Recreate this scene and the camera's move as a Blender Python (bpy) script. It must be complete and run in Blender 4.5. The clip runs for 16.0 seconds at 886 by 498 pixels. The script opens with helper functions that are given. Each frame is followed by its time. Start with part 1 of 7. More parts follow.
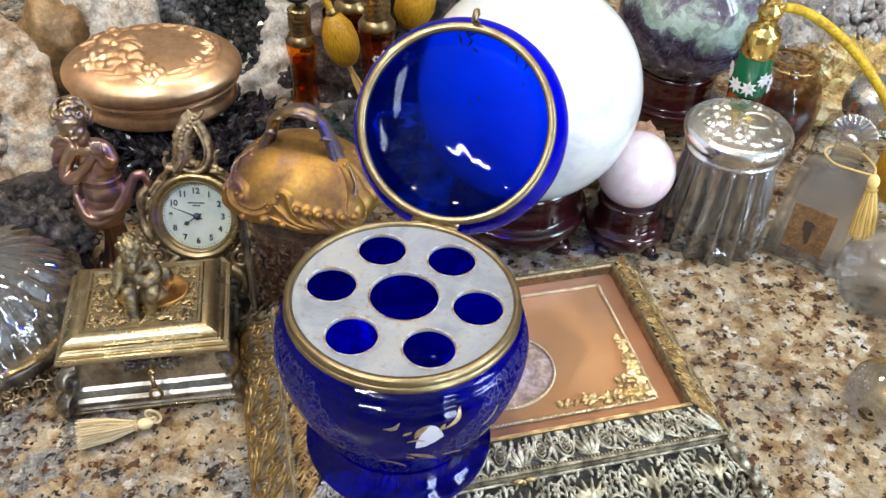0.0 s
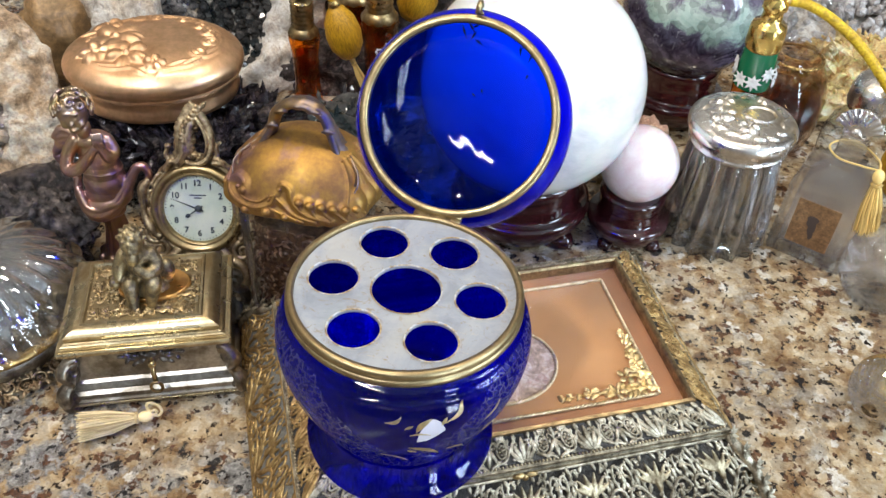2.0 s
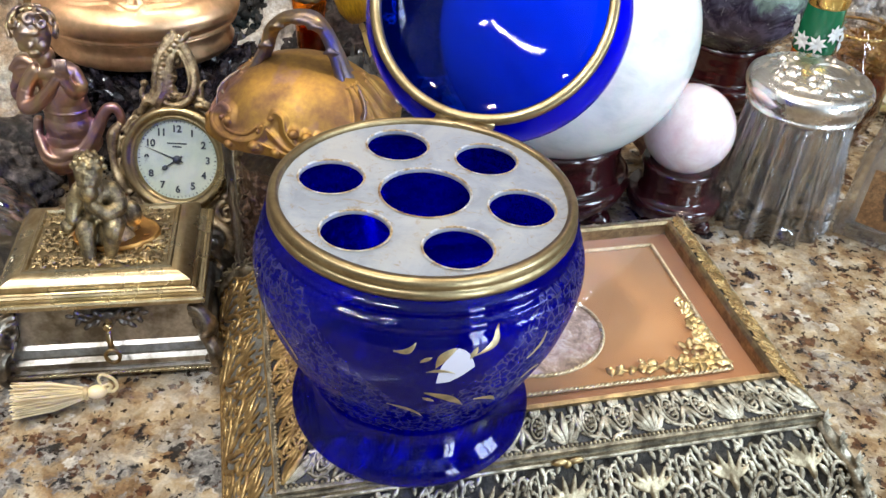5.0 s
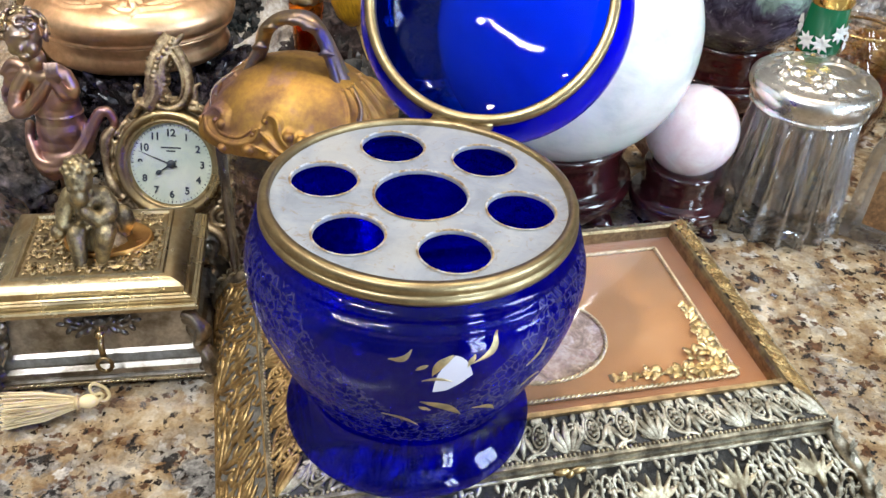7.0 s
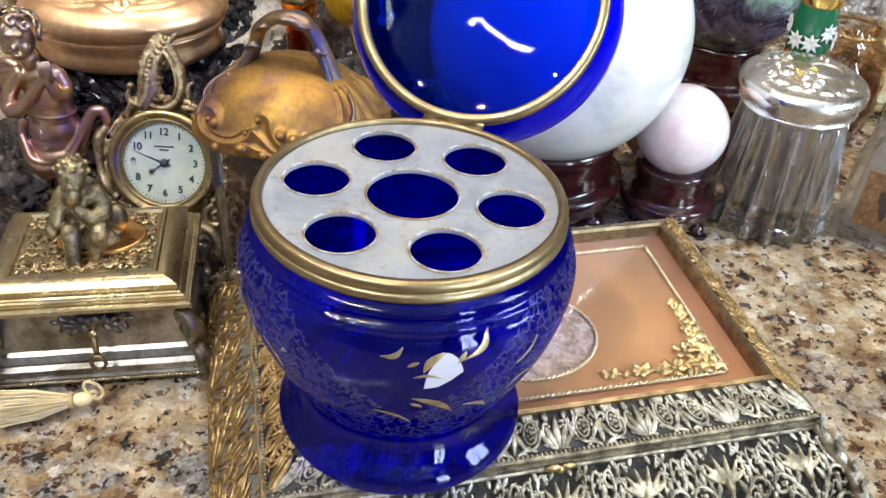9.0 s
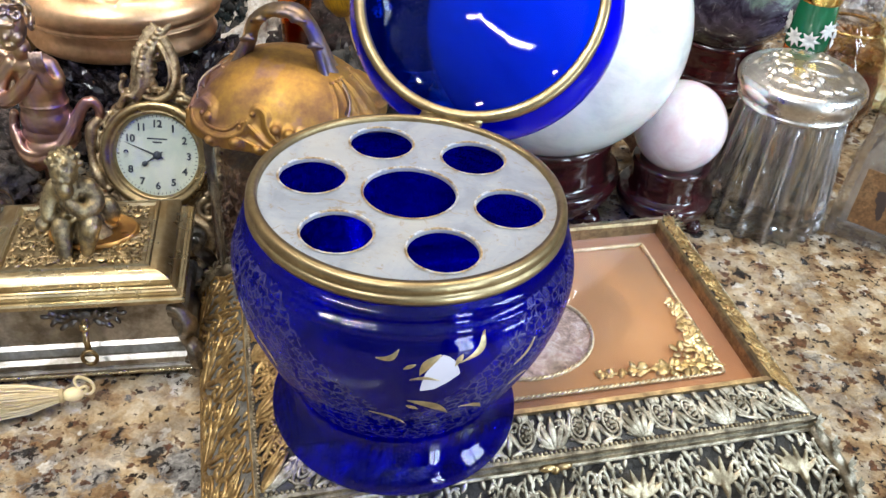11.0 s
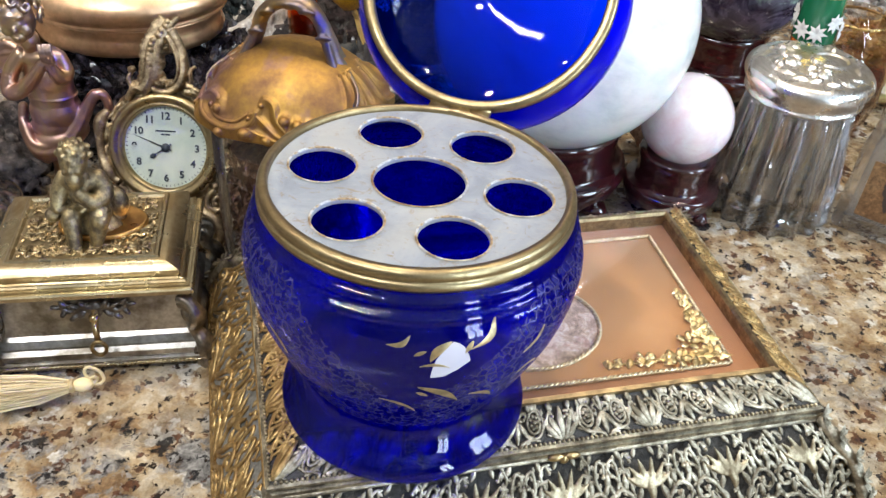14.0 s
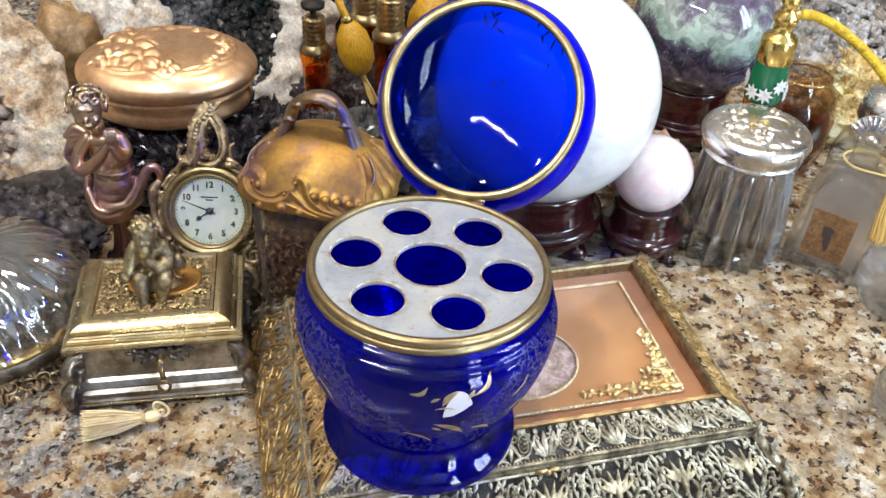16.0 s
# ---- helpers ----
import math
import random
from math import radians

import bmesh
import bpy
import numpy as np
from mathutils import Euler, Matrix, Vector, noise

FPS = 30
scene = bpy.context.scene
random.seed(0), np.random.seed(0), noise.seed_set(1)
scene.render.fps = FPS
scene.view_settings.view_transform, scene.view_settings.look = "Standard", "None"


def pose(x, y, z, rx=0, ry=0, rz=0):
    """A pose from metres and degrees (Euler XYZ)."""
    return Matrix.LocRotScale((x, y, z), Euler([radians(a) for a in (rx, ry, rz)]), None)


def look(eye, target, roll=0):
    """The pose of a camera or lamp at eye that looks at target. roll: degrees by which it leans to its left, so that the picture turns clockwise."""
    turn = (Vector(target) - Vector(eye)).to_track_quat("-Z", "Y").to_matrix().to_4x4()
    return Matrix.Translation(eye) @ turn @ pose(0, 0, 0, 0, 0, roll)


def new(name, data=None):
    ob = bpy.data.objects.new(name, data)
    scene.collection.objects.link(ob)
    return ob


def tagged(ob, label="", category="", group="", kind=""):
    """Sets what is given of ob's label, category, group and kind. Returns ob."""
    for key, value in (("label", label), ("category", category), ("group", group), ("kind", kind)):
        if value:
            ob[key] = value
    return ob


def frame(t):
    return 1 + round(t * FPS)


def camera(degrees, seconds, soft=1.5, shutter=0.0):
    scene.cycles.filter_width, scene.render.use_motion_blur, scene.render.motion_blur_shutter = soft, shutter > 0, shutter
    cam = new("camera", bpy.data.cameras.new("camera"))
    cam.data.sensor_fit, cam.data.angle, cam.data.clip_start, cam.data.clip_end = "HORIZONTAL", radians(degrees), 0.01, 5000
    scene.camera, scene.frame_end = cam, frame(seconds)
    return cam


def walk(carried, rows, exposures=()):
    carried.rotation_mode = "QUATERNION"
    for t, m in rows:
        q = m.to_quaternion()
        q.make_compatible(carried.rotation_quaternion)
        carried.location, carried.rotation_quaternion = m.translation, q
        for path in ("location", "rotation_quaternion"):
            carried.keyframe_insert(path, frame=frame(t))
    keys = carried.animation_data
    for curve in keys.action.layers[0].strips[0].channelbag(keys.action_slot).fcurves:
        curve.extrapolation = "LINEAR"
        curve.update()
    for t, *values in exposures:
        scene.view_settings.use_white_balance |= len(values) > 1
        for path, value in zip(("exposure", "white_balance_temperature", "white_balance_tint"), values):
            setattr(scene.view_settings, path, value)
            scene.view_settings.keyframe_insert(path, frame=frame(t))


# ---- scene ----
cam = camera(54.2, 16.0)
METRES, EYE, TILT, LEAN, TURN = 0.2784, 0.467, -42.2, -1.86, 0.0
ROWS = [
    (0.0, 0.0, 0.0, 0.0, 0.0, 0.0, -0.0),
    (0.5, 0.0024, 0.0079, -0.0005, 0.13, -0.21, 0.01),
    (1.0, 0.0006, 0.01, -0.0015, 0.15, -0.38, -0.12),
    (1.5, 0.0026, 0.0098, -0.0036, 0.12, -0.42, -0.09),
    (2.0, -0.0019, 0.0094, -0.0034, 0.1, -0.33, -0.25),
    (2.5, 0.0006, 0.0624, -0.0209, -0.0, -0.21, -0.65),
    (3.0, -0.0054, 0.2515, -0.1094, -0.31, 0.92, -0.79),
    (3.5, -0.0045, 0.2988, -0.1571, -0.54, 2.75, -1.39),
    (4.0, -0.0325, 0.3027, -0.2062, -0.09, 3.46, -1.5),
    (6.5, -0.0349, 0.3888, -0.2371, 0.37, 5.13, -1.52),
    (7.0, -0.0273, 0.3875, -0.2382, 0.4, 4.72, -1.27),
    (7.5, -0.0309, 0.3884, -0.2401, 0.25, 4.61, -1.52),
    (8.0, -0.0301, 0.3866, -0.2422, 0.15, 4.41, -1.3),
    (8.5, -0.0283, 0.3827, -0.2353, 0.13, 4.47, -1.29),
    (9.0, -0.0245, 0.3755, -0.2386, -0.03, 4.6, -1.19),
    (11.5, -0.0301, 0.39, -0.2246, -0.54, 3.84, -1.7),
    (12.0, -0.0235, 0.3863, -0.2285, -0.38, 3.79, -1.41),
    (12.5, -0.0291, 0.384, -0.2288, -0.23, 3.86, -1.51),
    (13.0, -0.0342, 0.382, -0.2325, -0.32, 3.94, -1.75),
    (13.5, -0.0366, 0.3906, -0.2366, -0.38, 3.84, -1.75),
    (14.0, -0.0369, 0.3849, -0.2374, -0.27, 3.78, -1.69),
    (14.5, -0.0269, 0.235, -0.1332, 0.08, 2.89, -0.36),
    (15.0, -0.0626, 0.064, -0.1399, 0.1, 2.62, -0.94),
    (15.5, -0.0562, 0.0336, -0.1393, -0.18, 3.58, -0.23),
    (16.0, -0.055, 0.0435, -0.1483, -0.39, 3.74, -0.6),
]
walk(cam, [(t, pose(0, 0, EYE, TILT, LEAN, TURN) @ pose(METRES * x, METRES * y, METRES * z, 90 + pitch, roll, yaw)) for t, x, y, z, yaw, pitch, roll in ROWS],
     exposures=[(0.0, -0.06), (3.5, -0.04), (6.5, 0.03), (14.0, 0.06), (14.8, 0.10), (16.0, 0.12)])

# ---- world and lights ----
world = bpy.data.worlds.new("world")
scene.world = world
world.use_nodes = True
world.node_tree.nodes["Background"].inputs[0].default_value = (0.75, 0.85, 1.0, 1)
world.node_tree.nodes["Background"].inputs[1].default_value = 0.5


def area(name, place, target, sx, sy, watts, colour):
    lamp = bpy.data.lights.new(name, "AREA")
    lamp.shape, lamp.size, lamp.size_y, lamp.energy, lamp.color = "RECTANGLE", sx, sy, watts, colour
    ob = new(name, lamp)
    ob.matrix_world = look(place, target)
    return ob


area("window_light", (1.62, -0.15, 0.95), (0, -0.15, 0.88), 0.56, 1.06, 44, (0.66, 0.83, 1.0))
area("door_light", (1.62, -1.62, 0.30), (0, -1.10, 0.30), 0.64, 2.20, 100, (0.68, 0.84, 1.0))
area("panel_light", (-0.60, -0.42, 1.574), (-0.60, -0.419, 0.0), 0.95, 0.08, 26, (0.95, 0.97, 1.0)).matrix_world = pose(-0.60, -0.42, 1.574, 0, 0, -43)


# ---- materials ----
def mat(name, colour=(0.5, 0.5, 0.5), rough=0.5, metal=0.0, **extra):
    m = bpy.data.materials.new(name)
    m.use_nodes = True
    b = m.node_tree.nodes["Principled BSDF"]
    b.inputs["Base Color"].default_value = (*colour, 1)
    b.inputs["Roughness"].default_value = rough
    b.inputs["Metallic"].default_value = metal
    for key, value in extra.items():
        b.inputs[key.replace("_", " ")].default_value = value
    return m


def nodes(m):
    return m.node_tree.nodes, m.node_tree.links, m.node_tree.nodes["Principled BSDF"]


def tex_coord(m, kind="Object", scale=1.0):
    n, l, b = nodes(m)
    c = n.new("ShaderNodeTexCoord")
    mp = n.new("ShaderNodeMapping")
    mp.inputs["Scale"].default_value = (scale, scale, scale) if not isinstance(scale, tuple) else scale
    l.new(c.outputs[kind], mp.inputs[0])
    return mp.outputs[0]


def noise_tex(m, vec, scale, detail=4.0, rough=0.55, dist=0.0):
    n, l, b = nodes(m)
    t = n.new("ShaderNodeTexNoise")
    t.inputs["Scale"].default_value, t.inputs["Detail"].default_value = scale, detail
    t.inputs["Roughness"].default_value, t.inputs["Distortion"].default_value = rough, dist
    l.new(vec, t.inputs["Vector"])
    return t.outputs["Fac"]


def voronoi(m, vec, scale, feature="F1", out="Distance"):
    n, l, b = nodes(m)
    t = n.new("ShaderNodeTexVoronoi")
    t.feature = feature
    t.inputs["Scale"].default_value = scale
    l.new(vec, t.inputs["Vector"])
    return t.outputs[out]


def ramp(m, fac, stops, hard=False):
    n, l, b = nodes(m)
    r = n.new("ShaderNodeValToRGB")
    r.color_ramp.interpolation = "CONSTANT" if hard else "LINEAR"
    while len(r.color_ramp.elements) < len(stops):
        r.color_ramp.elements.new(0.5)
    for e, (p, c) in zip(r.color_ramp.elements, stops):
        e.position = p
        e.color = (*c, 1) if isinstance(c, tuple) else (c, c, c, 1)
    l.new(fac, r.inputs[0])
    return r.outputs[0]


def mix(m, fac, a, b_, mode="MIX"):
    n, l, b = nodes(m)
    x = n.new("ShaderNodeMix")
    x.data_type, x.blend_type = "RGBA", mode
    for sock, v in ((x.inputs[0], fac), (x.inputs[6], a), (x.inputs[7], b_)):
        if hasattr(v, "links"):
            l.new(v, sock)
        elif isinstance(v, tuple):
            sock.default_value = (*v, 1)
        else:
            sock.default_value = v
    return x.outputs[2]


def bump(m, height, strength=0.3, distance=0.001):
    n, l, b = nodes(m)
    x = n.new("ShaderNodeBump")
    x.inputs["Strength"].default_value, x.inputs["Distance"].default_value = strength, distance
    l.new(height, x.inputs["Height"])
    l.new(x.outputs[0], b.inputs["Normal"])


def wire(m, out, name):
    n, l, b = nodes(m)
    l.new(out, b.inputs[name])


def metal(name, light, dark, rough=0.25, patina=0.5, scale=60.0, bumps=0.15):
    """Aged metal: tarnish in two scales, roughness that follows it."""
    m = mat(name, light, rough, 1.0)
    v = tex_coord(m)
    f = noise_tex(m, v, scale, 5, 0.65)
    g = noise_tex(m, v, scale * 7, 3, 0.6)
    c = mix(m, ramp(m, f, [(0.30 + 0.2 * patina, 1.0), (0.50 + 0.25 * patina, 0.0)]), light, dark)
    wire(m, mix(m, ramp(m, g, [(0.35, 0.35), (0.6, 0.0)]), c, dark), "Base Color")
    wire(m, ramp(m, f, [(0.3, min(1, rough + 0.22)), (0.65, rough)]), "Roughness")
    bump(m, g, bumps, 0.0006)
    return m


def thin_glass(name, tint, gloss=0.05, rough=0.02, rim=0.85, power=4.0):
    """Clear coloured glass: tinted transmission, with a gloss that grows at grazing angles."""
    m = bpy.data.materials.new(name)
    m.use_nodes = True
    n, l = m.node_tree.nodes, m.node_tree.links
    n.remove(n["Principled BSDF"])
    tr, gl, fr, mx = n.new("ShaderNodeBsdfTransparent"), n.new("ShaderNodeBsdfGlossy"), n.new("ShaderNodeLayerWeight"), n.new("ShaderNodeMixShader")
    tr.inputs[0].default_value = (*tint, 1)
    gl.inputs["Roughness"].default_value = rough
    fr.inputs["Blend"].default_value = 0.5
    pw, ad = n.new("ShaderNodeMath"), n.new("ShaderNodeMath")
    pw.operation, ad.operation = "POWER", "MULTIPLY_ADD"
    pw.inputs[1].default_value, ad.inputs[1].default_value, ad.inputs[2].default_value = power, rim, gloss
    l.new(fr.outputs["Facing"], pw.inputs[0])
    l.new(pw.outputs[0], ad.inputs[0])
    l.new(ad.outputs[0], mx.inputs[0])
    l.new(tr.outputs[0], mx.inputs[1])
    l.new(gl.outputs[0], mx.inputs[2])
    l.new(mx.outputs[0], n["Material Output"].inputs[0])
    return m


def cut_glass(name, tint, rough=0.0, ior=1.5):
    return mat(name, tint, rough, 0.0, Transmission_Weight=1.0, IOR=ior)


def granite():
    """Polished granite: cream and tan ground, white feldspar, grey smears, black mica and red-brown garnets."""
    m = mat("granite", (0.5, 0.4, 0.3), 0.12, 0.0, Specular_IOR_Level=0.5)
    n, l, b = nodes(m)
    v0 = tex_coord(m)
    warp = n.new("ShaderNodeTexNoise")
    warp.inputs["Scale"].default_value, warp.inputs["Detail"].default_value, warp.inputs["Roughness"].default_value = 190, 4, 0.65
    l.new(v0, warp.inputs["Vector"])
    off = n.new("ShaderNodeVectorMath")
    off.operation = "MULTIPLY_ADD"
    off.inputs[1].default_value = (0.0075, 0.0075, 0.0)
    l.new(warp.outputs["Color"], off.inputs[0])
    l.new(v0, off.inputs[2])
    v = off.outputs[0]
    ground = ramp(m, noise_tex(m, v, 50, 6, 0.62, 0.3), [(0.34, (0.12, 0.066, 0.030)), (0.44, (0.23, 0.148, 0.074)), (0.52, (0.335, 0.253, 0.152)), (0.62, (0.44, 0.375, 0.28)), (0.74, (0.27, 0.245, 0.21))])
    cell = voronoi(m, v, 125, "F1", "Color")
    c = mix(m, 0.40, ground, ramp(m, cell, [(0.10, 0.22), (0.5, 0.5), (0.9, 0.82)]), "OVERLAY")
    white = ramp(m, noise_tex(m, v, 58, 3, 0.55, 0.2), [(0.595, 0.0), (0.635, 0.8)])
    c = mix(m, white, c, ramp(m, noise_tex(m, v, 260, 4, 0.6), [(0.35, (0.46, 0.42, 0.35)), (0.6, (0.62, 0.59, 0.53))]))
    # x gradient plus noise: grey smears thicken and darken the slab towards the left.
    sp, gr = n.new("ShaderNodeSeparateXYZ"), n.new("ShaderNodeMath")
    gr.operation = "MULTIPLY_ADD"
    gr.inputs[1].default_value = -0.55
    l.new(v0, sp.inputs[0])
    l.new(sp.outputs["X"], gr.inputs[0])
    l.new(noise_tex(m, v0, 11, 3, 0.55, 0.5), gr.inputs[2])
    zone = gr.outputs[0]
    smear = ramp(m, noise_tex(m, v, 60, 5, 0.65, 0.5), [(0.46, 0.0), (0.54, 0.9)])
    grey = ramp(m, noise_tex(m, v, 210, 5, 0.7), [(0.36, (0.035, 0.034, 0.036)), (0.5, (0.15, 0.145, 0.14)), (0.64, (0.33, 0.32, 0.30))])
    c = mix(m, mix(m, 1.0, smear, ramp(m, zone, [(0.40, 0.15), (0.58, 1.0)]), "MULTIPLY"), c, grey)
    brown = ramp(m, noise_tex(m, v, 112, 3, 0.55), [(0.38, 0.9), (0.415, 0.0)])
    c = mix(m, brown, c, ramp(m, noise_tex(m, v, 300, 3, 0.6), [(0.4, (0.030, 0.013, 0.008)), (0.6, (0.10, 0.040, 0.018))]))
    black = ramp(m, noise_tex(m, v, 100, 5, 0.62, 0.4), [(0.375, 0.95), (0.41, 0.0)])
    c = mix(m, black, c, (0.014, 0.013, 0.014))
    fleck = ramp(m, noise_tex(m, v, 230, 2, 0.5), [(0.335, 1.0), (0.355, 0.0)])
    c = mix(m, fleck, c, (0.022, 0.015, 0.012))
    fine = noise_tex(m, v0, 520, 3, 0.7)
    c = mix(m, 0.30, c, ramp(m, fine, [(0.3, 0.25), (0.7, 0.9)]), "OVERLAY")
    wire(m, c, "Base Color")
    wire(m, ramp(m, fine, [(0.3, 0.09), (0.7, 0.20)]), "Roughness")
    bump(m, fine, 0.03, 0.0004)
    return m


def wood_red():
    m = mat("dark_wood", (0.05, 0.008, 0.008), 0.16, 0.0, Coat_Weight=0.6, Coat_Roughness=0.06)
    v = tex_coord(m, scale=(40, 40, 220))
    wire(m, ramp(m, noise_tex(m, v, 2.0, 5, 0.6), [(0.3, (0.009, 0.003, 0.004)), (0.7, (0.06, 0.008, 0.010))]), "Base Color")
    return m


def stone(name, stops, scale, rough=0.6, bumpy=0.5, dist=0.5, **extra):
    m = mat(name, (0.5, 0.5, 0.5), rough, 0.0, **extra)
    v = tex_coord(m)
    f = noise_tex(m, v, scale, 7, 0.62, dist)
    g = noise_tex(m, v, scale * 9, 4, 0.65)
    c = ramp(m, f, stops)
    h = noise_tex(m, v, scale * 3.2, 8, 0.72, 0.4)
    c = mix(m, 0.55, c, ramp(m, h, [(0.36, 0.15), (0.5, 0.5), (0.66, 0.85)]), "OVERLAY")
    wire(m, mix(m, 0.5, c, ramp(m, g, [(0.3, 0.2), (0.7, 0.95)]), "OVERLAY"), "Base Color")
    bump(m, mix(m, 0.5, h, g), bumpy, 0.004)
    return m


GRANITE = granite()
WALL = stone("wall_paint", [(0.4, (0.15, 0.138, 0.122)), (0.6, (0.18, 0.165, 0.15))], 3, 0.7, 0.05)
CEIL = stone("ceiling_paint", [(0.4, (0.40, 0.40, 0.40)), (0.6, (0.45, 0.45, 0.445))], 4, 0.8, 0.05)
FLOORM = stone("floor_wood", [(0.3, (0.05, 0.03, 0.018)), (0.7, (0.10, 0.06, 0.035))], 5, 0.5, 0.1)
BRASS = metal("antique_brass", (0.70, 0.52, 0.26), (0.22, 0.15, 0.07), 0.24, 0.5, 45)
GOLD = metal("gilt_metal", (0.86, 0.62, 0.26), (0.40, 0.25, 0.09), 0.2, 0.4, 70)
RIMGOLD = metal("dull_gold_rim", (0.42, 0.33, 0.18), (0.26, 0.19, 0.10), 0.30, 0.4, 60)
ROSEGOLD = metal("rose_gold", (0.88, 0.57, 0.34), (0.50, 0.29, 0.15), 0.34, 0.2, 25, 0.05)
OLDSILVER = metal("old_silver", (0.62, 0.60, 0.56), (0.14, 0.12, 0.10), 0.28, 0.6, 70)
SILVER = metal("polished_silver", (0.88, 0.86, 0.83), (0.50, 0.45, 0.40), 0.19, 0.2, 40, 0.05)
PATINA = metal("iridescent_gilt", (0.46, 0.27, 0.07), (0.24, 0.13, 0.07), 0.47, 0.2, 40, 0.25)
lustre = ramp(PATINA, noise_tex(PATINA, tex_coord(PATINA), 34, 3, 0.5, 0.6), [(0.58, 0.0), (0.74, 0.5)])
wire(PATINA, mix(PATINA, lustre, nodes(PATINA)[2].inputs["Base Color"].links[0].from_socket, (0.20, 0.12, 0.34)), "Base Color")
DARKMETAL = mat("dark_backing", (0.03, 0.026, 0.022), 0.5, 0.6)
WOOD = wood_red()


def blurred(m, share, rough, milk=0.0, tone=(0, 0, 0), ior=1.04):
    """Old uneven glass: part of what passes is spread, and a little glows through."""
    n, l = m.node_tree.nodes, m.node_tree.links
    tr = [x for x in n if x.type == "BSDF_TRANSPARENT"][0]
    to = tr.outputs[0].links[0].to_socket
    rf, mx = n.new("ShaderNodeBsdfRefraction"), n.new("ShaderNodeMixShader")
    rf.inputs["Color"].default_value = tr.inputs[0].default_value
    rf.inputs["Roughness"].default_value, rf.inputs["IOR"].default_value = rough, ior
    mx.inputs[0].default_value = share
    l.new(tr.outputs[0], mx.inputs[1])
    l.new(rf.outputs[0], mx.inputs[2])
    tl, m2 = n.new("ShaderNodeBsdfTranslucent"), n.new("ShaderNodeMixShader")
    tl.inputs[0].default_value = (*tone, 1)
    m2.inputs[0].default_value = milk
    l.new(mx.outputs[0], m2.inputs[1])
    l.new(tl.outputs[0], m2.inputs[2])
    l.new(m2.outputs[0], to)
    return m


def rippled(m, scale, strength, distance=0.001):
    """Uneven hand-blown surface: wavy gloss."""
    n, l = m.node_tree.nodes, m.node_tree.links
    c, t, x = n.new("ShaderNodeTexCoord"), n.new("ShaderNodeTexNoise"), n.new("ShaderNodeBump")
    t.inputs["Scale"].default_value, t.inputs["Detail"].default_value, t.inputs["Distortion"].default_value = scale, 2.0, 0.6
    x.inputs["Strength"].default_value, x.inputs["Distance"].default_value = strength, distance
    l.new(c.outputs["Object"], t.inputs["Vector"])
    l.new(t.outputs["Fac"], x.inputs["Height"])
    for g in [q for q in n if q.type == "BSDF_GLOSSY"]:
        l.new(x.outputs[0], g.inputs["Normal"])
    return m


COBALT = rippled(blurred(thin_glass("cobalt_glass", (0.0, 0.030, 0.97), 0.018, 0.02, 0.7, 4.8), 0.35, 0.10, 0.20, (0.0, 0.016, 0.95)), 24, 0.26, 0.003)
CLEAR = thin_glass("clear_glass", (0.93, 0.94, 0.95))
PANEGLASS = thin_glass("flat_glass", (0.97, 0.97, 0.97), 0.04)


def sparkle_glass(name, tint, share=0.55, rough=0.0):
    """Thick cut glass: part bent light, part straight through, so that it stays bright."""
    m = cut_glass(name, tint, rough)
    n, l, b = nodes(m)
    tr, mx = n.new("ShaderNodeBsdfTransparent"), n.new("ShaderNodeMixShader")
    tr.inputs[0].default_value = (*tint, 1)
    mx.inputs[0].default_value = share
    l.new(tr.outputs[0], mx.inputs[1])
    l.new(b.outputs[0], mx.inputs[2])
    l.new(mx.outputs[0], n["Material Output"].inputs[0])
    return m


CRYSTAL = sparkle_glass("cut_crystal", (0.99, 0.99, 1.0), 0.8)
FROST = blurred(thin_glass("frosted_glass", (0.96, 0.96, 0.97), 0.10), 0.6, 0.06, 0.16, (0.95, 0.95, 0.97), 1.2)
AMBER = thin_glass("amber_glass", (0.95, 0.48, 0.09))


# ---- mesh helpers ----
def part(name, bm, material, parent=None, label="", smooth=True, m=None):
    """Links a bmesh as one mesh object, under a thing or part if one is given."""
    bmesh.ops.recalc_face_normals(bm, faces=bm.faces)
    me = bpy.data.meshes.new(name)
    bm.to_mesh(me)
    bm.free()
    if smooth:
        me.shade_smooth()
    me.materials.append(material)
    ob = new(name, me)
    ob.parent = parent
    if m is not None:
        ob.matrix_basis = m
    return tagged(ob, label)


def thing(name, label, category, m, group="", kind=""):
    ob = new(name)
    ob.empty_display_size = 0.02
    ob.matrix_basis = m
    return tagged(ob, label, category, group, kind)


def sharp(ob, degrees=35):
    """Keeps edges crisp above an angle."""
    me = ob.data
    bm = bmesh.new()
    bm.from_mesh(me)
    for e in bm.edges:
        if len(e.link_faces) == 2:
            e.smooth = e.calc_face_angle(0.0) < radians(degrees)
    bm.to_mesh(me)
    bm.free()
    return ob


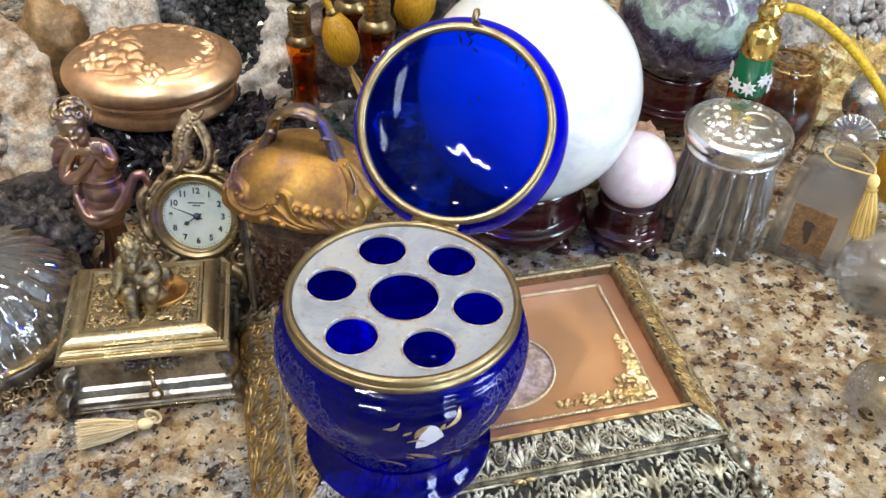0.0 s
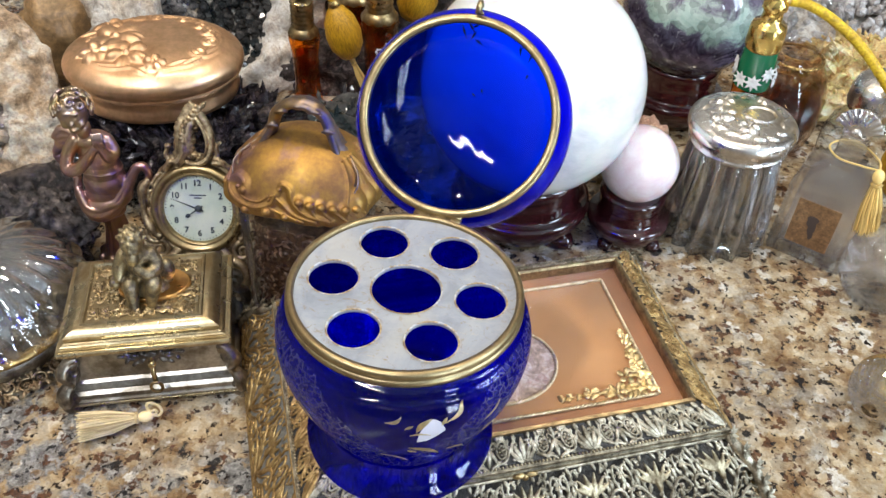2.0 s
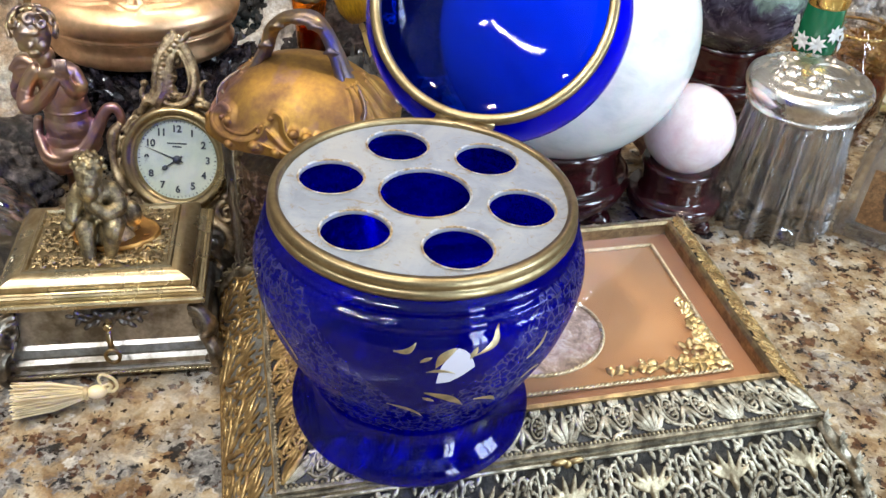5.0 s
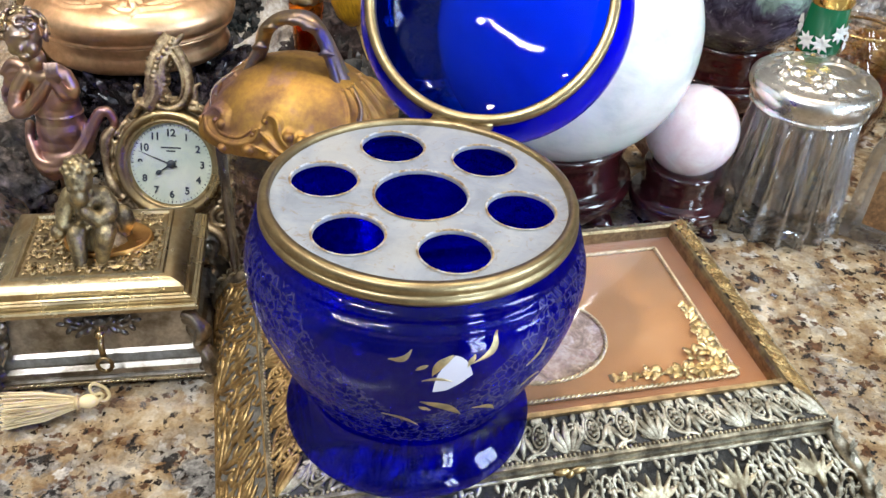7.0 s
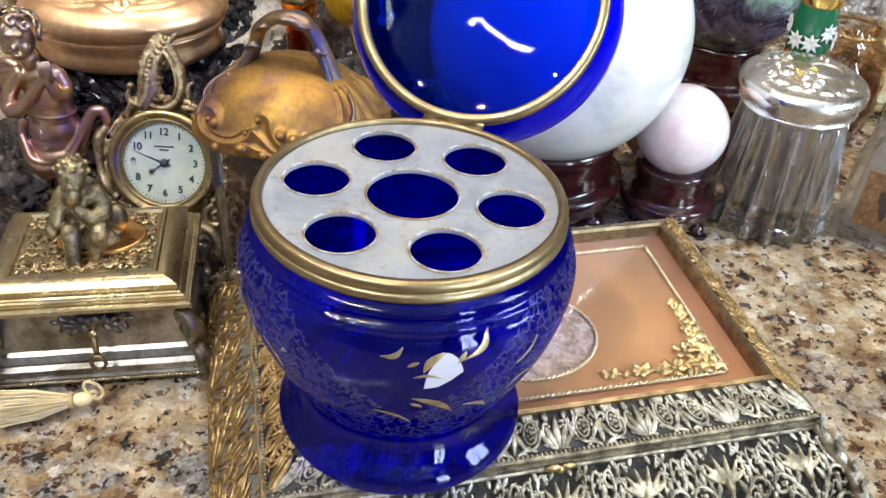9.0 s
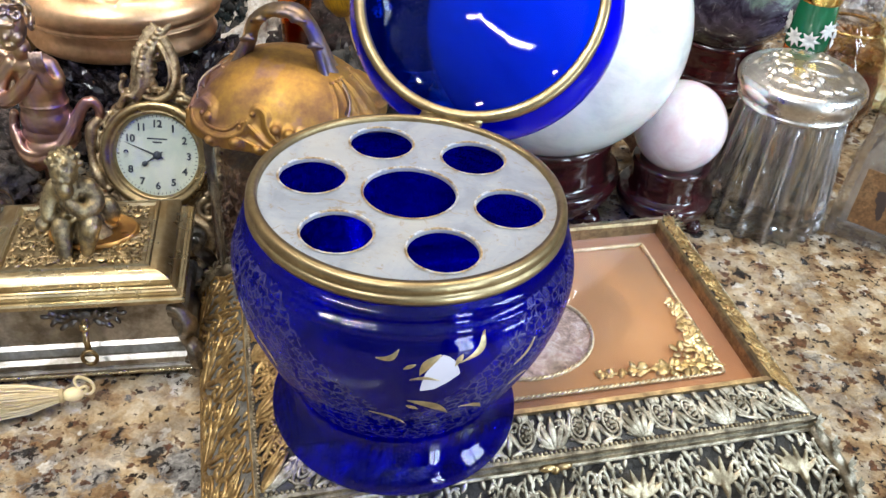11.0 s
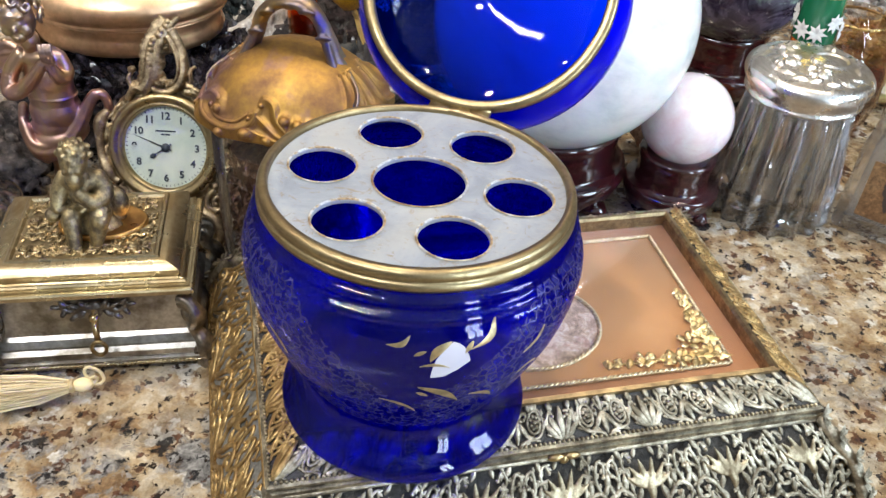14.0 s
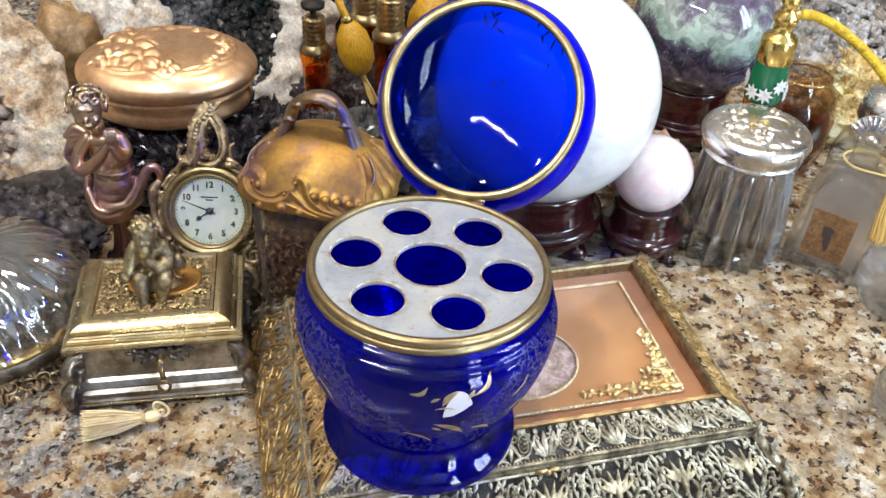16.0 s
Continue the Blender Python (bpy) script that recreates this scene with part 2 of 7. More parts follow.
def lathe(profile, n=48, wave=None, bm=None, m=Matrix(), sx=1.0, sy=1.0):
    """A surface of revolution from (radius, height) pairs; wave(angle, height) scales the radius."""
    bm = bm or bmesh.new()
    rings = []
    for r, z in profile:
        if r < 1e-6:
            rings.append([bm.verts.new(m @ Vector((0, 0, z)))])
            continue
        ring = []
        for i in range(n):
            a = math.tau * i / n
            k = r * (wave(a, z) if wave else 1)
            ring.append(bm.verts.new(m @ Vector((k * math.cos(a) * sx, k * math.sin(a) * sy, z))))
        rings.append(ring)
    for a, b in zip(rings, rings[1:]):
        for i in range(n):
            j = (i + 1) % n
            if len(a) == 1 and len(b) == 1:
                continue
            if len(a) == 1:
                bm.faces.new((a[0], b[i], b[j]))
            elif len(b) == 1:
                bm.faces.new((a[i], a[j], b[0]))
            else:
                bm.faces.new((a[i], a[j], b[j], b[i]))
    return bm


def spline(pts, steps=6):
    """A Catmull-Rom curve through points."""
    p = [Vector(q) for q in pts]
    p = [2 * p[0] - p[1]] + p + [2 * p[-1] - p[-2]]
    out = []
    for i in range(1, len(p) - 2):
        for k in range(steps):
            t = k / steps
            out.append(0.5 * (2 * p[i] + (p[i + 1] - p[i - 1]) * t + (2 * p[i - 1] - 5 * p[i] + 4 * p[i + 1] - p[i + 2]) * t * t + (3 * p[i] - p[i - 1] - 3 * p[i + 1] + p[i + 2]) * t ** 3))
    return out + [p[-2]]


def tube(bm, pts, r, n=7, closed=False, m=Matrix(), flat=1.0, up=None):
    """Sweeps a round (or, by flat, oval) section along points; r is a radius or a function of 0..1."""
    pts = [Vector(p) for p in pts]
    rings = []
    count = len(pts)
    ref = Vector(up) if up else Vector((0.3, 0.2, 1)).normalized()
    for i, p in enumerate(pts):
        a = pts[(i - 1) % count] if closed or i else p
        b = pts[(i + 1) % count] if closed or i < count - 1 else p
        d = (b - a).normalized()
        side = d.cross(ref)
        if side.length < 1e-4:
            side = d.cross(Vector((1, 0, 0)))
        side.normalize()
        top = side.cross(d).normalized()
        k = r(i / max(1, count - 1)) if callable(r) else r
        rings.append([bm.verts.new(m @ (p + side * k * math.cos(math.tau * j / n) + top * k * flat * math.sin(math.tau * j / n))) for j in range(n)])
    pairs = list(zip(rings, rings[1:])) + ([(rings[-1], rings[0])] if closed else [])
    for a, b in pairs:
        for j in range(n):
            bm.faces.new((a[j], a[(j + 1) % n], b[(j + 1) % n], b[j]))
    if not closed:
        bm.faces.new(rings[0])
        bm.faces.new(rings[-1])
    return bm


def ellipsoid(bm, c, r, m=Matrix(), rot=(0, 0, 0), seg=12, rings=8):
    e = m @ Matrix.LocRotScale(Vector(c), Euler([radians(a) for a in rot]), Vector(r if isinstance(r, tuple) else (r, r, r)))
    prof = [(math.sin(math.pi * k / rings), -math.cos(math.pi * k / rings)) for k in range(rings + 1)]
    prof[0], prof[-1] = (0.0, -1.0), (0.0, 1.0)
    return lathe(prof, seg, bm=bm, m=e)


def rect_loft(levels, bm=None, m=Matrix(), cap=True):
    """Stacked rectangles (half width, half depth, height), joined into a moulded block."""
    bm = bm or bmesh.new()
    rings = [[bm.verts.new(m @ Vector((sx * hx, sy * hy, z))) for sx, sy in ((-1, -1), (1, -1), (1, 1), (-1, 1))] for hx, hy, z in levels]
    for a, b in zip(rings, rings[1:]):
        for i in range(4):
            bm.faces.new((a[i], a[(i + 1) % 4], b[(i + 1) % 4], b[i]))
    if cap:
        bm.faces.new(rings[0])
        bm.faces.new(rings[-1])
    return bm


def block(sx, sy, sz, bevel=0.0, bm=None, m=Matrix()):
    """A box that stands on z = 0, centred in x and y."""
    bm = bm or bmesh.new()
    made = bmesh.ops.create_cube(bm, size=1, matrix=m @ Matrix.Translation((0, 0, sz / 2)) @ Matrix.Diagonal((sx, sy, sz, 1)))
    if bevel:
        bmesh.ops.bevel(bm, geom=list({e for v in made["verts"] for e in v.link_edges}), offset=bevel, segments=2, affect="EDGES", profile=0.6)
    return bm


def leaf(bm, at, out, side, up, length, width):
    """A small pointed leaf with a raised midrib."""
    a = bm.verts.new(at)
    t = bm.verts.new(at + out * length + up * width * 0.25)
    mid = bm.verts.new(at + out * length * 0.45 + up * width * 0.6)
    l = bm.verts.new(at + out * length * 0.4 + side * width * 0.5)
    r = bm.verts.new(at + out * length * 0.4 - side * width * 0.5)
    for f in ((a, l, mid), (a, mid, r), (l, t, mid), (mid, t, r)):
        bm.faces.new(f)


def spiral(cx, cy, r0, r1, a0, turns, n=22):
    return [(cx + (r0 + (r1 - r0) * i / n) * math.cos(a0 + math.tau * turns * i / n), cy + (r0 + (r1 - r0) * i / n) * math.sin(a0 + math.tau * turns * i / n)) for i in range(n + 1)]


def filigree(bm, place, length, height, cell, wire_r, rng, rows=1):
    """Cast scrollwork over a strip; place(s, t, lift) gives the point at s along and t up it. Scroll pairs and flowers take turns."""
    h = height / rows
    for row in range(rows):
        count = max(1, round(length / cell))
        w = length / count
        for i in range(count):
            s0, t0 = i * w, row * h
            flip = 1 if (i + row) % 2 else -1
            jit = rng.uniform(-0.05, 0.05)

            def at(u, v, lift=0.0):
                return place(min(max(s0 + (u + jit) * w, 0), length), min(max(t0 + (0.5 + flip * (v - 0.5)) * h, 0), height), lift)
            up = (at(0.5, 0.5, 0.001) - at(0.5, 0.5)).normalized()
            asp = h / w
            for cx, a0, turn in ((0.26, 0.3, 1.45), (0.74, math.pi - 0.3, -1.45)):
                a0 += rng.uniform(-0.35, 0.35)
                cy, rr = 0.45 + rng.uniform(-0.06, 0.06), 0.23 + rng.uniform(-0.03, 0.03)
                q = spiral(cx, cy, rr, 0.04, a0, turn)
                pts = [at(0.5, 1.0, 0.2 * wire_r), at(0.5 + (cx - 0.5) * 0.4, 0.8, 0.5 * wire_r)] + [at(x, cy + (y - cy) / max(asp, 0.55), 0.8 * wire_r) for x, y in q]
                tube(bm, pts, lambda k: wire_r * (1.2 - 0.6 * k), 6, up=tuple(up), flat=1.2)
                for j in range(5):
                    a = math.tau * j / 5 + a0
                    p = at(cx + 0.05 * math.cos(a), cy + 0.05 * math.sin(a) / max(asp, 0.55), 1.3 * wire_r)
                    ellipsoid(bm, p, wire_r * 0.9, seg=5, rings=4)
                # leaves that break from the outside of the scroll
                for j in (3, 6, 9, 12):
                    x, y = q[j]
                    p = at(x, cy + (y - cy) / max(asp, 0.55), wire_r)
                    o = at(x + (x - cx), cy + 2 * (y - cy) / max(asp, 0.55), wire_r) - p
                    if o.length > 1e-5:
                        o.normalize()
                        t = up.cross(o).normalized() * (1 if turn > 0 else -1)
                        d = (o * 0.7 + t * 0.7).normalized()
                        leaf(bm, p, d, up.cross(d).normalized(), up, 0.22 * h * rng.uniform(0.8, 1.3), 0.13 * h)
            fan = 5 if (i + row) % 3 == 0 else 3
            for j in range(fan):
                a = (j - (fan - 1) / 2) * (0.42 if fan == 5 else 0.6)
                p = at(0.5, 0.12, 0.9 * wire_r)
                d = (at(0.5 + 0.1 * math.sin(a), 0.12 + 0.1 * math.cos(a) / max(asp, 0.55), 1.1 * wire_r) - p).normalized()
                leaf(bm, p, d, up.cross(d).normalized(), up, (0.50 if fan == 5 else 0.42) * h * math.cos(a * 0.6), 0.15 * h)
            for u, v, du, dv, ln in ((0.03, 0.06, 0.4, 0.6, 0.4), (0.97, 0.06, -0.4, 0.6, 0.4), (0.08, 0.95, 0.3, -0.5, 0.32), (0.92, 0.95, -0.3, -0.5, 0.32), (0.5, 0.72, 0.5, 0.5, 0.28), (0.5, 0.72, -0.5, 0.5, 0.28)):
                p = at(u, v, 0.7 * wire_r)
                d = (at(u + du * 0.1, v + dv * 0.1, 0.7 * wire_r) - p)
                if d.length > 1e-6:
                    d.normalize()
                    leaf(bm, p, d, up.cross(d).normalized(), up, ln * h, 0.16 * h)


def strap(bm, at, pts, r0, r1, flat=0.75, steps=5, knob=0.0, leafy=True):
    """A raised cast strap through points in millimetres, tapering from r0 to r1, with small leaves that break from its sides."""
    q = spline([(x, y, 0.0) for x, y in pts], steps)
    up = (at(q[0].x, q[0].y, 1.0) - at(q[0].x, q[0].y, 0.0)).normalized()
    tube(bm, [at(p.x, p.y, 0.5 + 0.3 * math.sin(math.pi * i / len(q))) for i, p in enumerate(q)], lambda k: 0.00095 * (r0 + (r1 - r0) * k), 6, flat=flat, up=tuple(up))
    if knob:
        ellipsoid(bm, at(q[-1].x, q[-1].y, 0.8), 0.001 * knob, seg=7, rings=5)
    if leafy:
        run, turn = 0.0, 1
        for a, b in zip(q, q[1:]):
            run += (b - a).length
            if run > 2.1:
                run, turn = 0.0, -turn
                frond(bm, at, a.x, a.y, math.degrees(math.atan2(b.y - a.y, b.x - a.x)) + 48 * turn, 3.0, 1.5, -turn * 0.8, 0.6, 0.2)


def frond(bm, at, x, y, degrees, length, width, bend=0.0, high=0.6, tip=0.5):
    """A plump pointed leaf in millimetres, lying on the sheet and lifting at its tip."""
    a = radians(degrees)
    pts = []
    for k in range(6):
        t = k / 5
        o = bend * math.sin(math.pi * t * 0.5) ** 2
        pts.append(at(x + length * t * math.cos(a) - o * math.sin(a), y + length * t * math.sin(a) + o * math.cos(a), 0.4 + tip * t))
    up = (at(x, y, 1.0) - at(x, y, 0.0)).normalized()
    tube(bm, pts, lambda k: 0.00056 * width * (0.12 + math.sin(math.pi * (0.10 + 0.86 * k))), 6, flat=high, up=tuple(up))


def rosette(bm, at, x, y, rx, ry):
    """A domed oval rose in a ring."""
    ring = [(x + rx * math.cos(a), y + ry * math.sin(a)) for a in np.linspace(0, math.tau, 15)]
    strap(bm, at, ring, 0.75, 0.75, 0.9, 2, 0.0, False)
    for k in range(7):
        a = math.tau * k / 7
        ellipsoid(bm, at(x + 0.55 * rx * math.cos(a), y + 0.55 * ry * math.sin(a), 1.0), (0.0011, 0.0011, 0.0009), seg=7, rings=5)
    ellipsoid(bm, at(x, y, 1.5), (0.0012, 0.0014, 0.0011), seg=8, rings=6)


def border_tile(bm, at, w, h):
    """Lid border: two roses about a fleuron, then a palmette; w and h in millimetres."""
    for s in (-1, 1):
        rosette(bm, at, s * 0.19 * w, 0.54 * h, 3.0, 0.25 * h)
        for d in (-28, 0, 28):
            frond(bm, at, s * 0.19 * w, 0.78 * h, 90 + d, 0.20 * h, 2.0)
        strap(bm, at, [(s * 1.2, 0.06 * h), (s * 0.10 * w, 0.14 * h), (s * 0.235 * w, 0.20 * h), (s * 0.295 * w, 0.42 * h), (s * 0.280 * w, 0.66 * h), (s * 0.245 * w, 0.84 * h)], 1.0, 0.6)
        frond(bm, at, s * 0.28 * w, 0.38 * h, 90 - s * 50, 0.26 * h, 2.4, s * 1.2)
        frond(bm, at, s * 0.17 * w, 0.14 * h, 90 + s * 55, 0.24 * h, 2.2)
        strap(bm, at, [(s * 0.3, 0.66 * h), (s * 0.06 * w, 0.78 * h), (s * 0.10 * w, 0.70 * h), (s * 0.075 * w, 0.62 * h)], 0.8, 0.6, knob=0.9)
        frond(bm, at, 0, 0.62 * h, 270 + s * 26, 0.50 * h, 2.4, s * 1.0)
        frond(bm, at, s * 0.11 * w, 0.98 * h, 270 + s * 20, 0.22 * h, 2.2)
        # half of the palmette on each side of the tile
        x0 = s * 0.5 * w
        frond(bm, at, x0 - s * 0.6, 0.08 * h, 90 + s * 24, 0.66 * h, 3.0)
        frond(bm, at, x0 - s * 0.8, 0.08 * h, 90 + s * 50, 0.56 * h, 2.6, -s * 0.8)
        strap(bm, at, [(x0 - s * 0.5, 0.12 * h), (x0 - s * 0.085 * w, 0.16 * h), (x0 - s * 0.155 * w, 0.36 * h), (x0 - s * 0.15 * w, 0.62 * h), (x0 - s * 0.11 * w, 0.74 * h), (x0 - s * 0.085 * w, 0.62 * h)], 1.0, 0.6, knob=1.0)
        frond(bm, at, x0 - s * 0.12 * w, 0.97 * h, 270, 0.22 * h, 2.4)
    frond(bm, at, 0, 0.64 * h, 270, 0.56 * h, 2.6)
    strap(bm, at, [(0, 0.60 * h), (0, 0.80 * h), (0, 0.95 * h)], 0.9, 1.3)
    frond(bm, at, 0.5 * w, 0.08 * h, 90, 0.76 * h, 3.4)


def wall_tile(bm, lily_bm, at, w, h, leafy=True):
    """Side wall: lilies on stems between leafy S-scrolls; w and h in millimetres."""
    fat = 1.0 if leafy else 1.35
    for d, ln in ((-52, 0.24), (-32, 0.30), (-11, 0.33), (11, 0.33), (32, 0.30), (52, 0.24)):
        frond(lily_bm, at, 0.03 * d, 0.62 * h, 90 - d, ln * h * 0.85, 2.5, 0, 0.7, 1.2)
    frond(lily_bm, at, 0, 0.50 * h, 90, 0.20 * h, 3.4, 0, 0.9, 0.8)
    strap(bm, at, [(0, 0.54 * h), (0.3, 0.36 * h), (-0.3, 0.18 * h), (0, 0.04 * h)], 1.0 * fat, 1.3 * fat, leafy=leafy)
    for s in (-1, 1):
        strap(bm, at, [(s * 0.2, 0.26 * h), (s * 0.13 * w, 0.40 * h), (s * 0.24 * w, 0.57 * h), (s * 0.36 * w, 0.64 * h), (s * 0.46 * w, 0.57 * h), (s * 0.43 * w, 0.47 * h), (s * 0.34 * w, 0.47 * h), (s * 0.335 * w, 0.55 * h)], 1.25 * fat, 0.75 * fat, knob=1.3, leafy=leafy)
        strap(bm, at, [(s * 0.4, 0.22 * h), (s * 0.17 * w, 0.36 * h), (s * 0.27 * w, 0.50 * h)], 0.7 * fat, 0.5 * fat, leafy=leafy)
        strap(bm, at, [(s * 0.2, 0.12 * h), (s * 0.14 * w, 0.20 * h), (s * 0.28 * w, 0.34 * h), (s * 0.41 * w, 0.34 * h), (s * 0.46 * w, 0.24 * h), (s * 0.39 * w, 0.16 * h), (s * 0.30 * w, 0.19 * h), (s * 0.32 * w, 0.26 * h)], 1.25 * fat, 0.75 * fat, knob=1.3, leafy=leafy)
        strap(bm, at, [(s * 0.40 * w, 0.64 * h), (s * 0.36 * w, 0.76 * h), (s * 0.40 * w, 0.90 * h), (s * 0.475 * w, 0.86 * h), (s * 0.455 * w, 0.77 * h)], 1.0 * fat, 0.7 * fat, knob=1.1, leafy=leafy)
        strap(bm, at, [(s * 0.22 * w, 0.60 * h), (s * 0.24 * w, 0.74 * h), (s * 0.30 * w, 0.86 * h), (s * 0.24 * w, 0.94 * h), (s * 0.19 * w, 0.87 * h)], 0.9 * fat, 0.6 * fat, knob=1.0, leafy=leafy)
        for x, y, d, ln, wd, bd in ((0.10, 0.36, 62, 0.17, 2.8, 1.0), (0.18, 0.50, 96, 0.15, 2.6, 1.2), (0.30, 0.62, 100, 0.15, 2.4, -1.0), (0.44, 0.60, 70, 0.13, 2.2, 0.0), (0.10, 0.18, 5, 0.15, 2.4, -1.0), (0.22, 0.29, -35, 0.12, 2.4, 0.8), (0.30, 0.37, 80, 0.12, 2.6, 1.0), (0.43, 0.34, 55, 0.12, 2.2, 0.0), (0.40, 0.15, -70, 0.13, 2.4, 0.6), (0.22, 0.04, 70, 0.13, 2.6, -0.8), (0.10, 0.03, 45, 0.13, 2.6, 0.8), (0.33, 0.78, 160, 0.10, 2.0, 0.0), (0.34, 0.98, 250, 0.10, 2.2, 0.0), (0.09, 0.98, 290, 0.09, 2.0, 0.0)):
            frond(bm, at, s * x * w, y * h, d if s > 0 else 180 - d, ln * h, wd, bd * s)
        frond(bm, at, s * 0.5 * w - s * 0.3, 0.02 * h, 90 + s * 28, 0.15 * h, 2.6)
    frond(bm, at, 0.5 * w, 0.02 * h, 90, 0.17 * h, 2.8)
    frond(bm, at, 0.5 * w, 0.66 * h, 90, 0.14 * h, 2.6)
    frond(bm, at, 0.5 * w, 0.38 * h, 90, 0.10 * h, 2.4)


def tiles(place, length, cell):
    """Splits a strip into repeats; gives, for each, a map from its own millimetres to the strip, and its width."""
    count = max(1, round(length / cell))
    w = length / count
    for i in range(count):
        def at(x, y, lift=0.0, mid=(i + 0.5) * w):
            return place(min(max(mid + 0.001 * x, 0), length), max(0.001 * y, 0), 0.001 * lift)
        yield at, w * 1000


def beads(bm, a, b, r, gap):
    a, b = Vector(a), Vector(b)
    n = max(2, int((b - a).length / gap))
    for i in range(n + 1):
        p = a.lerp(b, i / n)
        ellipsoid(bm, p, r, seg=6, rings=4)


def blended(name, bm, material, voxel, parent=None, label="", m=None, smooth=8):
    """Fuses overlapping forms into one smooth casting."""
    ob = part(name, bm, material, parent, label, True, m)
    r = ob.modifiers.new("fuse", "REMESH")
    r.mode, r.voxel_size, r.use_smooth_shade = "VOXEL", voxel, True
    s = ob.modifiers.new("soften", "SMOOTH")
    s.factor, s.iterations = 0.5, smooth
    return ob


def dense(profile, gap):
    """A smooth profile through the same points, no further apart than gap."""
    out = []
    for p in spline([(r, 0.0, z) for r, z in profile], 12):
        if not out or math.hypot(p.x - out[-1][0], p.z - out[-1][1]) > gap:
            out.append((max(p.x, 0.0), p.z))
    return out[:-1] + [profile[-1]]


def emboss(bm, bumps):
    """Raises low relief out of a sheet: bumps are (centre, radius, height, cupped)."""
    bmesh.ops.recalc_face_normals(bm, faces=bm.faces)
    bm.normal_update()
    bm.verts.ensure_lookup_table()
    p = np.array([v.co for v in bm.verts])
    h = np.zeros(len(p))
    for c, r, high, cup in bumps:
        d = np.linalg.norm(p - np.array(c), axis=1) / r
        near = d < 1
        q = d[near]
        shape = np.maximum(1 - ((q - 0.62) / 0.38) ** 2, 0.25 + 0.4 * q) * np.minimum(1, (1 - q) * 6) if cup else (1 - q * q)
        h[near] = np.maximum(h[near], high * shape)
    for v, k in zip(bm.verts, h):
        v.co += v.normal * float(k)
    return bm


def flower_bumps(at, x, y, r, high, turn=0.0):
    """Five broad petals round a knob, each with a groove down its middle."""
    out = []
    for j in range(5):
        a = math.tau * j / 5 + turn
        for side in (-0.22, 0.22):
            out += leaf_bumps(at, x + r * 0.22 * math.cos(a), y + r * 0.22 * math.sin(a), a + side, r * 0.62, r * 0.30, high * (0.75 + 0.25 * math.sin(j * 2.1)))
    return out + [(at(x, y), r * 0.20, high * 0.9, False)]


def leaf_bumps(at, x, y, a, length, width, high):
    out = []
    for k in np.linspace(0, 1, 7):
        w = width * (0.25 + 0.75 * math.sin(math.pi * min(1, 0.15 + 0.8 * k)))
        out.append((at(x + length * k * math.cos(a), y + length * k * math.sin(a)), w, high * (0.6 + 0.4 * math.sin(math.pi * k)), False))
    return out


def limb(bm, pts, r0, r1, bulge=0.0, n=12):
    """A rounded limb through points, thicker in its middle by bulge."""
    q = spline(pts, 5)
    tube(bm, q, lambda k: r0 + (r1 - r0) * k + bulge * math.sin(math.pi * k), n)
    ellipsoid(bm, q[0], r0, seg=n, rings=8)
    ellipsoid(bm, q[-1], r1, seg=n, rings=8)


def tassel(bm_head, bm_skirt, top, way, length, spread, strands, rng):
    """Head knot and skirt of threads from top along way."""
    way = Vector(way).normalized()
    side = way.orthogonal().normalized()
    oth = way.cross(side)
    top = Vector(top)
    q = way.to_track_quat("Z", "Y").to_matrix().to_4x4()
    ellipsoid(bm_head, (0, 0, 0), (length * 0.085, length * 0.085, length * 0.12), m=Matrix.Translation(top + way * length * 0.1) @ q)
    lathe([(length * 0.075, 0.2 * length), (length * 0.09, 0.22 * length), (length * 0.075, 0.25 * length)], 14, bm=bm_head, m=Matrix.Translation(top) @ q)
    for _ in range(strands * 2):
        a, k = rng.uniform(0, math.tau), math.sqrt(rng.random())
        o = side * math.cos(a) + oth * math.sin(a)
        p0 = top + way * length * 0.2 + o * k * length * 0.06
        p2 = top + way * length * rng.uniform(0.93, 1.03) + o * k * spread
        p1 = p0.lerp(p2, 0.5) + o * k * spread * 0.12
        tube(bm_skirt, [p0, p1 + Vector((rng.uniform(-1, 1), rng.uniform(-1, 1), rng.uniform(-1, 1))) * length * 0.02, p2], length * 0.0075, 4)


# ---- room ----
def slab(name, x0, x1, y0, y1, z0, z1, material, parent=None, bevel=0.0):
    bm = block(x1 - x0, y1 - y0, z1 - z0, bevel)
    return part(name, bm, material, parent, smooth=False, m=Matrix.Translation(((x0 + x1) / 2, (y0 + y1) / 2, z0)))


tagged(slab("countertop", -1.55, 1.45, -0.30, 1.08, -0.04, 0.0, GRANITE, bevel=0.006), "polished brown, cream and black speckled granite countertop", "countertop", kind="structure")
tagged(slab("cabinet_base", -1.53, 1.43, -0.24, 1.08, -0.91, -0.0405, FLOORM), "plain wooden base under the granite countertop", "cabinet", kind="structure")
tagged(slab("floor", -1.6, 1.5, -2.6, 1.1, -1.0, -0.912, FLOORM), "plain brown wooden floor", "floor", kind="structure")
tagged(slab("ceiling", -1.7, 1.6, -2.7, 1.2, 1.6, 1.7, CEIL), "plain white painted ceiling", "ceiling", kind="structure")
tagged(slab("wall_north", -1.6, 1.5, 1.1, 1.2, -0.91, 1.597, WALL), "plain beige painted wall behind the counter", "wall", kind="structure")
WHITE = mat("white_paint", (0.8, 0.8, 0.78), 0.4)


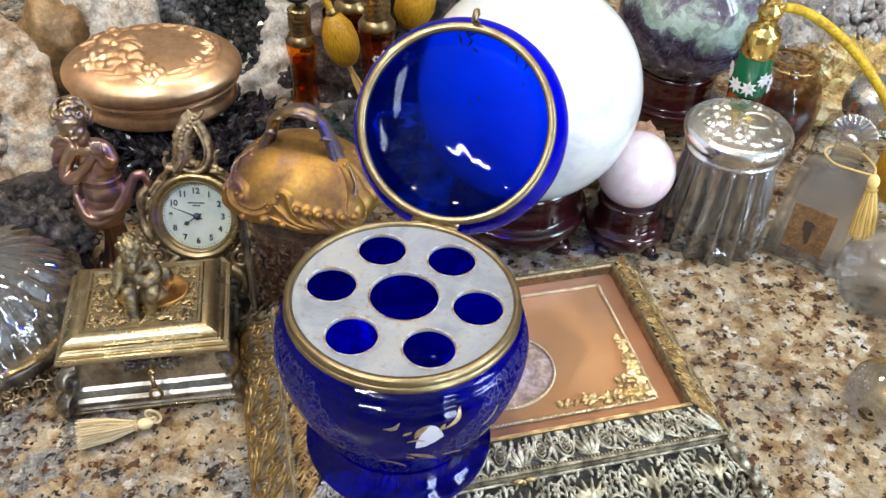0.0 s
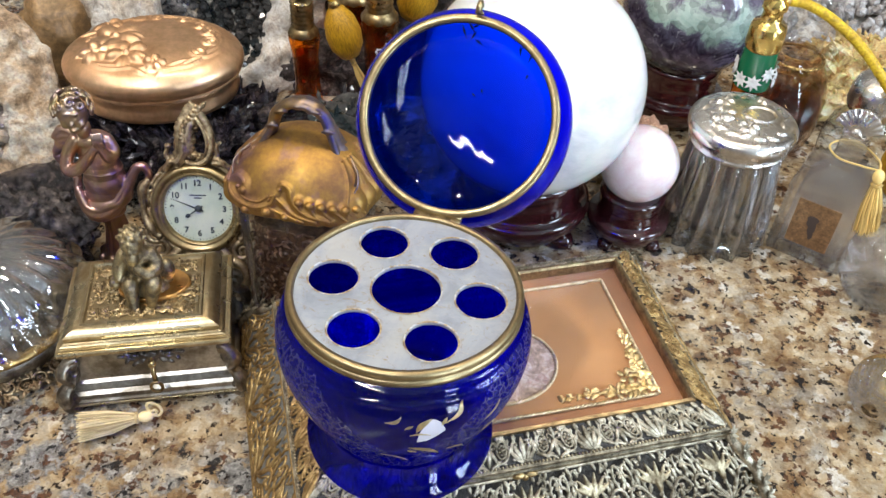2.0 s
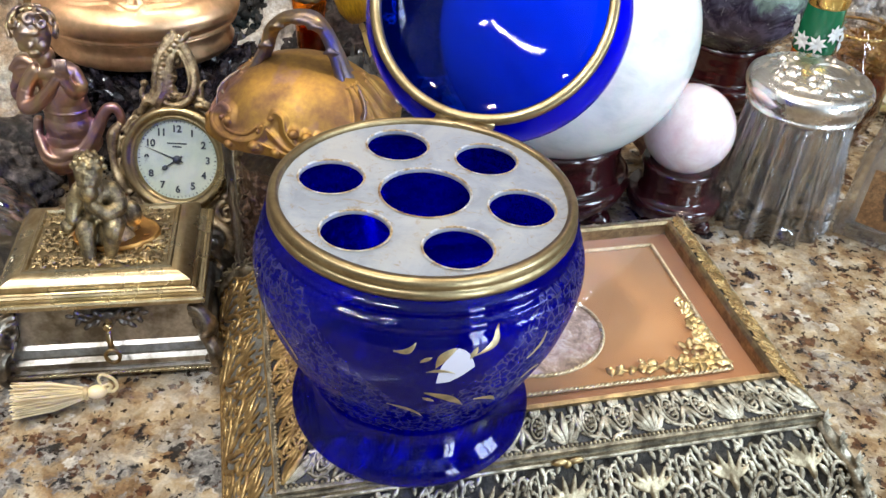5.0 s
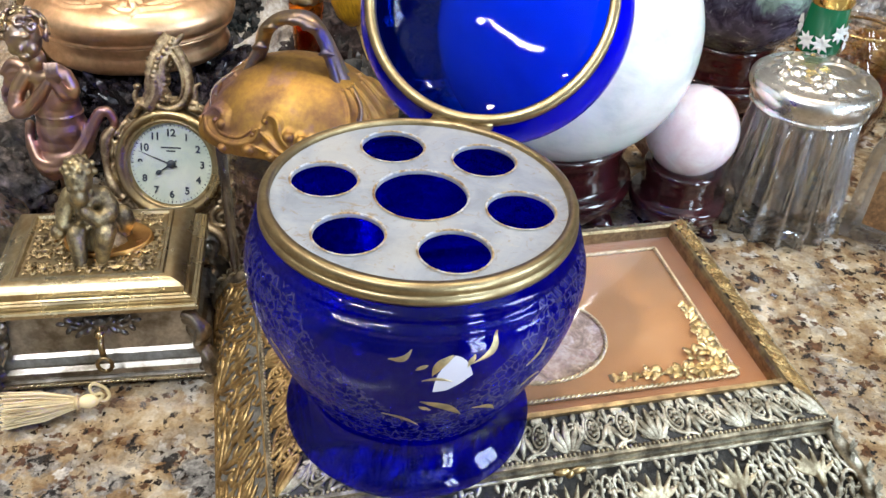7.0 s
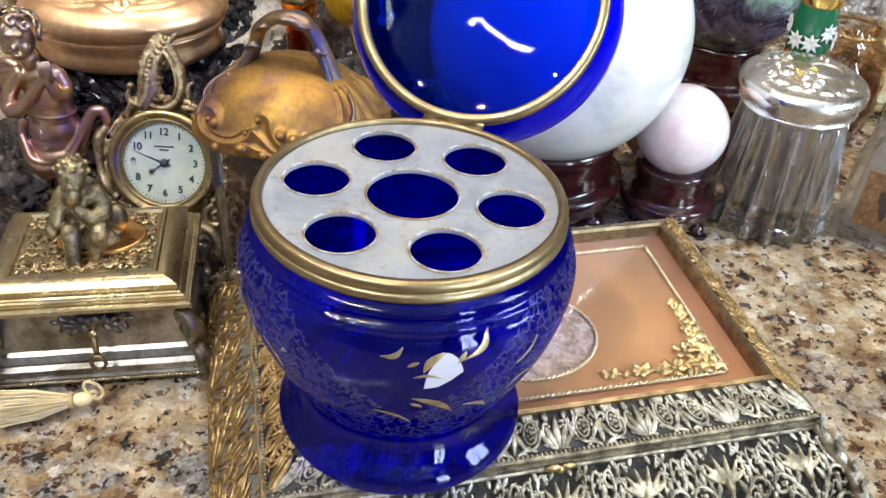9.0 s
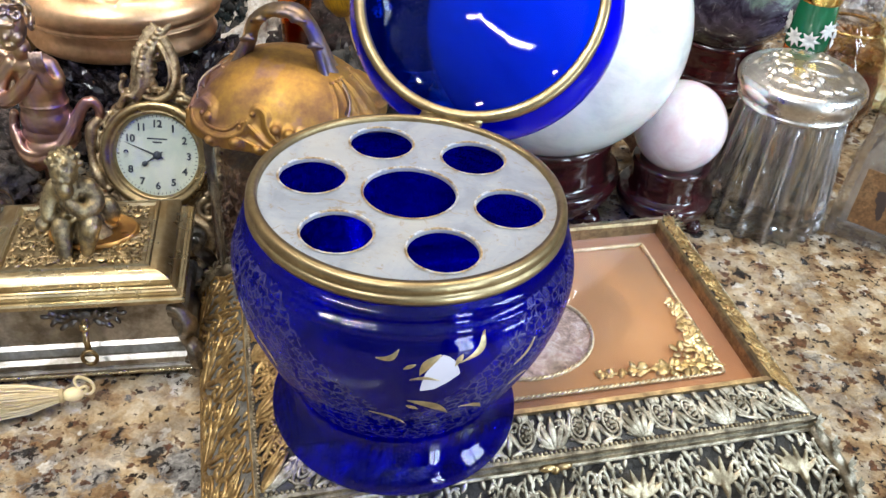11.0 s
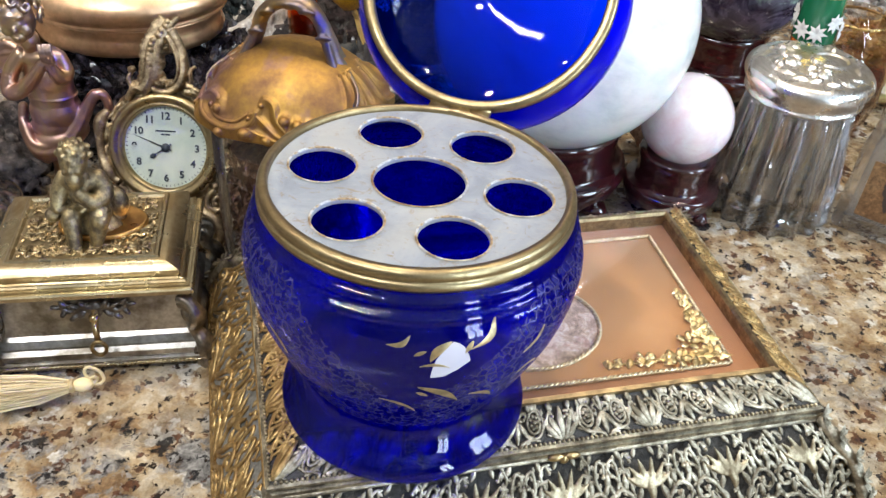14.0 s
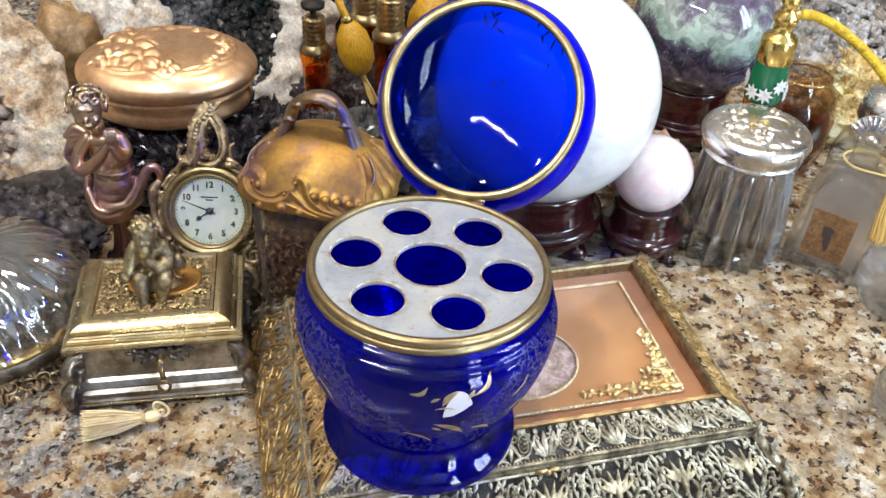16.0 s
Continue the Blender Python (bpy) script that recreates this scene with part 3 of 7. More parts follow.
def window_wall(name, label, m, w0, w1, a0, a1, z0, z1, panes, win_name):
    """A wall along its own x with one opening, and the barred window in it."""
    ob = tagged(new(name), label, "wall", kind="structure")
    ob.matrix_basis = m
    for x0, x1, b0, b1 in ((w0, a0, -0.91, 1.597), (a1, w1, -0.91, 1.597), (a0 + 0.001, a1 - 0.001, -0.91, z0), (a0 + 0.001, a1 - 0.001, z1, 1.597)):
        slab("wall_piece", x0, x1, 0, 0.1, b0, b1, WALL, ob)
    wi = tagged(new(win_name), "white framed glazing that lets daylight in", win_name.split("_")[0], kind="structure")
    wi.matrix_basis = m
    g = 0.002
    bars = [(a0 + g, a0 + 0.05, z0 + g, z1 - g), (a1 - 0.05, a1 - g, z0 + g, z1 - g), (a0 + 0.052, a1 - 0.052, z0 + g, z0 + 0.05), (a0 + 0.052, a1 - 0.052, z1 - 0.05, z1 - g)]
    for k in range(1, panes):
        x = a0 + (a1 - a0) * k / panes
        bars.append((x - 0.014, x + 0.014, z0 + 0.052, z1 - 0.052))
    for x0, x1, b0, b1 in bars:
        slab("frame_bar", x0, x1, 0.02, 0.07, b0, b1, WHITE, wi)


window_wall("wall_east", "plain beige painted wall with a window opening", pose(1.5, 0, 0, 0, 0, -90), -1.1, 0.6, -0.15, 0.45, 0.40, 1.50, 2, "window_1")
window_wall("wall_east_door", "plain beige painted wall with a glazed door opening", pose(1.5, 0, 0, 0, 0, -90), 0.602, 2.6, 1.26, 1.98, -0.88, 1.44, 2, "door_1")
tagged(slab("wall_south", -1.6, 1.5, -2.7, -2.6, -0.91, 1.597, WALL), "plain beige painted wall", "wall", kind="structure")
tagged(slab("wall_west", -1.7, -1.6, -2.6, 1.1, -0.91, 1.597, WALL), "plain beige painted wall", "wall", kind="structure")


def glow(name, colour, strength):
    m = mat(name, (0.8, 0.8, 0.8), 0.5)
    b = m.node_tree.nodes["Principled BSDF"]
    b.inputs["Emission Color"].default_value = (*colour, 1)
    b.inputs["Emission Strength"].default_value = strength
    return m


DOWNLIGHT = glow("downlight_lens", (1.0, 0.87, 0.70), 400.0)


def downlight(x, y):
    t = thing("downlight", "small round ceiling downlight with a white ring", "ceiling light", pose(x, y, 1.6), "downlights")
    part("ring", lathe([(0.046, -0.004), (0.050, -0.012), (0.062, -0.010), (0.066, -0.001)], 32), WHITE, t, "white metal ring")
    part("lens", lathe([(0.0, -0.010), (0.030, -0.009), (0.045, -0.005)], 32), DOWNLIGHT, t, "glowing frosted lens")


for x, y in ((0.55, 0.55), (-0.18, 0.62), (-1.3, 0.65)):
    downlight(x, y)


def ceiling_panel(x, y, sx, sy, turn):
    """The housing round a flat ceiling lamp, open below."""
    t = thing("ceiling_panel", "slim white ceiling lamp with a flat housing", "ceiling light", pose(x, y, 1.6, 0, 0, turn))
    part("housing", block(sx + 0.04, sy + 0.04, 0.020, 0.004, m=Matrix.Translation((0, 0, -0.0205))), WHITE, t, "white metal housing", False)


ceiling_panel(-0.60, -0.42, 0.95, 0.08, -43)


def string_light(a, b, count):
    """A wire of tiny lamps hung from the ceiling by its two ends."""
    a, b = Vector(a), Vector(b)
    t = thing("string_light", "string of tiny glowing lamps hung by the wall", "string light", Matrix.Translation(a))
    pts = [(b - a) * k + Vector((0, 0, 0.012 * math.sin(math.pi * k))) for k in np.linspace(0, 1, count)]
    wire_bm = tube(bmesh.new(), [Vector((0, 0, 1.0))] + pts + [b - a + Vector((0, 0, 1.6 - b.z))], 0.002, 5)
    part("wire", wire_bm, DARKMETAL, t)
    bulb = glow("tiny_lamp", (1.0, 0.95, 0.88), 90.0)
    first = part("bulb", ellipsoid(bmesh.new(), (0, 0, 0), 0.0022, seg=8, rings=6), bulb, t, "tiny glowing bulb", m=Matrix.Translation(pts[0]))
    for p in pts[1:]:
        ob = new("bulb", first.data)
        ob.parent, ob.matrix_basis = t, Matrix.Translation(p)


string_light((-0.10, 0.552, 0.60), (0.292, 1.085, 0.60), 72)


# ---- cobalt glass perfume casket ----
def cobalt_body():
    """Cobalt glass with a lace of worn gilding on the two flanks of a plain medallion."""
    m = thin_glass("gilded_cobalt_glass", (0.0, 0.006, 0.95), 0.036, 0.010, 0.50, 6.0)
    n, l = m.node_tree.nodes, m.node_tree.links
    c = n.new("ShaderNodeTexCoord")
    sep = n.new("ShaderNodeSeparateXYZ")
    l.new(c.outputs["Object"], sep.inputs[0])

    def math_node(op, a, b=0.0, k=0.0):
        x = n.new("ShaderNodeMath")
        x.operation = op
        for sock, v in zip(x.inputs, (a, b, k)):
            if hasattr(v, "links"):
                l.new(v, sock)
            else:
                sock.default_value = v
        return x.outputs[0]
    ang = math_node("ARCTAN2", sep.outputs["X"], math_node("MULTIPLY", sep.outputs["Y"], -1.0))
    a = math_node("ABSOLUTE", math_node("SUBTRACT", ang, 0.30))
    z = sep.outputs["Z"]
    # a plain swag-shaped medallion hangs from the shoulder; the lace lies below and beside it
    edge = math_node("MULTIPLY_ADD", math_node("MINIMUM", a, 0.75), 0.060, 0.0485)
    side = math_node("LESS_THAN", z, edge)
    low = math_node("GREATER_THAN", z, 0.026)
    mask = math_node("MULTIPLY", side, low)
    w = n.new("ShaderNodeTexVoronoi")
    w.feature = "DISTANCE_TO_EDGE"
    w.inputs["Scale"].default_value = 300
    nz = n.new("ShaderNodeTexNoise")
    nz.inputs["Scale"].default_value, nz.inputs["Detail"].default_value = 330, 5
    l.new(c.outputs["Object"], w.inputs["Vector"])
    l.new(c.outputs["Object"], nz.inputs["Vector"])
    lace = math_node("MULTIPLY", math_node("LESS_THAN", w.outputs["Distance"], 0.075), math_node("GREATER_THAN", nz.outputs["Fac"], 0.44))
    speck = math_node("GREATER_THAN", nz.outputs["Fac"], 0.53)
    fac = math_node("MULTIPLY", math_node("MAXIMUM", lace, math_node("MULTIPLY", speck, 0.7)), math_node("MULTIPLY", mask, 0.24))
    gilt = n.new("ShaderNodeBsdfPrincipled")
    gilt.inputs["Base Color"].default_value = (0.23, 0.22, 0.48, 1)
    gilt.inputs["Metallic"].default_value, gilt.inputs["Roughness"].default_value = 0.7, 0.35
    mx = n.new("ShaderNodeMixShader")
    glass = n["Material Output"].inputs[0].links[0].from_socket
    l.new(fac, mx.inputs[0])
    l.new(glass, mx.inputs[1])
    l.new(gilt.outputs[0], mx.inputs[2])
    l.new(mx.outputs[0], n["Material Output"].inputs[0])
    return rippled(blurred(m, 0.45, 0.03, 0.04, (0.0, 0.008, 1.0), 1.15), 30, 0.07, 0.0015)


JAR = [(0.0490, 0.0), (0.0503, 0.003), (0.0500, 0.0065), (0.0477, 0.0095), (0.0450, 0.0125), (0.0429, 0.0165), (0.0420, 0.0205), (0.0427, 0.024), (0.0448, 0.028), (0.0510, 0.040), (0.0575, 0.055), (0.0607, 0.066), (0.0620, 0.073), (0.0625, 0.079), (0.0622, 0.0835), (0.0613, 0.0866), (0.0603, 0.0882), (0.0600, 0.0892), (0.0602, 0.0903), (0.0598, 0.0915), (0.0584, 0.0926), (0.0578, 0.0936), (0.0581, 0.0946), (0.0585, 0.0958), (0.0578, 0.0971), (0.0558, 0.0986), (0.0540, 0.100)]
JARLINE = dense(JAR, 0.0004)


def jar_radius(z):
    return float(np.interp(z, [p[1] for p in JARLINE], [p[0] for p in JARLINE]))


def white_plate():
    m = mat("white_plate", (0.74, 0.73, 0.71), 0.38)
    v = tex_coord(m)
    f = noise_tex(m, v, 45, 6, 0.65, 0.8)
    g = noise_tex(m, v, 160, 5, 0.7, 1.5)
    c = ramp(m, f, [(0.3, (0.19, 0.205, 0.235)), (0.5, (0.275, 0.29, 0.32)), (0.7, (0.35, 0.35, 0.355))])
    c = mix(m, ramp(m, g, [(0.57, 0.0), (0.69, 0.8)]), c, (0.22, 0.15, 0.07))
    scuff = noise_tex(m, tex_coord(m, scale=(30, 160, 30)), 6.0, 4, 0.7, 1.0)
    c = mix(m, ramp(m, scuff, [(0.60, 0.0), (0.70, 0.55)]), c, (0.42, 0.36, 0.27))
    c = mix(m, ramp(m, noise_tex(m, v, 22, 3, 0.5, 0.4), [(0.52, 0.0), (0.70, 0.5)]), c, (0.40, 0.37, 0.31))
    wire(m, c, "Base Color")
    bump(m, g, 0.12, 0.0006)
    return m


JX, JY, JZ = -0.0115, 0.2855, 0.0695
TIP, SIDE = -2.2, 1.2  # it leans back and aside off the lid's front lip
HINGE = -15.0  # degrees by which the hinge stands off the y axis
caddy = thing("perfume_caddy", "cobalt blue glass perfume caddy with gilt rims and open hinged lid", "perfume caddy", Matrix.Translation((JX, JY, JZ)) @ pose(0, 0, 0, TIP, SIDE, 0) @ pose(0, 0, 0, 0, 0, HINGE))
prof = [(0.0, 0.004), (0.03, 0.004), (0.046, 0.0)] + JARLINE
jar_glass = part("body", lathe(prof, 180), cobalt_body(), caddy, "cobalt blue glass urn body with worn gilt lace")

part("inner_wall", lathe([(0.0, 0.024), (0.034, 0.024), (0.040, 0.028), (0.0470, 0.038), (0.0540, 0.053), (0.0578, 0.066), (0.0590, 0.078), (0.0570, 0.088), (0.0550, 0.096), (0.0530, 0.0985)], 96), blurred(thin_glass("inner_cobalt", (0.0, 0.016, 0.90), 0.010, 0.02, 0.4, 7.0), 0.2, 0.08, 0.08, (0.0, 0.012, 0.90)), caddy, "smooth inner face of the cobalt glass")

# gilt collar round the mouth
part("collar", lathe([(0.0535, 0.0992), (0.0562, 0.0994), (0.0567, 0.1004), (0.0567, 0.1020), (0.0561, 0.1026), (0.0556, 0.1029), (0.0559, 0.1036), (0.0562, 0.1052), (0.0556, 0.1064), (0.0545, 0.1070), (0.0528, 0.1069), (0.0524, 0.1058), (0.0526, 0.1), (0.0535, 0.0992)], 96), RIMGOLD, caddy, "dull gilt metal collar")


def holed_plate(radius, holes, thick):
    """A round plate with round holes: rings of faces bridged hole by hole."""
    bm = bmesh.new()
    outer = [bm.verts.new((radius * math.cos(math.tau * i / 96), radius * math.sin(math.tau * i / 96), 0)) for i in range(96)]
    edges = [bm.edges.new((outer[i], outer[(i + 1) % 96])) for i in range(96)]
    for x, y, r in holes:
        ring = [bm.verts.new((x + r * math.cos(math.tau * i / 40), y + r * math.sin(math.tau * i / 40), 0)) for i in range(40)]
        edges += [bm.edges.new((ring[i], ring[(i + 1) % 40])) for i in range(40)]
    bmesh.ops.triangle_fill(bm, use_beauty=True, edges=edges)
    for f in [f for f in bm.faces if any((f.calc_center_median().xy - Vector((x, y))).length < r * 0.97 for x, y, r in holes)]:
        bm.faces.remove(f)
    got = bmesh.ops.extrude_face_region(bm, geom=bm.faces[:])
    bmesh.ops.translate(bm, verts=[v for v in got["geom"] if isinstance(v, bmesh.types.BMVert)], vec=(0, 0, -thick))
    return bm


HOLES = [(0.0, 0.0, 0.0164)] + [(0.0355 * math.cos(radians(60 * i + 5)), 0.0355 * math.sin(radians(60 * i + 5)), 0.0118) for i in range(6)]
plate = sharp(part("plate", holed_plate(0.0527, HOLES, 0.0012), white_plate(), caddy, "white painted metal plate with seven round holes", m=Matrix.Translation((0.0006, -0.0004, 0.1050))))
RUST = stone("rusty_edge", [(0.38, (0.16, 0.08, 0.03)), (0.48, (0.34, 0.25, 0.14)), (0.56, (0.40, 0.40, 0.42))], 90, 0.45, 0.4)
for x, y, r in HOLES:
    part("hole_rim", lathe([(r + 0.0001, -0.0014), (r + 0.0001, 0.0004), (r + 0.0005, 0.0006), (r + 0.0009, 0.0004)], 40), RUST, plate, m=Matrix.Translation((x, y, 0)))

# gilt brush strokes and a white enamel petal on the front of the bowl
GILTPAINT = metal("worn_gilt_paint", (0.62, 0.50, 0.28), (0.36, 0.30, 0.18), 0.35, 0.4, 200)


def on_bowl(az, z, lift=0.0003):
    r = jar_radius(z) + lift
    return Vector((r * math.sin(az), -r * math.cos(az), z))


def stroke(a0, z0, a1, z1, width, bend=0.0):
    bm = bmesh.new()
    rows = []
    for i in range(11):
        k = i / 10
        w = width * math.sin(math.pi * min(1, k * 0.93 + 0.05)) * 0.5
        da, dz = a1 - a0, (z1 - z0) / 0.055
        ln = math.hypot(da, dz)
        na, nz_ = -dz / ln, da / ln
        ca, cz = a0 + (a1 - a0) * k + na * bend * math.sin(math.pi * k), z0 + (z1 - z0) * k + nz_ * bend * 0.055 * math.sin(math.pi * k)
        rows.append([bm.verts.new(on_bowl(ca + na * w * s / 0.055, cz + nz_ * w * s, 0.00025 + 0.0003 * (s == 0))) for s in (-1, 0, 1)])
    for a, b in zip(rows, rows[1:]):
        for j in range(2):
            bm.faces.new((a[j], a[j + 1], b[j + 1], b[j]))
    return bm


for a0, z0, a1, z1, w, b in ((0.16, 0.0831, 0.275, 0.0868, 0.0020, -0.03), (0.727, 0.0905, 0.589, 0.0808, 0.0024, 0.045), (0.488, 0.0847, 0.385, 0.0768, 0.0030, -0.02), (0.301, 0.0795, 0.362, 0.0815, 0.0016, 0.0), (0.335, 0.0746, 0.49, 0.0737, 0.0015, 0.02),
                             (0.335, 0.0632, 0.59, 0.0522, 0.0032, 0.03), (0.65, 0.0552, 0.85, 0.0475, 0.0022, 0.03), (0.12, 0.0536, 0.344, 0.0454, 0.0018, 0.03), (0.602, 0.0840, 0.563, 0.0796, 0.0018, 0.0), (0.94, 0.071, 1.06, 0.080, 0.0018, -0.03), (0.33, 0.0600, 0.40, 0.0575, 0.0018, 0.0), (-0.62, 0.068, -0.50, 0.058, 0.0018, 0.02), (0.98, 0.058, 1.12, 0.060, 0.0018, 0.02)):
    part("gilt_stroke", stroke(a0, z0, a1, z1, w, b), GILTPAINT, jar_glass)
# the petal: a ragged leaf shape, wide at its foot
bm = bmesh.new()
low_edge = [(0.395, 0.0688), (0.425, 0.0690), (0.466, 0.0693), (0.535, 0.0722), (0.596, 0.0757)]
mid_edge = [(0.402, 0.0740), (0.440, 0.0750), (0.482, 0.0760), (0.535, 0.0776), (0.582, 0.0788)]
top_edge = [(0.415, 0.0778), (0.455, 0.0822), (0.497, 0.0846), (0.528, 0.0838), (0.556, 0.0822)]
rows = []
for k in range(9):
    t = k / 8
    rows.append([bm.verts.new(on_bowl(*[(1 - t) ** 2 * p + 2 * t * (1 - t) * (2 * q - 0.5 * (p + r)) + t * t * r for p, q, r in zip(*trio)], 0.0003)) for trio in zip(low_edge, mid_edge, top_edge)])
for a, b in zip(rows, rows[1:]):
    for q in range(4):
        bm.faces.new((a[q], a[q + 1], b[q + 1], b[q]))
part("enamel_petal", bm, mat("white_enamel", (0.56, 0.54, 0.62), 0.12), jar_glass, "glossy white enamel petal")

# the lid, thrown back on its hinge
LR, LT = 0.0512, 54.0
lid_m = Matrix.Translation((0.0, 0.0575, 0.1045)) @ Matrix.Rotation(radians(LT), 4, "X") @ Matrix.Translation((0, LR + 0.002, 0))
dome = [(LR - 0.001, 0.0), (LR + 0.003, -0.004), (LR + 0.0062, -0.010), (LR + 0.0070, -0.017), (LR + 0.0045, -0.025), (LR - 0.002, -0.033), (LR - 0.013, -0.0405), (LR - 0.030, -0.046), (0.0, -0.048)]
lid = part("lid", lathe(dome, 96), COBALT, caddy, "domed cobalt blue glass lid thrown open", m=lid_m)
part("lid_rim", lathe([(LR - 0.0032, -0.001), (LR - 0.0032, 0.0016), (LR - 0.0024, 0.0024), (LR + 0.0004, 0.0024), (LR + 0.0012, 0.0014), (LR + 0.0012, -0.003), (LR + 0.0006, -0.004), (LR - 0.0032, -0.001)], 96), RIMGOLD, lid, "dull gilt metal rim")
bm = block(0.0042, 0.0012, 0.0050, 0.0004, m=Matrix.Translation((0.0012, LR + 0.0016, 0.0020)))
tube(bm, spline([(0.0012, LR + 0.0016, 0.0066), (0.0012, LR + 0.0022, 0.0084), (0.0012, LR + 0.0042, 0.0090), (0.0012, LR + 0.0060, 0.0078), (0.0012, LR + 0.0060, 0.0056), (0.0012, LR + 0.0046, 0.0044)], 5), 0.0016, 8, up=(1, 0, 0))
part("clasp", bm, RIMGOLD, lid, "small gilt hook catch")
# enamel flowers painted inside the top of the lid
for a, k, turn, long in ((52, 0.0535, 40, 0.011), (57, 0.0530, 10, 0.012), (62, 0.0540, -20, 0.009), (66, 0.0505, 30, 0.008), (70, 0.0545, 0, 0.007), (92, 0.0535, -70, 0.011), (95, 0.0505, -40, 0.010), (100, 0.0540, 30, 0.009), (104, 0.0530, 10, 0.010), (97, 0.046, 60, 0.007), (50, 0.042, 20, 0.004), (100, 0.018, 40, 0.004), (85, 0.021, 20, 0.004)):
    z = -float(np.interp(k, [0.0, 0.0212, 0.0382, 0.0492, 0.0557, 0.0582], [0.0475, 0.0455, 0.040, 0.0325, 0.0245, 0.017]))
    c = Vector((k * math.cos(radians(a)), k * math.sin(radians(a)), z + 0.0008))
    d = Vector((-math.cos(radians(a + turn)), -math.sin(radians(a + turn)), -0.9)).normalized()
    bm = bmesh.new()
    leaf(bm, c, d, Vector((-d.y, d.x, 0)), Vector((0, 0, 1)), long, 0.0018)
    part("gilt_mark", bm, DARKMETAL, lid)
# hinge
bm = bmesh.new()
for x0, x1 in ((-0.0125, -0.0047), (-0.0043, 0.0043), (0.0047, 0.0125)):
    tube(bm, [(x0, 0, 0), (x1, 0, 0)], 0.0016, 12)
    block(x1 - x0, 0.006, 0.001, 0.0, bm, Matrix.Translation(((x0 + x1) / 2, -0.003, -0.0004)))
part("hinge", bm, RIMGOLD, caddy, "three-knuckle gilt hinge", m=Matrix.Translation((0, 0.0585, 0.1062)))

# ---- filigree jewel box ----
BOX = pose(0, 0, 0, 0, 0, 13.5)
BU0, BU1, BV0, BV1 = -0.004, 0.243, 0.250, 0.404   # lid's outer edge in the box's own axes
CU, CV = (BU0 + BU1) / 2, (BV0 + BV1) / 2
jb = thing("jewel_box", "gilt and silvered filigree jewel box with a glazed silk lid", "jewel box", BOX @ pose(CU, CV, 0))
HU, HV = (BU1 - BU0) / 2, (BV1 - BV0) / 2
WALLP = [(0.0, 0.050), (0.007, 0.042), (0.014, 0.034), (0.019, 0.024), (0.023, 0.014), (0.025, 0.006)]
FILI = metal("silvered_filigree", (0.66, 0.59, 0.46), (0.20, 0.17, 0.12), 0.42, 0.5, 130, 0.5)
LILY = metal("worn_gilt_lily", (0.62, 0.53, 0.36), (0.24, 0.19, 0.12), 0.45, 0.5, 130, 0.4)
FILIG = metal("gilt_filigree", (0.74, 0.53, 0.24), (0.30, 0.19, 0.08), 0.42, 0.55, 110, 0.4)
# Near-black body sets the colour of the gaps between the cast scrolls.
part("body", rect_loft([(HU - 0.003 + o * 0.93, HV - 0.003 + o * 0.93, z - 0.0006) for o, z in reversed(WALLP)] ), stone("near_black_backing", [(0.35, (0.015, 0.013, 0.011)), (0.6, (0.065, 0.056, 0.045))], 90, 0.7, 0.4), jb, "near-black mottled body behind the openwork", False)


def wall_place(side):
    """Points on the splayed wall of one side: 0 front, 1 right, 2 back, 3 left."""
    half, reach = (HU, HV) if side % 2 == 0 else (HV, HU)
    turn = Matrix.Rotation(radians(90 * side), 4, "Z")
    span = [0.0]
    for (o0, z0), (o1, z1) in zip(WALLP, WALLP[1:]):
        span.append(span[-1] + math.hypot(o1 - o0, z1 - z0))

    def place(s, t, lift=0.0):
        d = span[-1] - t
        o = float(np.interp(d, span, [p[0] for p in WALLP]))
        z = float(np.interp(d, span, [p[1] for p in WALLP]))
        w = half + o
        x = -w + s / (2 * half) * 2 * w
        return turn @ Vector((x, -(reach + o) - lift * 0.75, z + lift * 0.65))
    return place, 2 * half, span[-1]


for side in range(4):
    place, ln, ht = wall_place(side)
    bm = bmesh.new()
    lilies = []
    for at, w in tiles(place, ln, 0.036):
        lilies.append(bmesh.new())
        wall_tile(bm, lilies[-1], at, w, ht * 1000, side in (0, 2))
    for t in (0.0005, ht - 0.0005):
        tube(bm, [place(ln * k / 8, t, 0.0006) for k in range(9)], 0.0012, 6)
    if side in (1, 3):
        lm = bmesh.new()
        grid = [[lm.verts.new(place(ln * i / 10, ht * (0.02 + 0.96 * j / 8), 0.0004)) for i in range(11)] for j in range(9)]
        for j in range(8):
            for i in range(10):
                lm.faces.new((grid[j][i], grid[j][i + 1], grid[j + 1][i + 1], grid[j + 1][i]))
        part("liner", lm, stone("grey_liner", [(0.35, (0.07, 0.066, 0.055)), (0.6, (0.17, 0.165, 0.15))], 60, 0.5, 0.2), jb, "dull grey cloth liner behind the openwork")
    fw = part("filigree_wall", bm, FILI if side in (0, 2) else FILIG, jb, "cast openwork scrolls and flowers")
    for q in lilies:
        blended("lily", q, LILY if side in (0, 2) else FILIG, 0.0006, fw, "worn gilt lily", None, 1)
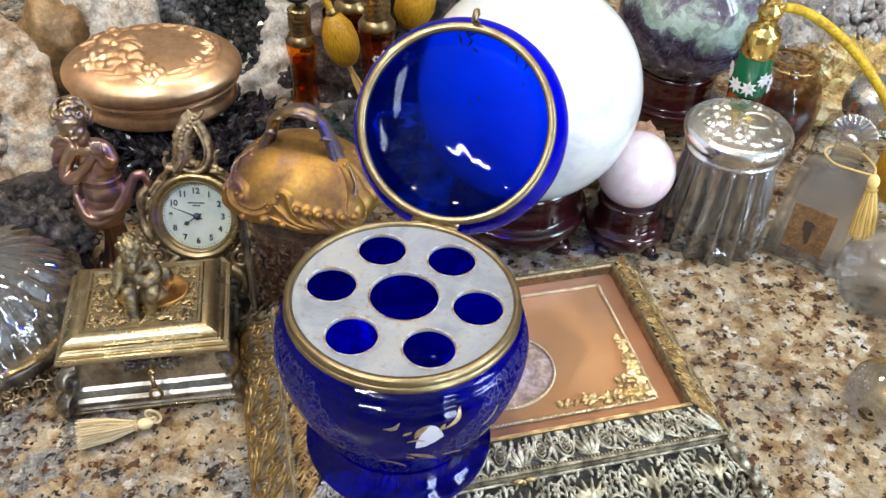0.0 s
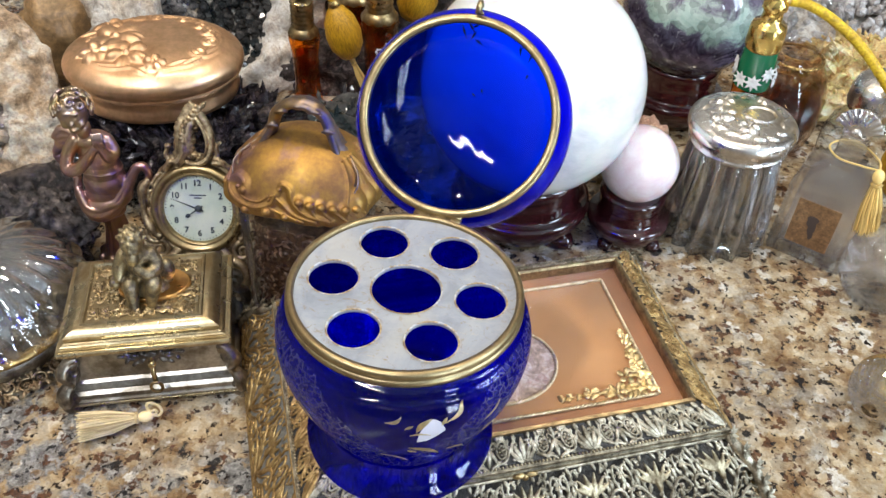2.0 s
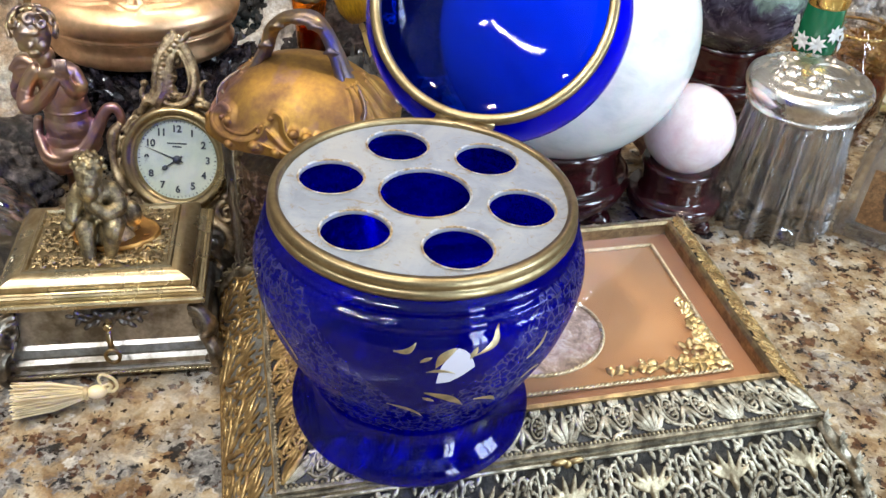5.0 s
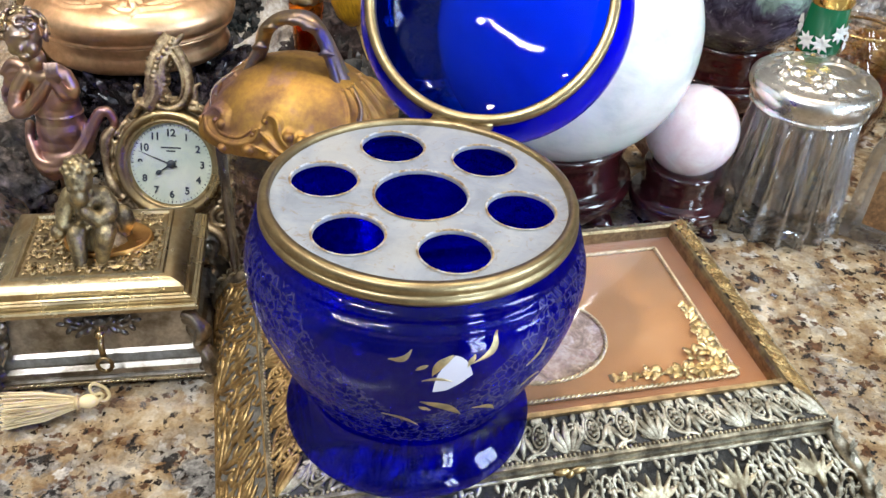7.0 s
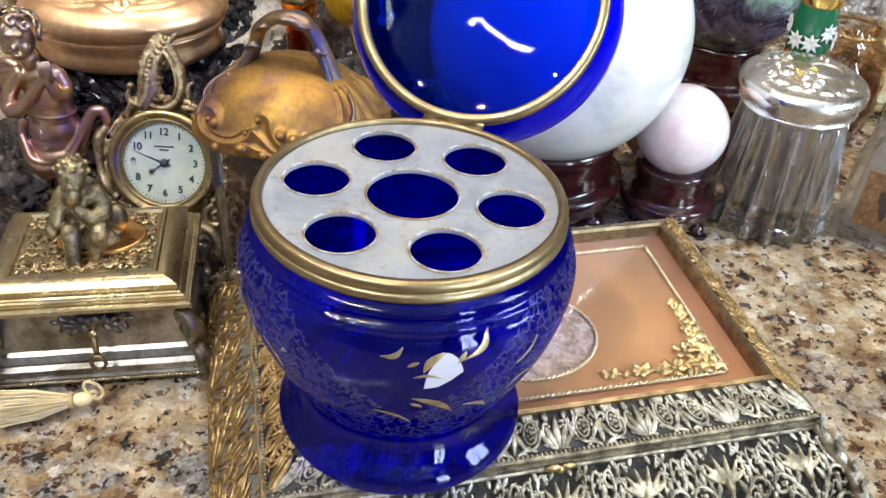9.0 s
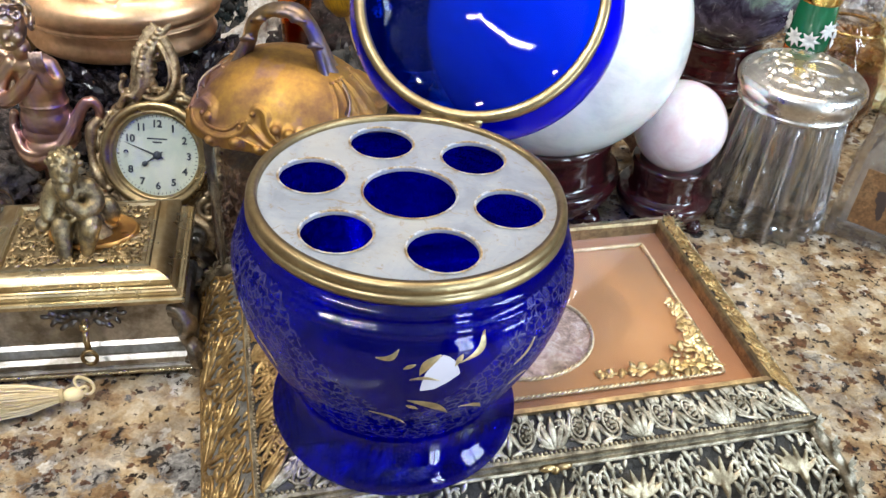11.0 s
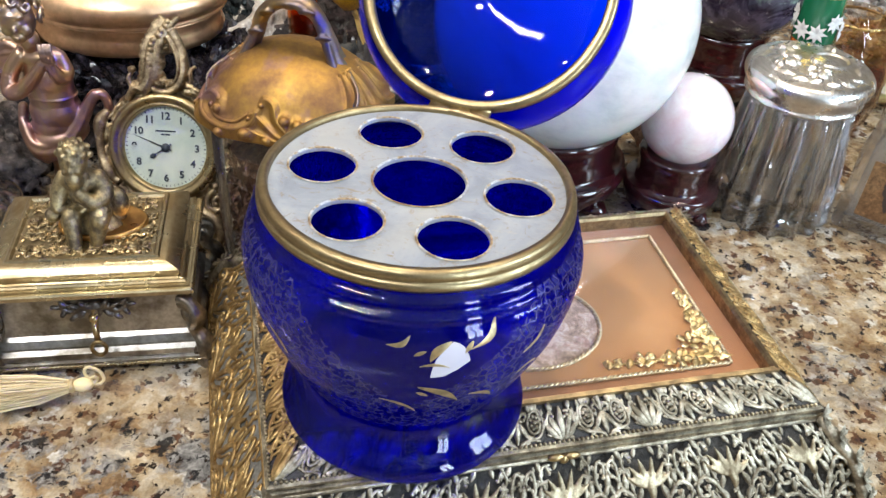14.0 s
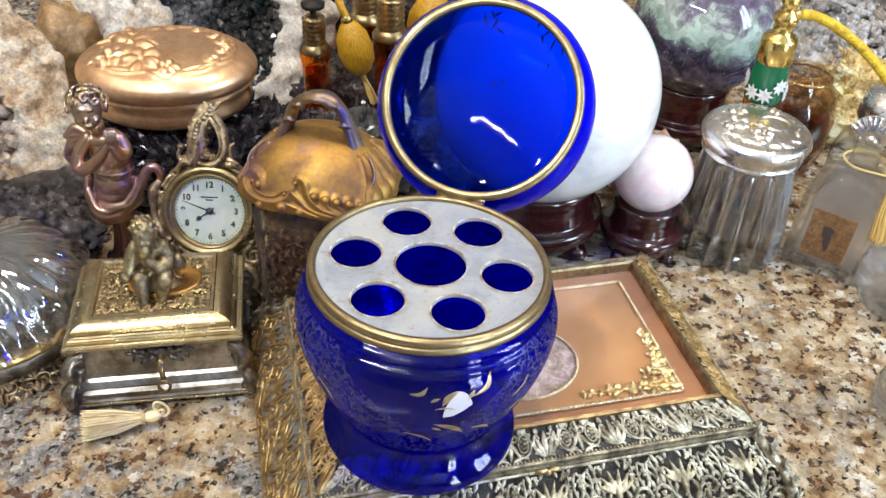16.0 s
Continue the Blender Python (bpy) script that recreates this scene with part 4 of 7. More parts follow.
for sx in (-1, 1):
    for sy in (-1, 1):
        bm = bmesh.new()
        tube(bm, [(sx * (HU + o), sy * (HV + o), z + 0.001) for o, z in WALLP], lambda k: 0.0026 + 0.001 * math.sin(k * 9) ** 2, 8)
        for o, z in WALLP:
            for k in range(7):
                a = math.tau * k / 7
                p = Vector((sx * (HU + o), sy * (HV + o), z + 0.001))
                w = Vector((sx * 0.6, sy * 0.6, 0.5)).normalized()
                u = Vector((0, 0, 1)).cross(w).normalized()
                q = (u * math.cos(a) + w.cross(u) * math.sin(a)).normalized()
                leaf(bm, p + w * 0.002, (q + w * 0.3).normalized(), w.cross(q), w, 0.0065, 0.0034)
        c = Vector((sx * (HU + 0.026), sy * (HV + 0.026), 0.006))
        lathe([(0.0, 0.003), (0.006, 0.003), (0.007, 0.0), (0.005, -0.006), (0, -0.006)], 12, bm=bm, m=Matrix.Translation(c))
        for k in range(8):
            a = math.tau * k / 8
            ellipsoid(bm, c + Vector((0.004 * math.cos(a), 0.004 * math.sin(a), 0.004)), (0.0022, 0.0014, 0.0012), rot=(0, 0, math.degrees(a)), seg=6, rings=4)
        part("corner_foot", bm, FILI, jb, "scrolled corner foot")

# lid: stepped edge, sloping openwork border, glass over silk
lid2 = part("lid", rect_loft([(HU - 0.001, HV - 0.001, 0.0505), (HU + 0.001, HV + 0.001, 0.0510), (HU + 0.001, HV + 0.001, 0.0530), (HU - 0.0005, HV - 0.0005, 0.0535), (HU - 0.0005, HV - 0.0005, 0.0545), (HU + 0.0006, HV + 0.0006, 0.0550), (HU + 0.0006, HV + 0.0006, 0.0565), (HU - 0.001, HV - 0.001, 0.0572)], cap=False), metal("dull_moulding", (0.60, 0.54, 0.40), (0.13, 0.11, 0.08), 0.36, 0.55, 90, 0.3), jb, "moulded lid frame", False)
# Near-black sheet sets the colour of the gaps in the lid's border.
part("border_backing", rect_loft([(HU - 0.001, HV - 0.001, 0.0571), (HU - 0.017, HV - 0.0155, 0.0661)], cap=False), stone("lid_backing", [(0.35, (0.012, 0.010, 0.009)), (0.6, (0.05, 0.045, 0.04))], 120, 0.7, 0.3), lid2, "near-black mottled sheet behind the border", False)
for side in range(4):
    half, reach = (HU, HV) if side % 2 == 0 else (HV, HU)
    turn = Matrix.Rotation(radians(90 * side), 4, "Z")
    slope = math.hypot(0.0155, 0.010)

    def lid_place(s, t, lift=0.0, half=half, reach=reach, turn=turn):
        k = t / slope
        w = half - 0.0008 - k * 0.0158
        return turn @ Vector((-w + s / (2 * half) * 2 * w, -(reach - 0.0008 - k * 0.0158) - lift * 0.55, 0.0572 + k * 0.0098 + lift * 0.83))
    bm = bmesh.new()
    for at, w in tiles(lid_place, 2 * half, 0.038):
        border_tile(bm, at, w, slope * 1000)
    part("filigree_border", bm, FILI if side in (0, 2) else FILIG, lid2, "openwork scroll border")
    bm = bmesh.new()
    beads(bm, lid_place(0.002, 0.0006, 0.0003), lid_place(2 * half - 0.002, 0.0006, 0.0003), 0.0009, 0.0021)
    beads(bm, lid_place(0.002, slope, 0.0004), lid_place(2 * half - 0.002, slope, 0.0004), 0.0007, 0.0016)
    part("beaded_edge", bm, LILY, lid2, "fine pale brass bead moulding")
# inner brass lip
bm = bmesh.new()
lip = [(0.0008, 0.0665), (0.0008, 0.0685), (-0.0012, 0.0690), (-0.0022, 0.0675), (-0.0022, 0.060)]
iu, iv = HU - 0.0175, HV - 0.016
rings = [[bm.verts.new((sx * (iu + o), sy * (iv + o), z)) for sx, sy in ((-1, -1), (1, -1), (1, 1), (-1, 1))] for o, z in lip]
for a, b in zip(rings, rings[1:]):
    for i in range(4):
        bm.faces.new((a[i], a[(i + 1) % 4], b[(i + 1) % 4], b[i]))
part("inner_lip", bm, metal("dull_lip_brass", (0.46, 0.35, 0.19), (0.20, 0.14, 0.08), 0.34, 0.5, 120), lid2, "brass lip round the glass", False)


def silk(name, low, mid, high):
    m = mat(name, (0.58, 0.30, 0.16), 0.42, 0.0, Sheen_Weight=0.3)
    v = tex_coord(m)
    f = noise_tex(m, v, 14, 3, 0.5)
    w = noise_tex(m, tex_coord(m, scale=(60, 900, 60)), 1.0, 3, 0.6)
    c = ramp(m, f, [(0.3, low), (0.5, mid), (0.7, high)])
    wire(m, mix(m, 0.10, c, ramp(m, w, [(0.3, 0.3), (0.7, 0.8)]), "OVERLAY"), "Base Color")
    bump(m, w, 0.1, 0.0004)
    return m


SILK = silk("peach_silk", (0.30, 0.15, 0.062), (0.48, 0.225, 0.078), (0.60, 0.30, 0.115))
PINKSILK = silk("pink_silk", (0.27, 0.12, 0.055), (0.42, 0.18, 0.072), (0.50, 0.235, 0.10))
part("silk_panel", block(2 * iu - 0.004, 2 * iv - 0.004, 0.002, 0.0, m=Matrix.Translation((0, 0, 0.0588))), PINKSILK, lid2, "dusky pink silk border under the glass", False)
part("silk_centre", block(2 * (iu - 0.015), 2 * (iv - 0.0125), 0.0012, 0.0004, m=Matrix.Translation((0, 0, 0.0603))), SILK, lid2, "peach silk panel inside the gilt cord", False)
# bevelled glass with a low crown
bm = rect_loft([(iu - 0.0023, iv - 0.0023, 0.0642), (iu - 0.0023, iv - 0.0023, 0.0652), (iu - 0.012, iv - 0.012, 0.0668)])
pane = part("pane", bm, PANEGLASS, lid2, "bevelled clear glass pane", False)
pane.visible_shadow = False
GILTCORD = metal("pale_gilt_cord", (0.90, 0.80, 0.58), (0.60, 0.48, 0.28), 0.38, 0.35, 200)


def cord(bm, pts, r, closed=False):
    """A twisted gilt cord: two strands wound round each other."""
    pts = [Vector(p) for p in pts]
    for ph in (0, math.pi):
        q, run = [], 0.0
        for i, p in enumerate(pts):
            d = (pts[(i + 1) % len(pts)] - pts[i - 1]).normalized()
            side = d.cross(Vector((0, 0, 1))).normalized()
            run += (p - pts[i - 1]).length if i else 0
            a = run / (r * 5) * math.tau + ph
            q.append(p + side * r * 0.6 * math.cos(a) + Vector((0, 0, 1)) * r * 0.6 * math.sin(a))
        tube(bm, q, r * 0.75, 5, closed)


def line(a, b, gap):
    a, b = Vector(a), Vector(b)
    n = max(2, int((b - a).length / gap))
    return [a.lerp(b, i / n) for i in range(n)]


bm = bmesh.new()
ou, ov = iu - 0.015, iv - 0.0125
for a, b in (((-ou, -ov), (ou, -ov)), ((ou, -ov), (ou, ov)), ((ou, ov), (-ou, ov)), ((-ou, ov), (-ou, -ov))):
    cord(bm, line((*a, 0.0622), (*b, 0.0622), 0.0008), 0.0010)
part("cord_border", bm, GILTCORD, lid2, "twisted pale gilt border")
bm = bmesh.new()
OVX, OVY = 0.004, -0.009
cord(bm, [(OVX + 0.035 * math.cos(a), OVY + 0.029 * math.sin(a), 0.0620) for a in np.linspace(0, math.tau, 240)[:-1]], 0.0010, True)
part("oval_border", bm, GILTCORD, lid2, "twisted pale gilt oval")
PICTURE = stone("painted_miniature", [(0.3, (0.22, 0.15, 0.10)), (0.45, (0.50, 0.36, 0.26)), (0.55, (0.72, 0.56, 0.46)), (0.7, (0.42, 0.36, 0.24))], 55, 0.3, 0.05, 1.2)
part("miniature", lathe([(0.0, 0.0619), (0.034, 0.0619), (0.034, 0.0614)], 64, sx=1.0, sy=0.83, m=Matrix.Translation((OVX, OVY, 0))), PICTURE, lid2, "faded painted oval miniature in brown and pink", False)
# gilt flower sprays in the four corners
for sx, sy in ((1, -1), (-1, 1)):
    for turn in (0,):
        bm = bmesh.new()
        r2 = random.Random(11)
        cx, cy = sx * (ou - 0.006), sy * (ov - 0.006)
        stems = [spline([(cx, cy, 0.0622), (cx - sx * 0.012, cy + sy * 0.001, 0.0624), (cx - sx * 0.030, cy - sy * 0.001, 0.0622), (cx - sx * 0.054, cy - sy * 0.0015, 0.0618)], 5),
                 spline([(cx, cy, 0.0622), (cx - sx * 0.001, cy - sy * 0.012, 0.0624), (cx + sx * 0.001, cy - sy * 0.026, 0.0622), (cx + sx * 0.001, cy - sy * 0.042, 0.0618)], 5)]
        for st in stems:
            tube(bm, st, 0.0008, 5)
            for i, p in enumerate(st):
                for _ in range(2):
                    a = r2.uniform(0, math.tau)
                    d = Vector((math.cos(a), math.sin(a), 0.12)).normalized()
                    leaf(bm, p, d, Vector((-d.y, d.x, 0)), Vector((0, 0, 1)), r2.uniform(0.006, 0.0115) * (1 - i / 26), 0.0054)
        for k, (p, r) in enumerate([(stems[0][2], 0.0052), (stems[0][7], 0.0050), (stems[0][11], 0.0042), (stems[1][5], 0.0046), (stems[1][10], 0.0036), (Vector((cx - sx * 0.009, cy - sy * 0.009, 0.0625)), 0.0050)]):
            for j in range(5):
                a = math.tau * j / 5 + k
                ellipsoid(bm, p + Vector((r * 0.75 * math.cos(a), r * 0.75 * math.sin(a), 0.0012)), (r * 0.56, r * 0.36, 0.0009), rot=(0, -18, math.degrees(a)), seg=8, rings=5)
            ellipsoid(bm, p + Vector((0, 0, 0.0014)), 0.0010, seg=6, rings=4)
        part("flower_spray", bm, metal("bright_ormolu", (0.90, 0.74, 0.42), (0.50, 0.35, 0.14), 0.26, 0.3, 150), lid2, "bright gilt leaves and roses")
bm = bmesh.new()
for s in (-1, 1):
    ellipsoid(bm, (s * 0.0035, -HV - 0.002, 0.0515), (0.004, 0.0016, 0.002), seg=10, rings=6)
ellipsoid(bm, (0, -HV - 0.0022, 0.0500), (0.0022, 0.0018, 0.0026), seg=10, rings=6)
part("catch", bm, BRASS, lid2, "small brass catch")


# ---- stones ----
def lumpy(bm, c, r, seed, amount=0.25, freq=2.2, sub=4, m=Matrix(), ridged=False):
    """A stone: a sphere pushed in and out by layered noise."""
    got = bmesh.ops.create_icosphere(bm, subdivisions=sub, radius=1)
    off = Vector((seed * 3.1, seed * 1.7, seed * 2.3))
    for v in got["verts"]:
        p = v.co.normalized()
        k = noise.fractal(p * freq + off, 0.8, 2.0, 4)
        if ridged:
            k = 0.6 - 1.6 * abs(k) + 0.4 * noise.noise(p * freq * 3 + off)
        q = p * (1 + amount * k)
        v.co = m @ (Vector(c) + Vector((q.x * r[0], q.y * r[1], q.z * r[2])))
    return bm


def crystal_point(bm, base, way, length, width, sides=6):
    way = way.normalized()
    a = way.orthogonal().normalized()
    b = way.cross(a)
    lo = [bm.verts.new(base + (a * math.cos(math.tau * i / sides) + b * math.sin(math.tau * i / sides)) * width * 0.5) for i in range(sides)]
    hi = [bm.verts.new(base + way * length * 0.62 + (a * math.cos(math.tau * i / sides) + b * math.sin(math.tau * i / sides)) * width * 0.46) for i in range(sides)]
    tip = bm.verts.new(base + way * length)
    for i in range(sides):
        j = (i + 1) % sides
        bm.faces.new((lo[i], lo[j], hi[j], hi[i]))
        bm.faces.new((hi[i], hi[j], tip))


def geode(name, label, m, rx, ry, hole, depth, rind, druse, rind_label, seed, points=500, psize=0.006):
    """A broken geode that opens towards its own +z: a rough rind, a hollow, crystals in it."""
    t = thing(name, label, "geode", m)
    rg = random.Random(seed)
    n = 180
    off = Vector((seed * 5.3, seed * 2.9, 0))

    def edge(a, k):
        return 1 + 0.16 * noise.fractal(Vector((math.cos(a) * 1.3, math.sin(a) * 1.3, k * 0.6)) + off, 0.9, 2, 4) + 0.05 * noise.noise(Vector((math.cos(a) * 7, math.sin(a) * 7, k)) + off)
    prof = [(0.05, -1.0), (0.5, -0.93), (0.8, -0.7), (0.97, -0.35), (1.03, -0.05), (1.0, 0.03), (0.94, 0.06)]
    prof += [(1.0 - (1 - hole) * k, 0.07 + 0.02 * math.sin(k * 9)) for k in (0.18, 0.35, 0.5, 0.65, 0.8, 0.92)]
    prof += [(hole * 0.98, 0.02), (hole * 0.9, -0.15), (hole * 0.75, -0.4), (hole * 0.5, -0.58), (hole * 0.2, -0.66), (0.03, -0.67)]
    run = [0.0]
    for (r0, z0), (r1, z1) in zip(prof, prof[1:]):
        run.append(run[-1] + math.hypot(r1 - r0, z1 - z0))
    line_ = [(float(np.interp(d, run, [p[0] for p in prof])), float(np.interp(d, run, [p[1] for p in prof]))) for d in np.linspace(0, run[-1], 90)]
    bm = bmesh.new()
    rings = []
    for r, z in line_:
        ring = []
        for i in range(n):
            a = math.tau * i / n
            k = r * edge(a, r * 2)
            p = Vector((k * rx * math.cos(a), k * ry * math.sin(a), z * depth))
            p += Vector((0.004 * noise.noise(p * 70 + off), 0.004 * noise.noise(p * 70 - off), 0.006 * noise.fractal(p * 60 + off, 0.7, 2, 4) + 0.012 * noise.noise(p * 14 + off) - 0.004 * abs(noise.noise(p * 150 + off)) - 0.006 * abs(noise.noise(p * 38 - off))))
            ring.append(bm.verts.new(p))
        rings.append(ring)
    for a, b in zip(rings, rings[1:]):
        for i in range(n):
            bm.faces.new((a[i], a[(i + 1) % n], b[(i + 1) % n], b[i]))
    part("rind", bm, rind, t, rind_label)
    bm = bmesh.new()
    for _ in range(points):
        a, k = rg.uniform(0, math.tau), math.sqrt(rg.random())
        r = hole * k * edge(a, hole * 2) * 1.02
        z = -0.67 * depth * (1 - k ** 2.2)
        p = Vector((r * rx * math.cos(a), r * ry * math.sin(a), z - psize * 0.3))
        d = Vector((-math.cos(a) * k * 0.7 + rg.uniform(-0.5, 0.5), -math.sin(a) * k * 0.7 + rg.uniform(-0.5, 0.5), 1))
        s = psize * rg.uniform(0.5, 1.5)
        crystal_point(bm, p, d, s * 1.5, s, rg.choice((5, 6)))
    tagged(part("druse", bm, druse, t, "small glittering quartz crystals", False), kind="stuff")
    return t


TAN = stone("tan_rind", [(0.30, (0.17, 0.10, 0.055)), (0.42, (0.36, 0.24, 0.14)), (0.50, (0.50, 0.37, 0.25)), (0.60, (0.58, 0.50, 0.40)), (0.74, (0.42, 0.40, 0.37))], 48, 0.6, 1.0)
PALE = stone("pale_rind", [(0.30, (0.22, 0.16, 0.11)), (0.42, (0.42, 0.35, 0.28)), (0.54, (0.58, 0.53, 0.47)), (0.68, (0.70, 0.67, 0.63))], 42, 0.55, 1.0)
DRUSEGREY = stone("grey_quartz", [(0.3, (0.14, 0.11, 0.10)), (0.5, (0.34, 0.28, 0.24)), (0.72, (0.50, 0.34, 0.20))], 30, 0.12, 0.1, Transmission_Weight=0.15)
DRUSEDARK = stone("smoky_quartz", [(0.40, (0.010, 0.016, 0.018)), (0.55, (0.06, 0.055, 0.052)), (0.72, (0.30, 0.27, 0.25))], 16, 0.10, 0.1)
BLACKROCK = stone("black_mineral", [(0.35, (0.006, 0.005, 0.006)), (0.52, (0.026, 0.020, 0.020)), (0.72, (0.12, 0.094, 0.088))], 130, 0.16, 0.6)
BROWNROCK = stone("brown_stone", [(0.35, (0.10, 0.055, 0.02)), (0.6, (0.30, 0.18, 0.08)), (0.75, (0.42, 0.34, 0.25))], 22, 0.35, 0.5)
YELLOWROCK = stone("honey_calcite", [(0.3, (0.36, 0.20, 0.06)), (0.5, (0.66, 0.46, 0.20)), (0.7, (0.80, 0.68, 0.46))], 34, 0.4, 0.8, Subsurface_Weight=0.2)
GREYCRYS = stone("grey_crystal", [(0.3, (0.30, 0.28, 0.28)), (0.5, (0.52, 0.49, 0.48)), (0.7, (0.74, 0.71, 0.70))], 35, 0.2, 0.9, Transmission_Weight=0.1)
PINKROCK = stone("pink_stone", [(0.35, (0.42, 0.24, 0.17)), (0.6, (0.66, 0.45, 0.36))], 40, 0.6, 0.6)

geode("cut_geode", "tan geode half with a quartz-lined hollow", look((-0.362, 0.556, 0.070), (-0.19, 0.10, 0.42)) @ pose(0, 0, 0, 0, 180, 0), 0.080, 0.094, 0.42, 0.05, TAN, DRUSEGREY, "rough tan and cream rind", 3, 300, 0.008)
geode("large_geode", "large pale geode with a dark crystal hollow", look((-0.226, 0.760, 0.072), (-0.09, 0.15, 0.44)) @ pose(0, 0, 0, 0, 180, 0), 0.132, 0.116, 0.58, 0.09, PALE, DRUSEDARK, "rough whitish rind", 8, 800, 0.008)
geode("back_geode", "grey crystal geode standing against the others", look((0.46, 0.885, 0.085), (0.2, 0.2, 0.42)) @ pose(0, 0, 0, 0, 180, 0), 0.23, 0.13, 0.78, 0.08, PALE, GREYCRYS, "grey crystalline rind", 5, 1400, 0.009)
tagged(part("brown_stone", lumpy(bmesh.new(), (0, 0, 0.05), (0.037, 0.034, 0.052), 2, 0.2), BROWNROCK, m=pose(-0.347, 0.738, -0.004)), "polished golden brown stone between the geodes", "stone")
tagged(part("white_quartz", lumpy(bmesh.new(), (0, 0, 0.05), (0.036, 0.030, 0.058), 7, 0.3, 3.0), PALE, m=pose(-0.276, 0.722, -0.004)), "rough white quartz lump beside the geodes", "stone")


def spiky(seed, c, r, count, size, lump=0.35):
    bm = lumpy(bmesh.new(), c, r, seed, lump, 3.2, 4)
    rg = random.Random(seed)
    for _ in range(count):
        d = Vector((rg.gauss(0, 1), rg.gauss(0, 1), abs(rg.gauss(0.2, 0.8)))).normalized()
        k = noise.fractal(d * 3.2 + Vector((seed * 3.1, seed * 1.7, seed * 2.3)), 0.8, 2.0, 4)
        p = Vector(c) + Vector((d.x * r[0], d.y * r[1], d.z * r[2])) * (0.95 + lump * k)
        crystal_point(bm, p, d + Vector((rg.uniform(-1, 1), rg.uniform(-1, 1), rg.uniform(-0.6, 1))), size * rg.uniform(0.8, 2.2), size * rg.uniform(0.4, 1.0), rg.choice((4, 5, 6)))
    return bm


# Spread wider to the right, so its black also fills the shadow gap there.
bk = thing("black_mineral", "black glittering crystal cluster under the gilt box", "mineral", pose(-0.195, 0.596, 0.0))
part("rock", lumpy(bmesh.new(), (0, 0, 0.032), (0.090, 0.058, 0.0415), 4, 0.35, 3.2, 4), BLACKROCK, bk, "dull black matrix", False)
tagged(part("crystal_crust", spiky(4, (0, 0, 0.032), (0.088, 0.056, 0.040), 1300, 0.0085), stone("black_crystal", [(0.35, (0.006, 0.005, 0.007)), (0.55, (0.022, 0.017, 0.022)), (0.75, (0.10, 0.08, 0.09))], 70, 0.07, 0.1), bk, "small sharp black crystals", False), kind="stuff")
bm = lumpy(bmesh.new(), (0, 0, 0.020), (0.060, 0.042, 0.030), 12, 0.35, 3.0, 4)
rg = random.Random(21)
for _ in range(420):
    d = Vector((rg.gauss(0, 1), rg.gauss(0, 1), abs(rg.gauss(0.3, 0.8)))).normalized()
    s = rg.uniform(0.0016, 0.0045)
    ellipsoid(bm, Vector((d.x * 0.062, d.y * 0.044, 0.020 + d.z * 0.034)) * rg.uniform(0.92, 1.08), s, seg=8, rings=6)
tagged(blended("bubbly_mineral", bm, stone("bubbly_black", [(0.35, (0.012, 0.010, 0.011)), (0.52, (0.05, 0.042, 0.042)), (0.72, (0.17, 0.14, 0.13))], 120, 0.2, 0.6), 0.0014, None, "", pose(-0.313, 0.482, 0.0), 2), "dull black bubbly mineral on the granite", "mineral")
tagged(part("grey_mineral", spiky(6, (0, 0, 0.03), (0.055, 0.035, 0.030), 300, 0.006), DRUSEDARK, smooth=False, m=pose(-0.066, 0.612, 0.0)), "grey crystal cluster behind the glass jar", "mineral")
tagged(part("honey_calcite", spiky(15, (0, 0, 0.034), (0.064, 0.038, 0.044), 900, 0.0045, 0.45), YELLOWROCK, smooth=False, m=pose(0.415, 0.725, 0.0)), "honey coloured calcite crystal chunk", "mineral")
# Added black stones: their colour stands in for the shaded gaps between things.
tagged(part("gap_filler_stone", lumpy(bmesh.new(), (0, 0, 0.045), (0.105, 0.04, 0.07), 31, 0.25, 2.0), BLACKROCK, m=pose(-0.055, 0.835, -0.006)), "black stone added to fill the dark gap behind the flasks", "stone")
tagged(part("gap_filler_stone", lumpy(bmesh.new(), (0, 0, 0.012), (0.080, 0.026, 0.040), 33, 0.3, 2.4), BLACKROCK, m=pose(-0.075, 0.752, -0.004)), "low black stone added to darken the gap beside the flasks", "stone")
tagged(part("gap_filler_stone", lumpy(bmesh.new(), (0, 0, 0.016), (0.075, 0.045, 0.030), 35, 0.3, 2.4), BLACKROCK, m=pose(-0.325, 0.555, -0.004)), "low black stone added in the dark gap under the geode", "stone")
tagged(part("pink_stone", lumpy(bmesh.new(), (0, 0, 0.028), (0.030, 0.022, 0.036), 14, 0.35, 2.5), PINKROCK, m=pose(0.178, 0.60, 0.0)), "rough dull pink stone behind the quartz ball", "stone")


# ---- polished balls on turned stands ----
def ball_material(name, stops, scale, dist, rough=0.06, **extra):
    m = mat(name, (0.8, 0.8, 0.8), rough, 0.0, **extra)
    v = tex_coord(m, scale=scale)
    f = noise_tex(m, v, 1.0, 7, 0.6, dist)
    g = noise_tex(m, v, 6.0, 5, 0.65, 0.4)
    wire(m, mix(m, 0.2, ramp(m, f, stops), ramp(m, g, [(0.3, 0.3), (0.7, 0.8)]), "OVERLAY"), "Base Color")
    return m


